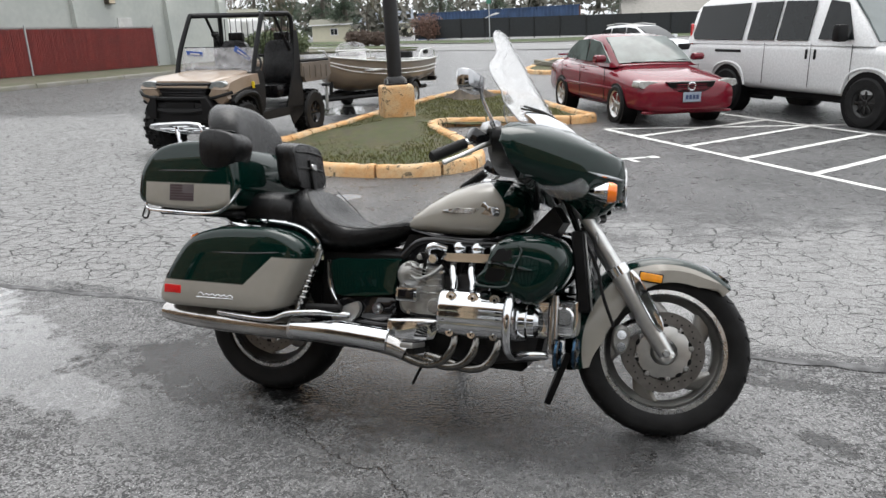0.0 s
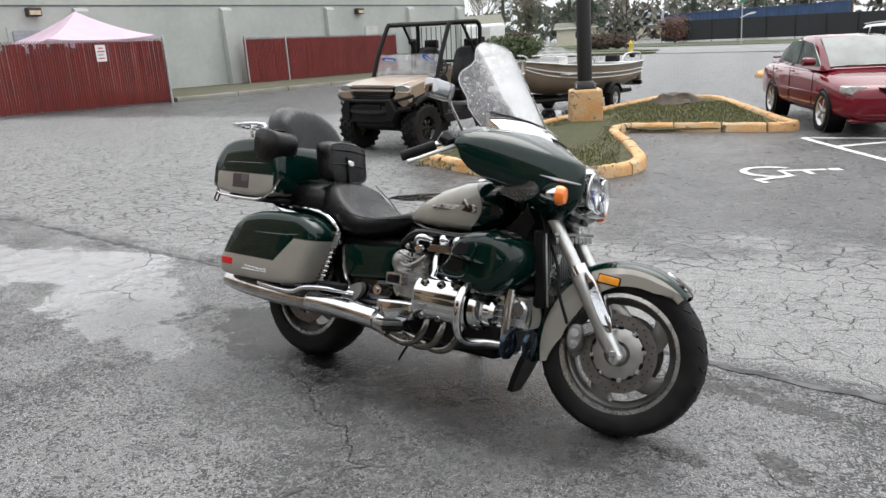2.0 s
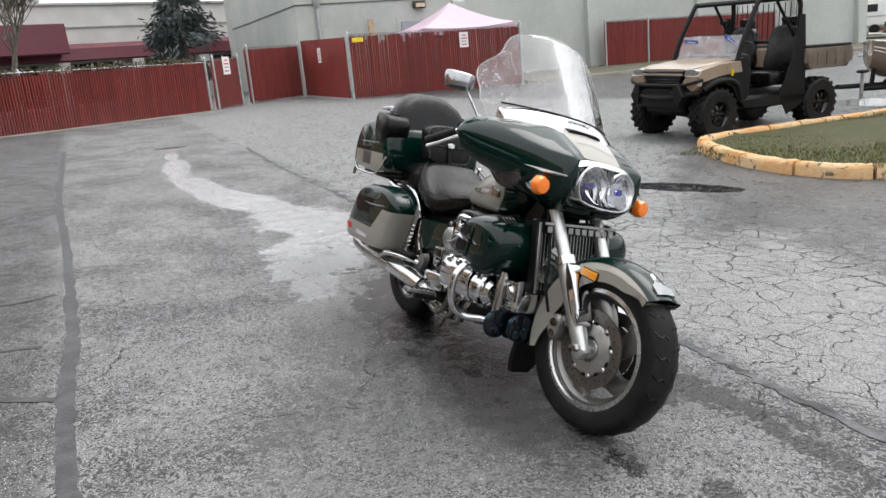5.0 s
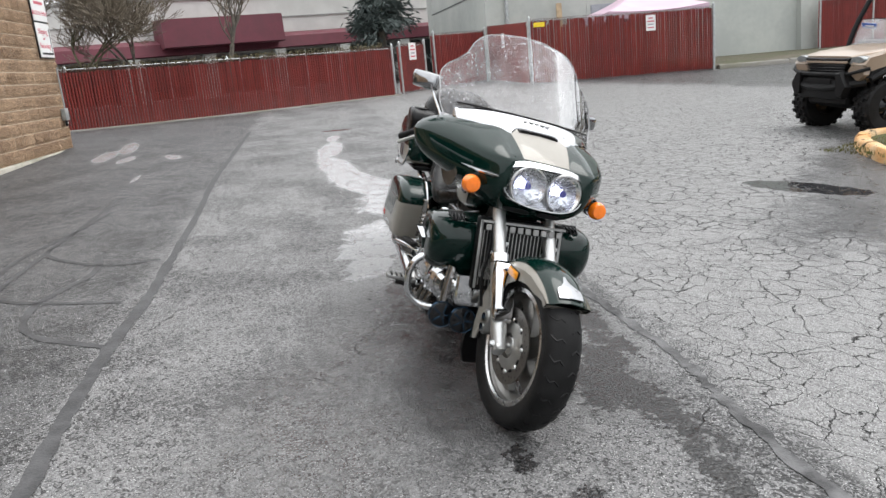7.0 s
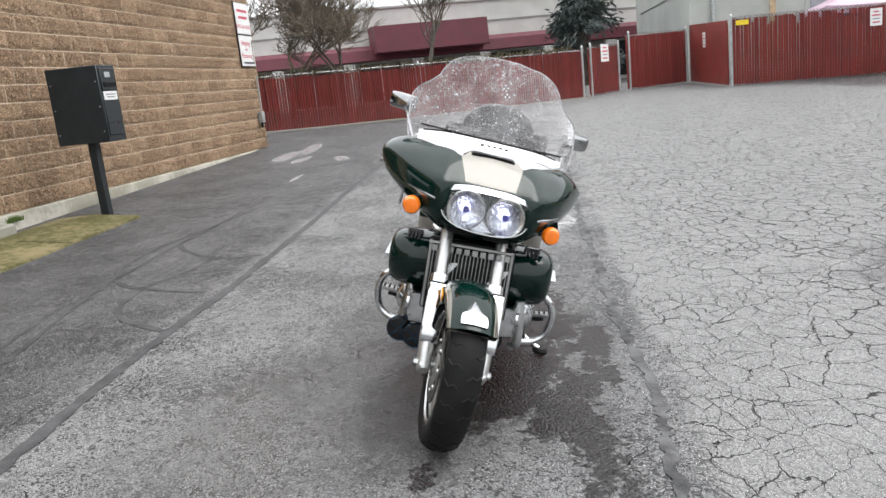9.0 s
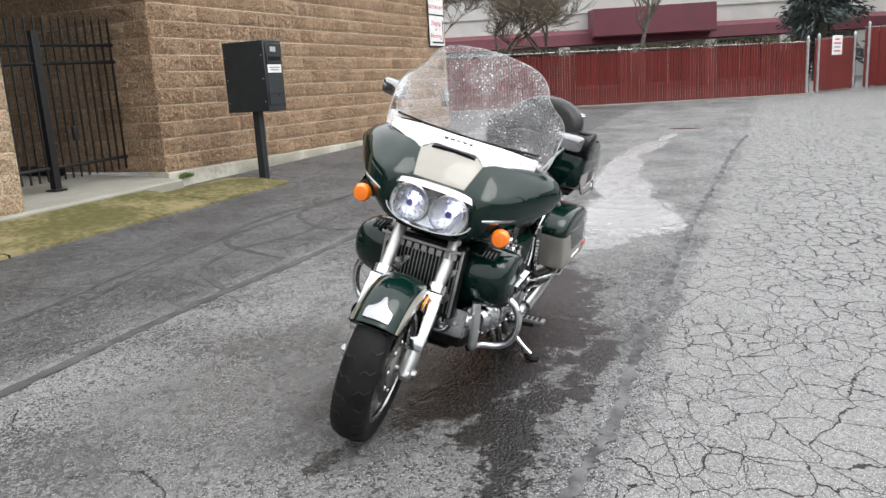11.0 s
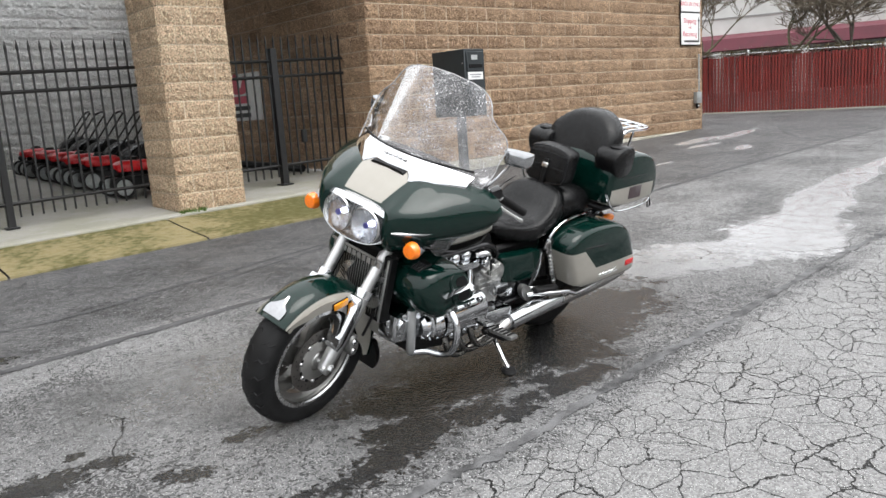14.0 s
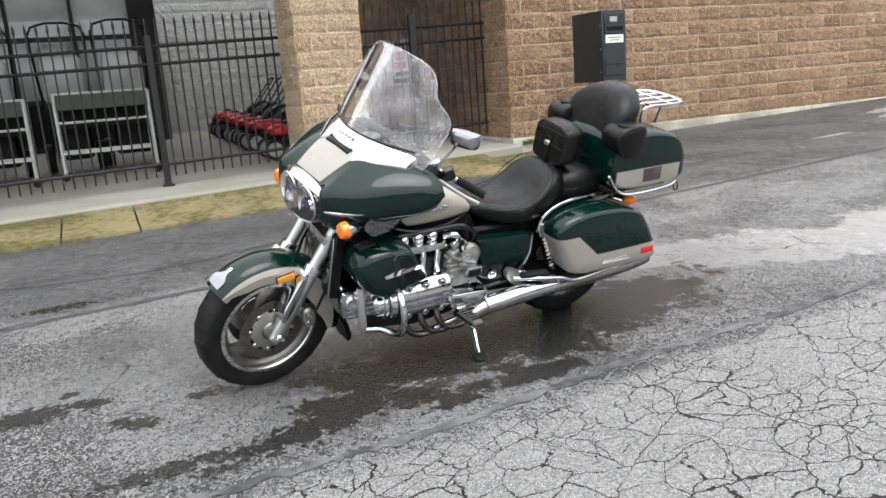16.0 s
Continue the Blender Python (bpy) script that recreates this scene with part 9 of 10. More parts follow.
def white_suv():
    paint = gloss("white_suv_paint", (0.66, 0.67, 0.68), 0.08).m
    T = thing("white_suv", place(8.85, 33.4, 300), "white sport utility car parked beyond the red sedan", "car")
    car_body(T, [(2.20, 0.68, 0.32, 0.80), (2.05, 0.84, 0.28, 0.92), (1.5, 0.91, 0.26, 1.0), (0.5, 0.92, 0.25, 1.04), (-1.5, 0.92, 0.26, 1.06), (-2.1, 0.86, 0.32, 1.06), (-2.28, 0.74, 0.40, 0.98)], paint, 28, 4.5)
    cab = [(1.1, 0.72, 1.0, 1.03), (0.45, 0.69, 1.0, 1.40), (0.0, 0.66, 1.0, 1.56), (-0.8, 0.65, 1.0, 1.60), (-1.6, 0.64, 1.0, 1.55), (-2.1, 0.64, 1.0, 1.20)]
    part("cabin", loft([[(x, -hw - 0.1, z0), (x, -hw, z0 + (z1 - z0) * 0.82), (x, -hw * 0.88, z1), (x, 0, z1 + 0.02), (x, hw * 0.88, z1), (x, hw, z0 + (z1 - z0) * 0.82), (x, hw + 0.1, z0)] for x, hw, z0, z1 in cab]), paint, T, sharp=60)
    part("windscreen", loft([[(x, -w, z), (x + 0.02, 0, z + 0.01), (x, w, z), (x - 0.04, w, z - 0.03), (x - 0.04, -w, z - 0.03)] for x, w, z in ((1.08, 0.70, 1.06), (0.55, 0.64, 1.37), (0.12, 0.58, 1.54))]), DARKGLASS, T)
    for s in (1, -1):
        for pts in (((0.85, 1.08), (0.20, 1.45), (-0.30, 1.50), (-0.30, 1.08)), ((-0.38, 1.08), (-0.38, 1.50), (-1.15, 1.48), (-1.20, 1.08)), ((-1.28, 1.10), (-1.25, 1.47), (-1.70, 1.40), (-1.85, 1.12))):
            bm = pillow(pts, [(0.0, 1.0), (0.02, 1.0)], sharp=True)
            for v in bm.verts:
                v.co.y = s * (0.775 - 0.20 * (v.co.z - 1.05) + v.co.y + 0.008)
            part("side_window", bm, DARKGLASS, T)
        for x in (1.35, -1.35):
            wheel_arch(T, x, s * 0.915, 0.39)
            road_wheel(T, x, s * 0.83, 0.35, 0.22, 0.24, ALU, 5)
        part("headlamp", box(0.25, 0.20, 0.14, (2.02, s * 0.66, 0.80), 0.04, 2), LAMPW, T)
        part("door_mirror", box(0.16, 0.18, 0.14, (0.75, s * 0.98, 1.12), 0.04, 2), paint, T)
        part("roof_rail", tube([(0.0, s * 0.58, 1.60), (-0.8, s * 0.58, 1.66), (-1.7, s * 0.57, 1.59)], 0.02, 6), ALU, T)
    part("grille", box(0.08, 0.7, 0.24, (2.17, 0, 0.72), 0.05, 2), BLACK, T)
    part("lower_intake", box(0.08, 1.1, 0.14, (2.15, 0, 0.42), 0.04, 1), BLACK, T)


white_suv()


# ---- things along the brick front ----
def text(name, s, size, m, material, parent, depth=0.0015):
    c = bpy.data.curves.new(name, "FONT")
    c.body, c.size, c.extrude = s, size, depth
    c.align_x, c.align_y = "CENTER", "CENTER"
    t = new(name, c)
    me = bpy.data.meshes.new_from_object(t)
    bpy.data.objects.remove(t)
    me.materials.clear()
    me.materials.append(material)
    ob = new(name, me)
    ob.parent = parent
    ob.matrix_world = m
    return ob


SIGNRED = plain("sign_red", (0.52, 0.08, 0.12), 0.5, 0, 0.1, 10, 0, 60)
INK = plain("black_ink", (0.015, 0.015, 0.016), 0.5, 0, 0.1, 10, 0, 60)


def facing(p, n, z, off=0.0):
    """A pose on an upright face at plan p: x along the face, y up, z out of it (n)."""
    n = Vector(n).normalized()
    x = Vector((-n.y, n.x, 0))
    return Matrix(((x.x, 0, n.x, p[0] + n.x * off), (x.y, 0, n.y, p[1] + n.y * off), (0, 1, 0, z), (0, 0, 0, 1)))


def wall_signs():
    for z, h, lines in ((2.40, 0.60, (("Shipping", 0.135, 0.15), ("and", 0.07, 0.03), ("Receiving", 0.135, -0.10))), (3.03, 0.60, (("BACK IN ONLY", 0.105, -0.16),))):
        p = at(A0, 7.86)
        m = facing(p, N, z, 0.045)
        T = thing("wall_sign", m, "white sign with red lettering on the brick wall", "sign", "signs on the brick wall")
        part("plate", box(0.68, h, 0.012, (0, 0, 0), 0.006, 1), WHITE, T)
        part("back_board", box(0.70, h + 0.03, 0.02, (0, 0, -0.018), 0.004, 1), INK, T)
        for s, size, y in lines:
            text("lettering", s, size, m @ pose(-0.04 if len(lines) > 1 else 0, y, 0.007), SIGNRED, T)
        if len(lines) > 1:
            part("arrow_foot", box(0.52, 0.035, 0.002, (0.02, -0.235, 0.0075)), INK, T)
            part("arrow_shaft", box(0.03, 0.42, 0.002, (0.28, -0.04, 0.0075)), INK, T)
            part("arrow_head", pillow([(0.245, 0.15), (0.315, 0.15), (0.28, 0.24)], [(0.006, 1.0), (0.0085, 1.0)], "z", sharp=True), INK, T)
        else:
            for k in range(2):
                part("lettering_bar", box(0.50 - 0.08 * k, 0.050, 0.002, (0, 0.15 - 0.13 * k, 0.0075)), SIGNRED, T)
    m = facing(at(A0, 8.08), N, 1.02, 0.06)
    T = thing("outlet_box", m, "grey metal outlet box with a round socket on the brick wall", "outlet")
    part("cover", box(0.17, 0.22, 0.09, (0, 0.04, 0), 0.012, 2), GREY_STEEL, T)
    part("socket", lathe([(0.0, 0.03), (0.045, 0.03), (0.06, 0.0)], (-0.02, -0.12, 0), "z", 16), BLACK, T)
    part("socket_pin", lathe([(0.0, 0.034), (0.018, 0.034), (0.02, 0.028)], (-0.02, -0.12, 0), "z", 10), WHITE, T)
    part("conduit", tube([(0.05, 0.1, 0), (0.05, 0.9, 0)], 0.015, 8, smooth=False), GREY_STEEL, T)


wall_signs()


def drop_box():
    x, y = -6.05, 0.18
    T = thing("drop_box", Matrix.Translation((x, y, zg(x, y))) @ pose(0, 0, 0, 0, 0, math.degrees(math.atan2(U.y, U.x))), "dark steel drop box with slots on a square post", "drop box")
    steel = plain("dark_slate_paint", (0.022, 0.027, 0.030), 0.45, 0.2, 0.15, 5, 0.08, 150)
    # x along the wall away from the gate, so the face towards the lot is -y
    part("post", box(0.10, 0.10, 0.92, (0, 0, 0.45), 0.006, 1), steel, T)
    part("post_foot", box(0.20, 0.20, 0.012, (0, 0, 0.008), 0.003, 1), steel, T)
    bx = part("case", box(0.36, 0.64, 0.86, (0, 0, 1.31), 0.008, 1), steel, T, "dark steel case")
    f = -0.3225
    part("slot_hood", box(0.30, 0.03, 0.25, (0, f, 1.58), 0.006, 1), steel, bx)
    part("slot", box(0.24, 0.02, 0.05, (0, f - 0.012, 1.52), 0.003, 1), BLACK, bx)
    part("upper_label", box(0.11, 0.004, 0.06, (-0.02, f - 0.017, 1.63), 0.001, 1), plain("grey_label", (0.35, 0.36, 0.36), 0.5, 0, 0.2, 40, 0, 60), bx)
    part("notice", box(0.27, 0.004, 0.10, (0, f - 0.004, 1.395), 0.001, 1), WHITE, bx, "white notice")
    for k in range(2):
        part("notice_bar", box(0.2 - 0.05 * k, 0.002, 0.012, (0, f - 0.007, 1.41 - 0.03 * k)), plain("notice_ink", (0.2, 0.2, 0.22), 0.5, 0, 0.1, 10, 0, 60), bx)
    part("door", box(0.30, 0.012, 0.40, (0, f - 0.002, 1.15), 0.004, 1), steel, bx)
    part("door_gap", box(0.31, 0.006, 0.006, (0, f - 0.006, 1.09), 0.0), BLACK, bx)
    part("door_lock", lathe([(0.0, -0.012), (0.012, -0.012), (0.015, 0)], (0.02, f - 0.006, 1.075), "y", 10), CHROME, bx)
    for k in range(3):
        for yy in (-0.28, 0.28):
            part("rivet", lathe([(0.0, -0.004), (0.008, -0.002), (0.009, 0.0)], (-0.18, yy, 1.0 + 0.28 * k), "x", 8), STEEL, bx)
    # turn so the slots look into the lot
    T.matrix_world = Matrix.Translation((x, y, zg(x, y))) @ pose(0, 0, 0, 0, 0, math.degrees(math.atan2(-U.y, -U.x)) + 180)


drop_box()


def mower(T):
    part("deck", pillow([(-0.32, -0.22), (-0.34, 0.10), (-0.22, 0.25), (0.10, 0.27), (0.32, 0.20), (0.36, -0.05), (0.25, -0.25)], [(0.10, 0.95), (0.14, 1.0), (0.24, 0.92), (0.27, 0.78)], "z"), BLACK, T, "black mower deck")
    part("engine_cover", pillow([(-0.20, -0.19), (-0.24, 0.10), (-0.12, 0.20), (0.14, 0.20), (0.30, 0.13), (0.33, -0.05), (0.22, -0.19)], [(0.33, 0.96), (0.36, 1.0), (0.42, 0.95), (0.46, 0.72), (0.47, 0.4)], "z"), RED_PLAST, T, "red engine cover")
    en = part("engine", lathe([(0.0, 0.26), (0.06, 0.25), (0.08, 0.22), (0.16, 0.10), (0.18, 0.0)], (0.05, 0, 0.26), "z", 18), BLACK, T, "black engine")
    part("air_filter", box(0.12, 0.12, 0.10, (0.30, 0.06, 0.32), 0.03, 1), BLACK, T)
    for x, r in ((0.30, 0.135), (-0.30, 0.155)):
        for y in (0.28, -0.28):
            w = part("wheel", lathe([(r * 0.55, -0.025), (r, -0.03), (r, 0.03), (r * 0.55, 0.025)], (x, y, r), "y", 18, closed=True), RUBBER, T)
            part("wheel_hub", lathe([(0.0, -0.03), (r * 0.3, -0.03), (r * 0.78, -0.034), (r * 0.78, 0.034), (r * 0.3, 0.03), (0.0, 0.03)], (x, y, r), "y", 16), GREY_STEEL, w)
    for y in (0.22, -0.22):
        part("handle_tube", tube([(-0.25, y, 0.22), (-0.52, y, 0.52), (-0.30, y, 0.62), (-0.85, y, 0.98)] if False else [(-0.25, y, 0.22), (-0.55, y, 0.60), (-0.88, y, 1.02)], 0.014, 6), BLACK, T)
    part("handle_grip", tube([(-0.88, -0.22, 1.02), (-0.92, 0, 1.06), (-0.88, 0.22, 1.02)], 0.018, 6), BLACK, T)
    part("grass_bag", pillow([(-0.28, 0.22), (-0.36, 0.50), (-0.70, 0.62), (-0.82, 0.36), (-0.60, 0.20)], [(-0.20, 0.9), (-0.17, 1.0), (0.17, 1.0), (0.20, 0.9)]), VINYL, T)


def yard_things():
    first = None
    for k in range(6):
        p = Vector((*at(FL, -2.58, -1.25 if k == 0 else -1.75 - 0.86 * k), 0))
        ang = -20.8 + 4 * math.sin(k * 2.1)
        m = Matrix.Translation((p.x, p.y, zg(p.x, p.y) + 0.14)) @ pose(0, 0, 0, 0, 0, ang)
        if first is None:
            first = thing("lawn_mower", m, "red push mower with a black engine in a row", "mower", "mowers in the yard")
            mower(first)
        else:
            copy_thing(first, m)
    # two wheeled racks with bagged machines behind them
    frame_m = plain("pale_grey_tube", (0.52, 0.53, 0.52), 0.4, 0.2, 0.1, 20, 0.05, 80)
    canvas = plain("dark_olive_board", (0.055, 0.058, 0.052), 0.6, 0, 0.2, 5, 0.2, 80)
    silver = plain("silver_bag", (0.36, 0.36, 0.36), 0.35, 0.2, 0.2, 3, 0.3, 12)
    first = None
    for k, p in enumerate((at(FL, -4.97, -1.85), at(FL, -6.48, -1.85), at(FL, -7.98, -1.85))):
        m = Matrix.Translation((p[0], p[1], zg(*p) + 0.14)) @ pose(0, 0, 0, 0, 0, math.degrees(math.atan2(U.y, U.x)))
        if first:
            copy_thing(first, m)
            continue
        T = first = thing("wheeled_rack", m, "pale tube rack on castors with a dark board", "rack", "racks in the yard")
        part("top_board", box(1.14, 0.55, 0.20, (0, 0, 1.02), 0.01, 1), canvas, T)
        part("back_board", box(1.08, 0.03, 0.26, (0, 0.24, 0.80), 0.005, 1), CHAR, T)
        for x in (-0.58, 0.58):
            for y in (-0.28, 0.28):
                lg = part("leg", tube([(x, y, 0.12), (x, y, 1.13)], 0.022, 6, smooth=False), frame_m, T)
                c = part("caster", lathe([(0.0, -0.02), (0.05, -0.02), (0.05, 0.02), (0.0, 0.02)], (x, y, 0.05), "y", 12), RUBBER, T)
                part("caster_fork", box(0.06, 0.06, 0.05, (x, y, 0.10), 0.008, 1), GREY_STEEL, c)
        for z in (0.36, 0.76, 1.13):
            for y in (-0.28, 0.28):
                part("rail", tube([(-0.58, y, z), (0.58, y, z)], 0.018, 6, smooth=False), frame_m, T)
    first = None
    for k, u in enumerate((-4.60, -5.40, -6.35, -7.15)):
        p = at(FL, u, -2.75)
        m = Matrix.Translation((p[0], p[1], zg(*p) + 0.14)) @ pose(0, 0, 0, 0, 0, math.degrees(math.atan2(U.y, U.x)))
        if first:
            copy_thing(first, m)
            continue
        T = first = thing("bagged_machine", m, "silver leaf bag on a walk-behind yard machine", "machine", "bagged machines in the yard")
        part("bag", pillow([(-0.26, 1.02), (-0.28, 1.35), (-0.22, 1.66), (0.22, 1.66), (0.28, 1.35), (0.24, 1.02), (0.0, 0.98)], [(-0.20, 0.8), (-0.17, 0.97), (0.0, 1.0), (0.17, 0.97), (0.2, 0.85)]), silver, T, "silver fabric bag")
        part("body", box(0.60, 0.8, 0.35, (0, 0.1, 0.85), 0.05, 2), CHAR, T)
        part("undercarriage", box(0.5, 0.7, 0.5, (0, 0.1, 0.45), 0.04, 1), BLACK, T)
        for x in (-0.34, 0.34):
            part("wheel", lathe([(0.0, -0.06), (0.20, -0.06), (0.22, 0.0), (0.20, 0.06), (0.0, 0.06)], (x, 0.2, 0.22), "x", 18), RUBBER, T)
        part("handle", tube([(-0.3, 0.1, 0.9), (-0.34, -0.15, 1.6), (-0.30, -0.2, 2.05), (0.30, -0.2, 2.05), (0.34, -0.15, 1.6), (0.3, 0.1, 0.9)], 0.018, 6, 3), BLACK, T)
    # shop front at the back left: dark mullions, and glass whose grey holds painted reflected brightness
    T = thing("shop_front", facing(at(FL, -6.25, -6.9), N, 0), "dark-framed shop window behind the racks", "window", kind="structure")
    z0 = zg(*at(FL, -6.25, -6.9)) + 0.14
    part("pane", box(4.4, 3.6, 0.02, (0, z0 + 1.8, 0)), plain("sheen_grey_shop_glass", (0.30, 0.31, 0.315), 0.05, 0, 0.25, 0.8, 0, 50, coat=0.8), T)
    for x in (-2.2, -1.1, 0.0, 1.1):
        part("mullion", box(0.07, 3.6, 0.09, (x, z0 + 1.8, 0.02), 0.004, 1), IRON, T)
    for z in (0.06, 0.95, 2.1, 3.55):
        part("transom", box(4.4, 0.09, 0.09, (0, z0 + z, 0.022), 0.004, 1), IRON, T)
    part("end_column", box(0.5, 3.7, 0.5, (2.35, z0 + 1.8, -0.1), 0.01, 1), IRON, T, "dark end column")
    part("kick_panel", box(4.4, 0.9, 0.05, (0, z0 + 0.48, 0.015), 0.004, 1), CHAR, T)
    for k, (x, c) in enumerate(((-1.7, (0.7, 0.3, 0.05)), (-0.5, (0.35, 0.05, 0.05)), (0.6, (0.5, 0.5, 0.45)))):
        part("poster", box(0.30, 0.2, 0.004, (x, z0 + 1.5 + 0.2 * k, 0.014)), plain("poster_%s" % "abc"[k], c, 0.5, 0, 0.3, 8, 0, 60), T)
    # banner on the pillar gate
    m = facing(at(A0, 0, -3.75), -U, 1.60, 0.03)
    T = thing("banner", m, "white banner with red and black markings behind the gate", "banner")
    part("sheet", box(1.5, 0.78, 0.012, (0, 0, 0), 0.003, 1), WHITE, T)
    part("mark", pillow([(-0.25, 0.10), (-0.2, 0.35), (-0.05, 0.38), (0.05, 0.15), (0.22, 0.35), (0.28, 0.12), (0.1, 0.05)], [(0.007, 1.0), (0.010, 1.0)], "z"), SIGNRED, T)
    part("mark", box(0.55, 0.12, 0.003, (0, -0.04, 0.0085)), SIGNRED, T)
    for k in range(2):
        part("lettering_bar", box(0.7, 0.07, 0.003, (0, -0.18 - 0.12 * k, 0.0085)), INK, T)
    T = thing("floor_pipe", Matrix(), "black pipe lying on the yard floor behind the gate", "pipe")
    p, q = at(FL, -0.22, -1.0), at(FL, -0.42, -3.6)
    part("pipe", tube([(p[0], p[1], zg(*p) + 0.20), (q[0], q[1], zg(*q) + 0.20)], 0.06, 8, smooth=False), BLACK, T)
    # weeds at the foot of pillar and wall
    def weeds(rnd):
        if rnd.random() < 0.5:
            p = at(PC, rnd.uniform(-0.02, 0.3), rnd.uniform(0.0, 0.05))
        else:
            p = at(A0, rnd.uniform(0.12, 0.34), rnd.uniform(0.04, 0.12))
        return p[0], p[1], zg(*p) + 0.12
    blades("weeds", weeds, 150, 0.05, plain("weed_leaf", (0.10, 0.17, 0.03), 0.6, 0, 0.3, 5, 0, 60), "small green weeds along the foot of the blocks", 31)


yard_things()


# ---- trees, shrubs and the far side of the road ----
def raw(name, verts, faces, material, parent, kind=""):
    me = bpy.data.meshes.new(name)
    me.from_pydata(verts, [], faces)
    me.materials.append(material)
    ob = new(name, me)
    ob.parent = parent
    if kind:
        ob["kind"] = kind
    return ob


def leaf_cloud(rnd, blobs, count, size, flat=0.0):
    """Small leaf quads scattered in and on ellipsoids (centre, radii)."""
    verts, faces = [], []
    vol = [b[1][0] * b[1][1] * b[1][2] for b in blobs]
    tot = sum(vol)
    for (c, r), v in zip(blobs, vol):
        for _ in range(int(count * v / tot)):
            d = Vector((rnd.gauss(0, 1), rnd.gauss(0, 1), rnd.gauss(0, 1))).normalized()
            k = rnd.uniform(0.45, 1.0) ** 0.5 * (1 + 0.25 * noise.noise(d * 2.3 + Vector(c)))
            p = Vector((c[0] + d.x * r[0] * k, c[1] + d.y * r[1] * k, c[2] + d.z * r[2] * k))
            a = Vector((rnd.uniform(-1, 1), rnd.uniform(-1, 1), rnd.uniform(-1, 1) * (1 - flat))).normalized()
            b = a.orthogonal().normalized()
            s = size * rnd.uniform(0.5, 1.3)
            o = len(verts)
            verts += [p - a * s, p + b * s * 0.5, p + a * s, p - b * s * 0.5]
            faces.append((o, o + 1, o + 2, o + 3))
    return verts, faces


def leaf_mat(name, a, b):
    m = Mat(name)
    c = m.mix(m.island(), a, b)
    m.set(Base_Color=c, Roughness=0.65)
    return m.m


BARK = plain("grey_bark", (0.085, 0.075, 0.06), 0.9, 0, 0.35, 6, 0.7, 50)
BARK2 = plain("mossy_bark", (0.075, 0.07, 0.04), 0.9, 0, 0.4, 5, 0.7, 50)
EVERGREEN = leaf_mat("evergreen_leaf", (0.018, 0.035, 0.018), (0.045, 0.07, 0.035))
SPRUCE = leaf_mat("blue_spruce_needle", (0.045, 0.062, 0.058), (0.085, 0.105, 0.10))
HEDGE = leaf_mat("hedge_leaf", (0.035, 0.055, 0.018), (0.075, 0.095, 0.03))
BROWNLEAF = leaf_mat("brown_shrub_leaf", (0.055, 0.035, 0.025), (0.095, 0.06, 0.042))
TWIG = leaf_mat("bare_twig", (0.10, 0.080, 0.058), (0.17, 0.14, 0.10))
VINE = leaf_mat("dry_vine", (0.09, 0.075, 0.04), (0.14, 0.12, 0.06))


def bare_tree(x, y, h, seed, spread=0.8, bark=BARK, label="bare winter tree with a tangle of fine branches", base=None, fine=5):
    rnd = random.Random(seed)
    T = thing("bare_tree", Matrix.Translation((x, y, base if base is not None else zg(x, y))), label, "tree", "bare trees")
    limbs, twigs = bmesh.new(), ([], [])
    def grow(p, d, L, r, depth):
        pts = [p]
        n = 4
        for k in range(n):
            d = (d + Vector((rnd.uniform(-1, 1), rnd.uniform(-1, 1), rnd.uniform(-0.4, 0.8))) * 0.22).normalized()
            p = p + d * L / n
            pts.append(p)
        if depth < 3:
            cat(limbs, tube(pts, [r, r * 0.62], 7 if depth < 2 else 5, 1, smooth=False))
        else:
            vs, fs = twigs
            for a, b in zip(pts, pts[1:]):
                o = len(vs)
                s = (b - a).orthogonal().normalized() * r
                t = (b - a).normalized().cross(s)
                vs += [a + s, a - s * 0.5 + t * 0.86, a - s * 0.5 - t * 0.86, b + s * 0.8, b - s * 0.4 + t * 0.7, b - s * 0.4 - t * 0.7]
                fs += [(o, o + 1, o + 4, o + 3), (o + 1, o + 2, o + 5, o + 4), (o + 2, o, o + 3, o + 5)]
        if depth >= fine:
            return
        for k in range(3 if depth < 2 else 4):
            q = pts[rnd.choice((2, 3, 4))] if depth else pts[rnd.choice((3, 4, 4))]
            v = (d + Vector((rnd.uniform(-1, 1), rnd.uniform(-1, 1), rnd.uniform(-0.3, 0.7))) * spread).normalized()
            grow(q, v, L * rnd.uniform(0.66, 0.92), max(r * 0.55, h * 0.0014), depth + 1)
    grow(Vector((0, 0, -0.1)), Vector((rnd.uniform(-0.15, 0.15), rnd.uniform(-0.15, 0.15), 1)).normalized(), h * 0.25, h * 0.0145, 0)
    part("trunk", limbs, bark, T)
    raw("crown", *twigs, TWIG, T, "stuff")
    return T


for k, (x, y, h, sp, bk) in enumerate(((-21.5, 2.9, 5.6, 1.25, BARK2), (-22.6, 4.6, 6.0, 1.1, BARK), (-22.8, 7.6, 7.4, 0.85, BARK), (-21.2, 0.2, 6.2, 1.15, BARK2))):
    bare_tree(x, y, h, 100 + k, sp, bk, fine=6)


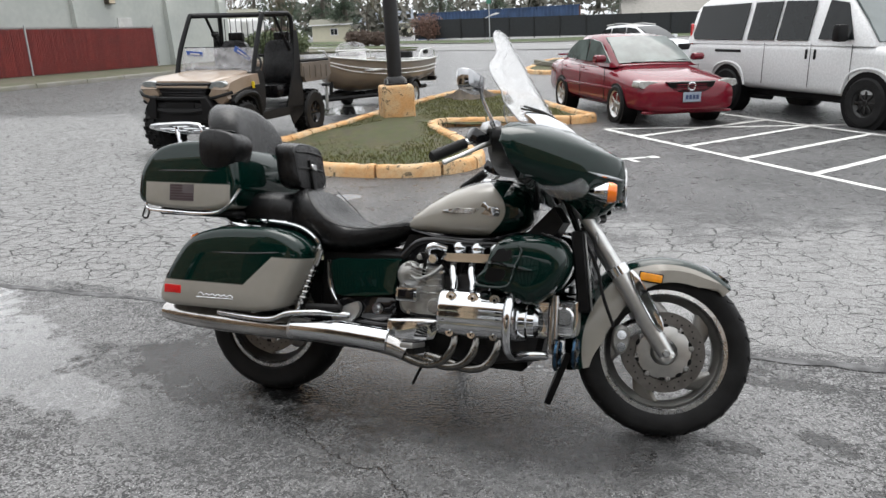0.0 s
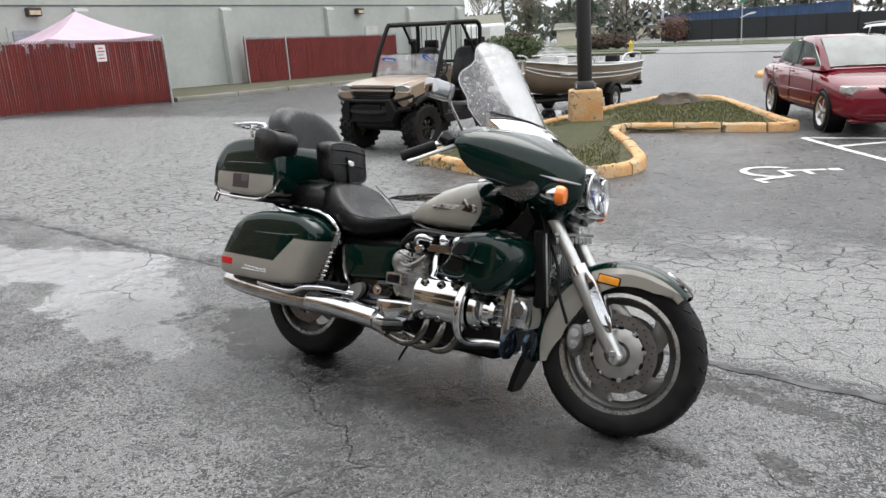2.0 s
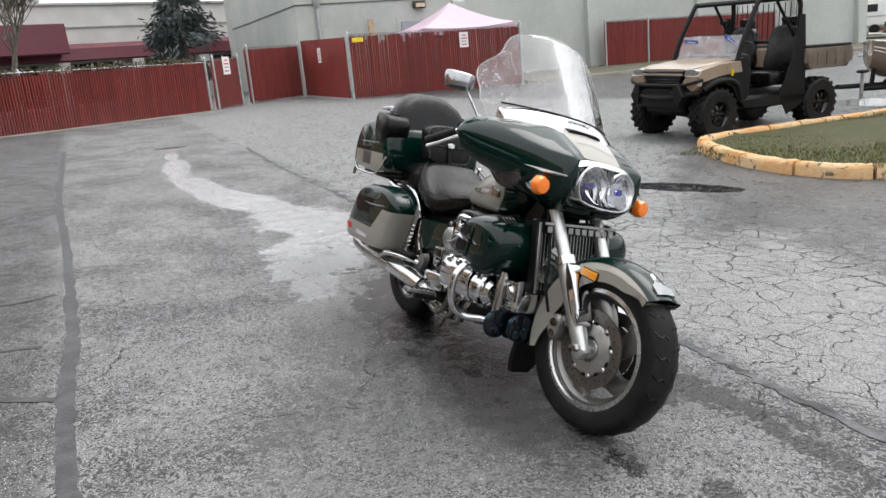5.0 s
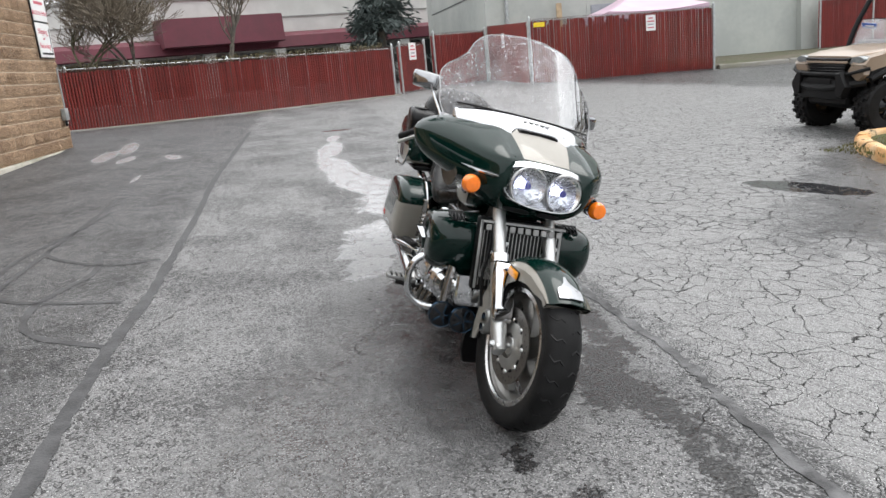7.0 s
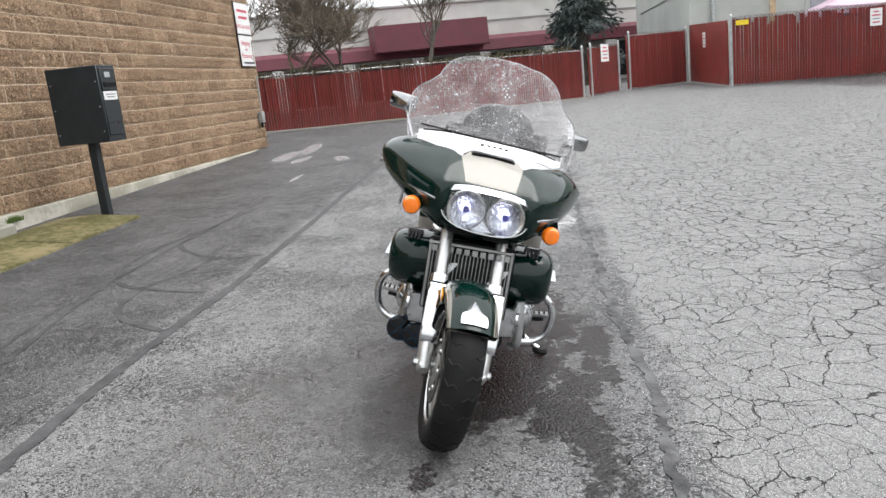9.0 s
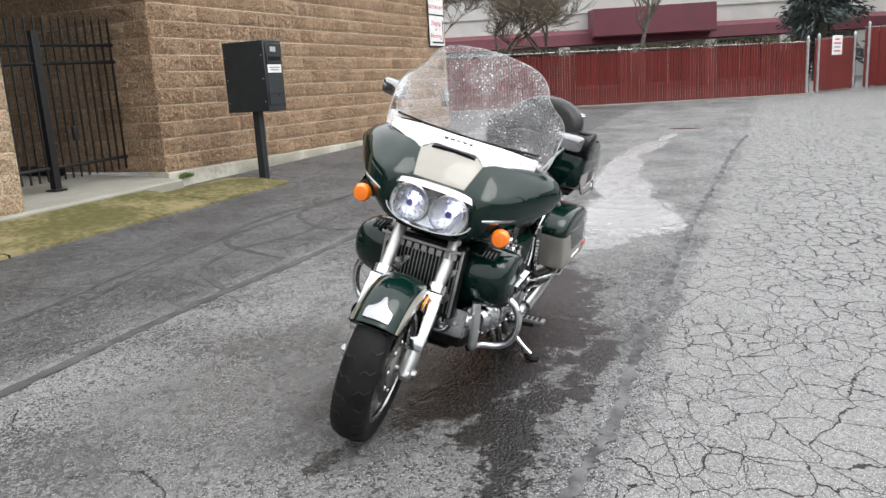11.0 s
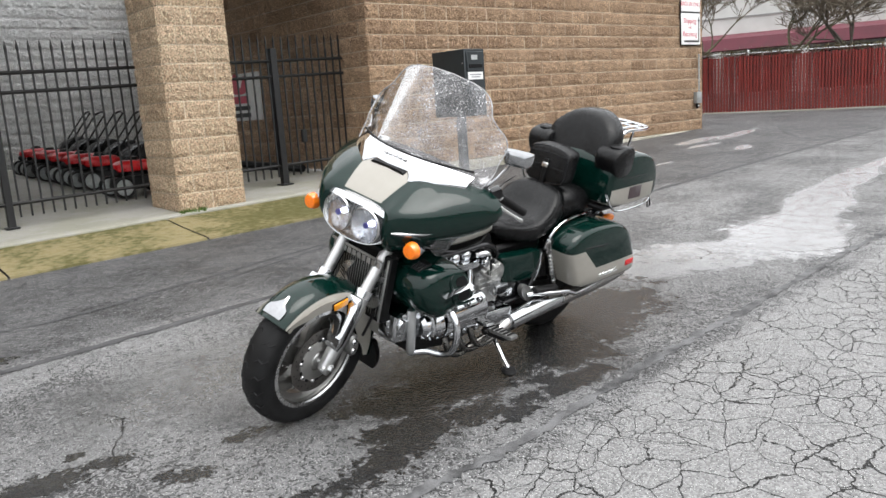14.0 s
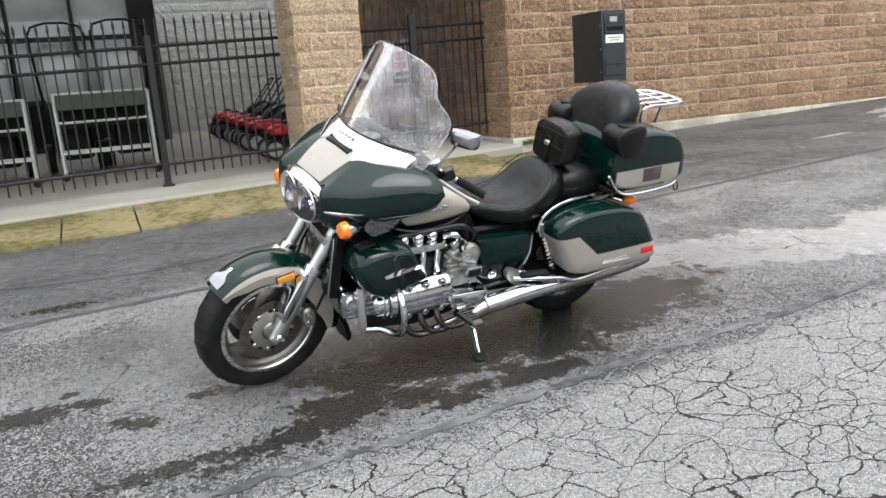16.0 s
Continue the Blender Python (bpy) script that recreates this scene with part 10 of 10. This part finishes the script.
def conifer(x, y, h, r, seed, mat, label, count=9000, base=None):
    rnd = random.Random(seed)
    T = thing("conifer", Matrix.Translation((x, y, base if base is not None else zg(x, y))), label, "tree", "conifers")
    part("trunk", tube([(0, 0, 0), (0.05, 0, h * 0.5), (0, 0, h * 0.97)], [0.14 * r, 0.09 * r, 0.02], 8), BARK, T)
    verts, faces = [], []
    bm = bmesh.new()
    for k in range(int(h * 9)):
        z = h * (0.06 + 0.92 * rnd.random())
        L = r * (1 - z / h) ** 0.75 * rnd.uniform(0.6, 1.1) + 0.1
        a = rnd.uniform(0, 6.283)
        tip = Vector((math.cos(a) * L, math.sin(a) * L, z - 0.18 * L + rnd.uniform(-0.1, 0.25)))
        root = Vector((0, 0, z))
        n = int(count / (h * 9))
        for j in range(n):
            t = 0.15 + 0.85 * rnd.random() ** 0.7
            p = root.lerp(tip, t) + Vector((rnd.gauss(0, 1), rnd.gauss(0, 1), rnd.gauss(-0.3, 1))) * 0.10 * r * (0.4 + 0.5 * t)
            d = (tip - root).normalized() + Vector((rnd.uniform(-1, 1), rnd.uniform(-1, 1), rnd.uniform(-1.2, 0.3))) * 0.8
            d.normalize()
            s = 0.11 * rnd.uniform(0.6, 1.4) * max(1, r / 1.6)
            b = d.orthogonal().normalized() * s * 0.25
            o = len(verts)
            verts += [p - d * s, p + b, p + d * s, p - b]
            faces.append((o, o + 1, o + 2, o + 3))
    raw("crown", verts, faces, mat, T, "stuff")
    return T


conifer(-26.5, 14.9, 5.4, 1.9, 7, SPRUCE, "blue-grey spruce behind the red fence", 12000)
# a dry vine along the top of the back fence
rnd = random.Random(77)
vs, fs = [], []
for k in range(2600):
    t = rnd.random()
    p = Vector((-16.85, -4.0, 0)).lerp(Vector((-18.45, 11.2, 0)), t)
    z = zg(p.x, p.y) + 1.47 + rnd.gauss(0, 0.05)
    c = Vector((p.x - 0.05 + rnd.gauss(0, 0.07), p.y, z))
    a = Vector((rnd.uniform(-1, 1), rnd.uniform(-1, 1), rnd.uniform(-1, 1))).normalized() * rnd.uniform(0.02, 0.06)
    b = a.orthogonal().normalized() * 0.015
    o = len(vs)
    vs += [c - a, c + b, c + a, c - b]
    fs.append((o, o + 1, o + 2, o + 3))
me = bpy.data.meshes.new("fence_vine")
me.from_pydata(vs, [], fs)
me.materials.append(VINE)
tagged(new("fence_vine", me), "dry vine and leaf litter along the top of the fence", "vine", kind="stuff")

PALEWALL = plain("pale_rough_wall", (0.52, 0.52, 0.50), 0.8, 0, 0.08, 1.2, 0.6, 9)
MAROON = plain("maroon_awning", (0.115, 0.022, 0.035), 0.55, 0, 0.12, 2, 0.1, 30)


def far_shop():
    T = thing("white_store", Matrix(), "long white store with a maroon awning behind the red fence", "building")
    X = -33.5
    part("wall", box(0.5, 60, 7.0, (X - 0.25, 4, 1.6)), PALEWALL, T)
    part("parapet_line", box(0.06, 60, 0.05, (X + 0.02, 4, 4.15)), plain("grey_joint", (0.25, 0.25, 0.24), 0.8, 0, 0.1, 4, 0, 40), T)
    part("roof_edge", box(0.7, 60, 0.12, (X - 0.25, 4, 5.12), 0.02, 1), plain("grey_flashing", (0.33, 0.33, 0.32), 0.6, 0.2, 0.1, 4, 0, 40), T)
    rings = []
    for y in (-24, 26):
        rings.append([(X, y, 3.45), (X + 1.3, y, 3.2), (X + 1.4, y, 2.72), (X + 1.3, y, 2.68), (X, y, 2.72)])
    part("awning", loft(rings), MAROON, T, "maroon awning", sharp=20)
    rings = []
    for y in (7.2, 12.4):
        rings.append([(X, y, 4.25), (X + 2.2, y, 4.15), (X + 2.3, y, 3.0), (X + 2.2, y, 2.95), (X, y, 3.0)])
    part("awning_porch", loft(rings), MAROON, T, "raised maroon porch", sharp=20)
    for y in np.arange(-10, 22, 3.2):
        part("awning_column", box(0.5, 0.5, 2.6, (X + 1.1, y, 1.35), 0.02, 1), PALEWALL, T)
    for y in np.arange(-8.4, 22, 3.2):
        w = part("window", box(0.06, 1.9, 1.7, (X + 0.03, y, 1.75)), DARKGLASS, T)
        part("window_frame", box(0.08, 0.06, 1.7, (X + 0.05, y, 1.75)), WHITE, w)
    part("roof_unit", box(1.6, 1.8, 0.7, (X - 4, 12.5, 5.4), 0.03, 1), GREY_STEEL, T)


far_shop()


def canopy():
    lav = plain("lavender_canopy_cloth", (0.50, 0.375, 0.45), 0.7, 0, 0.08, 2, 0.25, 8)
    m = Matrix.Translation((-16.9, 20.1, 0)) @ pose(0, 0, 0, 0, 0, 66)
    T = thing("canopy_tent", m, "faded lavender pop-up canopy behind the red fence", "canopy")
    zb, ze, zt = 0.5, 2.42, 3.25
    h = 1.62
    bm = bmesh.new()
    n = 8
    rings = []
    for k in range(7):
        t = k / 6
        s = h * (1 - t)
        z = ze + (zt - ze) * (t ** 1.15) - 0.05 * math.sin(math.pi * t)
        ring = []
        for i in range(4):
            a = [(-1, -1), (1, -1), (1, 1), (-1, 1)][i]
            b = [(1, -1), (1, 1), (-1, 1), (-1, -1)][i]
            for j in range(n):
                u = j / n
                sag = 0.10 * math.sin(math.pi * u) * (1 - t)
                ring.append(((a[0] + (b[0] - a[0]) * u) * max(s, 0.02), (a[1] + (b[1] - a[1]) * u) * max(s, 0.02), z - sag))
        rings.append(ring)
    skirt = [(x, y, z - 0.22) for x, y, z in rings[0]]
    part("cloth", loft([skirt] + rings), lav, T, "faded lavender cloth", sharp=40)
    for x in (-h, h):
        for y in (-h, h):
            part("leg", tube([(x * 0.97, y * 0.97, zb), (x * 0.97, y * 0.97, ze)], 0.025, 6, smooth=False), WHITE, T)


canopy()


def fence_sign(a, b, s, z, w, h, off=0.035):
    a, b = Vector((*a, 0)), Vector((*b, 0))
    d = (b - a).normalized()
    n = Vector((d.y, -d.x, 0))
    p = a + d * s
    m = facing((p.x, p.y), n, zg(p.x, p.y) + z, off)
    T = thing("fence_notice", m, "small white notice with faded red lettering on the red fence", "sign", "notices on the fences")
    part("plate", box(w, h, 0.008, (0, 0, 0), 0.003, 1), WHITE, T)
    for k, (ww, c) in enumerate(((0.45, SIGNRED), (0.7, SIGNRED), (0.55, plain("faded_ink", (0.3, 0.3, 0.32), 0.6, 0, 0.1, 10, 0, 60)), (0.6, SIGNRED))):
        part("lettering_bar", box(w * ww, h * 0.08, 0.002, (0, h * (0.30 - 0.2 * k), 0.0055)), c, T)


fence_sign((-16.45, 15.15), (-14.1, 20.4), 3.75, 1.55, 0.30, 0.46)
fence_sign((-18.6, 11.75), (-19.5, 13.2), 0.85, 1.25, 0.42, 0.52)
fence_sign((-20.1, 16.0), (-16.55, 15.15), 1.6, 1.35, 0.26, 0.46)
T = thing("yellow_tag", facing((-16.3, 15.4), (0.91, -0.42, 0), 2.18, 0.06), "small yellow tag tied to the fence", "tag")
part("tag", box(0.34, 0.13, 0.006, (0.02, 0, 0), 0.003, 1, 0, 0), YEL, T)

# road, verge and kerbs beyond the lot
ROAD = plain("grey_road_asphalt", (0.12, 0.12, 0.12), 0.6, 0, 0.12, 0.6, 0.3, 40)


def band(name, ya, yb, lift, material, label, category, x0=-160, x1=160, bend=0.0):
    bm = bmesh.new()
    rows = []
    for x in np.linspace(x0, x1, 40):
        c = bend * (x + 5) 
        rows.append([bm.verts.new((x, y + c, zg(x, y + c) + lift)) for y in (ya, (ya + yb) / 2, yb)])
    for a, b in zip(rows, rows[1:]):
        for i in range(2):
            bm.faces.new((a[i], a[i + 1], b[i + 1], b[i]))
    return tagged(link(name, bm, material), label, category, kind="structure")


BEND = -0.30
band("road", 60, 84, 0.03, ROAD, "grey road beyond the lot", "road", bend=BEND)
band("road_line", 71.6, 71.9, 0.05, LINE, "white line along the road", "road marking", bend=BEND)
band("verge", 85, 103, 0.12, LAWN, "green grass verge beyond the road", "grass", bend=BEND)
band("far_pavement", 84, 85, 0.10, CONC, "pale pavement edge beyond the road", "pavement", bend=BEND)
bm = poly(outline([(-30, 50), (-14, 52), (-8, 57), (-1.5, 59.5), (-4, 62.5), (-16, 68), (-32, 70)], 5), 0.0, 0.16)
for v in bm.verts:
    v.co.z += zg(v.co.x, v.co.y) - 0.02
tagged(link("corner_bed", bm, SOIL), "dark bark bed with shrubs at the road corner", "bed", kind="structure")
bm = poly(outline([(-60, 71), (-20, 69), (-6, 66), (-2, 66.5), (-2.5, 69), (-14, 84), (-60, 96)], 4), 0.0, 0.14)
for v in bm.verts:
    v.co.z += zg(v.co.x, v.co.y) - 0.02
tagged(link("corner_lawn", bm, LAWN), "green lawn in front of the houses", "grass", kind="structure")


def shrub(x, y, w, d, h, mat, seed, label, count=2600, size=0.09):
    rnd = random.Random(seed)
    T = thing("shrub", Matrix.Translation((x, y, zg(x, y) + 0.1)), label, "shrub", "shrubs")
    blobs = [((rnd.uniform(-0.35, 0.35) * w, rnd.uniform(-0.3, 0.3) * d, h * rnd.uniform(0.42, 0.58)), (w * rnd.uniform(0.25, 0.4), d * rnd.uniform(0.25, 0.4), h * rnd.uniform(0.38, 0.5))) for _ in range(6)]
    raw("leaves", *leaf_cloud(rnd, blobs, count, size), mat, T, "stuff")
    bm = bmesh.new()
    for k in range(7):
        a = rnd.uniform(0, 6.28)
        cat(bm, tube([(0, 0, -0.1), (0.2 * w * math.cos(a), 0.2 * d * math.sin(a), h * 0.4), (0.36 * w * math.cos(a), 0.36 * d * math.sin(a), h * 0.75)], [0.04, 0.012], 5))
    part("stems", bm, BARK, T)


shrub(-7.0, 75.5, 2.6, 1.8, 1.5, BROWNLEAF, 1, "clipped dark brown hedge at the road corner", 3600, 0.10)
shrub(-5.2, 75.5, 2.2, 1.6, 1.4, BROWNLEAF, 2, "clipped dark brown hedge at the road corner", 3000, 0.10)
shrub(-9.5, 48.5, 3.8, 2.2, 1.5, HEDGE, 3, "spreading green rhododendron by the store", 3600, 0.12)
shrub(-11.5, 60, 2.4, 2.0, 1.9, BROWNLEAF, 4, "dark rounded shrub in the bark bed", 2500, 0.10)
shrub(-0.6, 99.2, 3.4, 2.2, 3.3, leaf_mat("red_twig_shrub", (0.11, 0.055, 0.04), (0.16, 0.085, 0.06)), 5, "leafless reddish shrub by the dark fence", 2600, 0.12)


def hydrant():
    x, y = -3.5, 65.9
    m = plain("yellow_hydrant_paint", (0.62, 0.45, 0.03), 0.45, 0, 0.15, 8, 0.1, 60)
    T = thing("fire_hydrant", Matrix.Translation((x, y, zg(x, y) + 0.05)), "yellow fire hydrant on the road corner", "hydrant")
    part("barrel", lathe([(0.19, 0.0), (0.19, 0.06), (0.13, 0.08), (0.13, 0.55), (0.17, 0.58), (0.17, 0.64)], (0, 0, 0), "z", 18), m, T)
    part("bonnet", lathe([(0.16, 0.64), (0.14, 0.74), (0.06, 0.82), (0.03, 0.88), (0.0, 0.88)], (0, 0, 0), "z", 18), m, T)
    for a in (0, 90, 180):
        part("nozzle", moved(lathe([(0.0, 0.22), (0.07, 0.22), (0.075, 0.12), (0.06, 0.1)], (0, 0, 0), "x", 12), pose(0, 0, 0.46, 0, 0, a - 100)), m, T)


hydrant()
for x, y, h in ((-9.6, 57.5, 1.7), (5.7, 80.0, 4.6)):
    T = thing("sign_post", Matrix.Translation((x, y, zg(x, y))), "thin grey post with a small plate", "sign post", "sign posts")
    part("post", tube([(0, 0, 0), (0, 0, h)], 0.05, 8, smooth=False), GREY_STEEL, T)
    part("plate", box(0.45, 0.02, 0.7, (0, -0.06, h - 0.4), 0.01, 1), WHITE if h < 2 else plain("green_street_plate", (0.03, 0.16, 0.10), 0.5, 0, 0.1, 5, 0, 40), T)


def gable_house(name, x, y, rot, L, W, H, R, wall, roof, label, windows=(), door=None, base=None):
    T = thing(name, Matrix.Translation((x, y, base if base is not None else zg(x, y))) @ pose(0, 0, 0, 0, 0, rot), label, "house", "houses beyond the road")
    part("wall", box(L, W, H + 0.6, (0, 0, H / 2 - 0.3)), wall, T)
    rings = [[(sx, -W / 2 - 0.4, H - 0.1), (sx, -W / 2 - 0.4, H + 0.05), (sx, 0, H + R), (sx, W / 2 + 0.4, H + 0.05), (sx, W / 2 + 0.4, H - 0.1)] for sx in (-L / 2 - 0.4, L / 2 + 0.4)]
    rf = part("roof", loft(rings), roof, T, sharp=10)
    part("fascia", box(L + 0.84, 0.06, 0.18, (0, -W / 2 - 0.42, H - 0.02)), WHITE, T)
    for wx, wz, ww, wh in windows:
        w = part("window", box(ww, 0.06, wh, (wx, -W / 2 - 0.03, wz)), DARKGLASS, T)
        part("frame", cat(box(ww + 0.16, 0.05, 0.09, (wx, -W / 2 - 0.05, wz + wh / 2)), box(ww + 0.16, 0.05, 0.09, (wx, -W / 2 - 0.05, wz - wh / 2)), box(0.09, 0.05, wh, (wx - ww / 2, -W / 2 - 0.05, wz)), box(0.09, 0.05, wh, (wx + ww / 2, -W / 2 - 0.05, wz)), box(0.05, 0.04, wh, (wx, -W / 2 - 0.05, wz))), WHITE, w)
    if door is not None:
        part("door", box(0.95, 0.06, 2.0, (door, -W / 2 - 0.03, 1.0)), plain("dark_red_door", (0.12, 0.03, 0.03), 0.5, 0, 0.1, 4, 0, 40), T)
    return rf


CREAM = plain("cream_siding", (0.58, 0.55, 0.42), 0.7, 0, 0.06, 1, 0.2, 8)
SLATE = plain("blue_grey_shingle", (0.15, 0.17, 0.20), 0.8, 0, 0.2, 3, 0.5, 14)
OLIVE = plain("olive_shingle", (0.15, 0.15, 0.115), 0.85, 0, 0.2, 3, 0.5, 14)
gable_house("garden_shed", -14.7, 117, 4, 5.4, 4.8, 2.35, 0.85, CREAM, OLIVE, "small cream shed with a low olive roof", ((0.4, 1.35, 1.0, 0.9),), base=0.40)
hr = gable_house("blue_roof_house", -12.4, 186, 2, 15.5, 9, 2.5, 3.0, CREAM, SLATE, "cream house with a wide blue-grey roof", ((-3.5, 1.4, 1.6, 1.1), (1.0, 1.4, 2.2, 1.2), (4.5, 1.4, 1.2, 1.1)), -1.2, base=0.55)
part("chimney", box(0.9, 0.7, 1.3, (1.2, 0.4, 5.4), 0.02, 1), plain("white_chimney", (0.6, 0.58, 0.55), 0.7, 0, 0.1, 3, 0.2, 10), hr)
gable_house("grey_cottage", -19.5, 72, 20, 7, 6, 2.4, 1.2, plain("grey_siding", (0.45, 0.45, 0.42), 0.7, 0, 0.08, 1, 0.2, 8), OLIVE, "weathered pale cottage near the store", ((2.0, 1.4, 1.0, 1.0),), 0.2, base=0.45)
gable_house("low_roof_house", 40, 112, -10, 26, 10, 2.4, 2.2, CREAM, plain("brown_grey_shingle", (0.22, 0.21, 0.19), 0.85, 0, 0.15, 3, 0.5, 14), "low house with a broad grey roof behind the dark fence", base=-0.6)


def rv_trailer():
    T = thing("camper_trailer", Matrix.Translation((-15.8, 61.5, 0.5)) @ pose(0, 0, 0, 0, 0, 25), "white camper trailer parked by the store", "camper")
    part("body", box(5.5, 2.2, 2.0, (0, 0, 1.45), 0.25, 3), WHITE, T)
    part("window", box(0.9, 0.04, 0.5, (-0.8, -1.12, 1.75), 0.05, 1), DARKGLASS, T)
    part("door", box(0.65, 0.03, 1.6, (1.2, -1.11, 1.4), 0.05, 1), plain("off_white_door", (0.5, 0.5, 0.48), 0.5, 0, 0.1, 4, 0, 40), T)
    part("stripe", box(5.0, 0.03, 0.12, (0, -1.11, 1.2), 0.01, 1), GREY_STEEL, T)
    for x in (-0.5, 0.5):
        part("wheel", lathe([(0.0, -0.1), (0.33, -0.1), (0.33, 0.1), (0.0, 0.1)], (x, -1.0, 0.33), "y", 18), RUBBER, T)


rv_trailer()


def low_iron_fence():
    T = thing("low_iron_fence", Matrix(), "low black picket fence at the end of the store", "fence", kind="structure")
    a, b = Vector((-12.6, 52.5, 0)), Vector((-8.5, 54.0, 0))
    d = (b - a)
    bm = bmesh.new()
    for k in range(34):
        p = a + d * (k / 33)
        cat(bm, box(0.03, 0.03, 1.2, (p.x, p.y, zg(p.x, p.y) + 0.65)))
    part("pickets", bm, IRON, T)["kind"] = "stuff"
    for z in (0.2, 1.15):
        part("rail", tube([(a.x, a.y, zg(a.x, a.y) + z), (b.x, b.y, zg(b.x, b.y) + z)], 0.03, 4, smooth=False), IRON, T)


low_iron_fence()

# dark screen fence and the freight container behind it
DARKSCREEN = plain("black_fence_screen", (0.016, 0.018, 0.021), 0.7, 0, 0.3, 0.4, 0.2, 6)
CONT = plain("blue_container", (0.035, 0.07, 0.15), 0.5, 0.1, 0.2, 0.8, 0.1, 20)


def screen_fence():
    T = thing("screen_fence", Matrix(), "long black screened fence beyond the road", "fence", kind="structure")
    a, b = Vector((-2.2, 100.5, 0)), Vector((60, 72, 0))
    n = 22
    for k in range(n):
        p, q = a.lerp(b, k / n), a.lerp(b, (k + 1) / n)
        z0 = 0.30 - 1.1 * (k / n)
        zz = lambda t: 0.30 - 1.25 * min(1, t / 0.75)
        rings = [[(r.x, r.y, zz(t) + h) for h in (0.0, 2.25)] + [(r.x, r.y + 0.05, zz(t) + h) for h in (2.25, 0.0)] for r, t in ((p, k / n), (q, (k + 1) / n))]
        part("screen_panel", loft(rings), DARKSCREEN, T, sharp=10)
        part("post", tube([(p.x, p.y - 0.06, zz(k / n) - 0.2), (p.x, p.y - 0.06, zz(k / n) + 2.35)], 0.05, 6, smooth=False), IRON, T)


screen_fence()


def container():
    m = Matrix.Translation((8.6, 104.5, 0.1)) @ pose(0, 0, 0, 0, 0, -12)
    T = thing("freight_container", m, "long blue ribbed freight container behind the dark fence", "container")
    L, H = 21.0, 3.3
    pts = []
    k, x = 0, -L / 2
    while x < L / 2:
        pts += [(x, -1.22), (x + 0.18, -1.22), (x + 0.24, -1.17), (x + 0.42, -1.17)]
        x += 0.48
    bm = bmesh.new()
    lo, hi = [bm.verts.new((a, b, 0.1)) for a, b in pts], [bm.verts.new((a, b, H - 0.1)) for a, b in pts]
    for i in range(len(pts) - 1):
        bm.faces.new((lo[i], lo[i + 1], hi[i + 1], hi[i]))
    part("ribbed_side", bm, CONT, T, sharp=10)
    part("box", box(L, 2.3, H, (0, 0.05, H / 2)), CONT, T)
    for z in (0.06, H - 0.05):
        part("edge_rail", box(L + 0.1, 0.14, 0.14, (0, -1.2, z), 0.01, 1), CONT, T)
    mk = part("swoosh_mark", pillow([(-2.2, 1.95), (-0.6, 2.75), (0.2, 2.85), (0.2, 2.7), (-0.8, 2.5)], [(-1.245, 1.0), (-1.235, 1.0)]), WHITE, T, "white curved mark")
    for k in range(7):
        part("pale_bar", box(0.55, 0.01, 0.9, (-3.4 + 0.95 * k, -1.24, 1.25)), plain("faded_container_mark", (0.10, 0.12, 0.16), 0.6, 0, 0.1, 3, 0, 30), T)
    part("end_post", box(0.15, 2.4, H, (L / 2, 0, H / 2), 0.01, 1), plain("rust_brown", (0.12, 0.05, 0.035), 0.7, 0.2, 0.2, 3, 0.2, 20), T)


container()

# tall trees on the skyline
rnd = random.Random(9)
for k in range(15):
    x = -46 + 9.5 * k + rnd.uniform(-3, 3)
    y = 122 - 0.25 * x + rnd.uniform(-6, 14)
    if k % 3 == 1:
        bare_tree(x, y, rnd.uniform(13, 18), 300 + k, 0.7, BARK, "tall bare tree on the skyline", 0.5, 5)
    else:
        conifer(x, y, rnd.uniform(12, 22), rnd.uniform(2.6, 4.0), 400 + k, EVERGREEN, "tall dark evergreen on the skyline", 5200, 0.5)
for k, (x, y, h) in enumerate(((-24, 96, 12), (-30, 88, 13), (-15.5, 92, 10), (-6, 112, 14), (-20.5, 104, 14))):
    bare_tree(x, y, h, 500 + k, 0.75, BARK2, "bare tree behind the houses", 0.5, 5)
for k, (x, y, h, r) in enumerate(((-34, 110, 16, 4), (-12.5, 116, 13, 3.2), (-22, 118, 18, 4))):
    conifer(x, y, h, r, 520 + k, EVERGREEN, "dark evergreen behind the houses", 5200, 0.5)


def far_woods():
    """A low ragged wood that closes the view to the north and west."""
    rnd = random.Random(21)
    verts, faces = [], []
    for k in range(900):
        t = rnd.random()
        if t < 0.6:
            x = rnd.uniform(-90, 130)
            c = (x, 150 - 0.25 * x + rnd.uniform(0, 14), rnd.uniform(1, 7.0))
        else:
            c = (-75 + rnd.uniform(-8, 8), rnd.uniform(-60, 120), rnd.uniform(1, 7))
        v, f = leaf_cloud(rnd, [(c, (2.4, 2.4, 1.8))], 14, 0.9)
        o = len(verts)
        verts += v
        faces += [[q + o for q in z] for z in f]
    me = bpy.data.meshes.new("far_woods")
    me.from_pydata(verts, [], faces)
    me.materials.append(leaf_mat("far_wood_leaf", (0.045, 0.05, 0.035), (0.10, 0.09, 0.07)))
    tagged(new("far_woods", me), "ragged distant woods", "woods", kind="stuff")


far_woods()

# unseen plain walls added to close the place behind and beside the camera and darken reflections
block_wall("wall_brick_east", at(FL, -9.5, 0.75), -U, 14.0, 0.0, 4.85, 0.35, "unseen brown block wall added past the yard to darken reflections", limit=0, seed=41)
tagged(link("wall_yard_east", seg_box(at(FL, -9.5, 0.4), at(FL, -9.5, -8.0), 0.0, 4.6, 0.2), GREYWALL), "plain side wall of the yard", "wall", kind="structure")
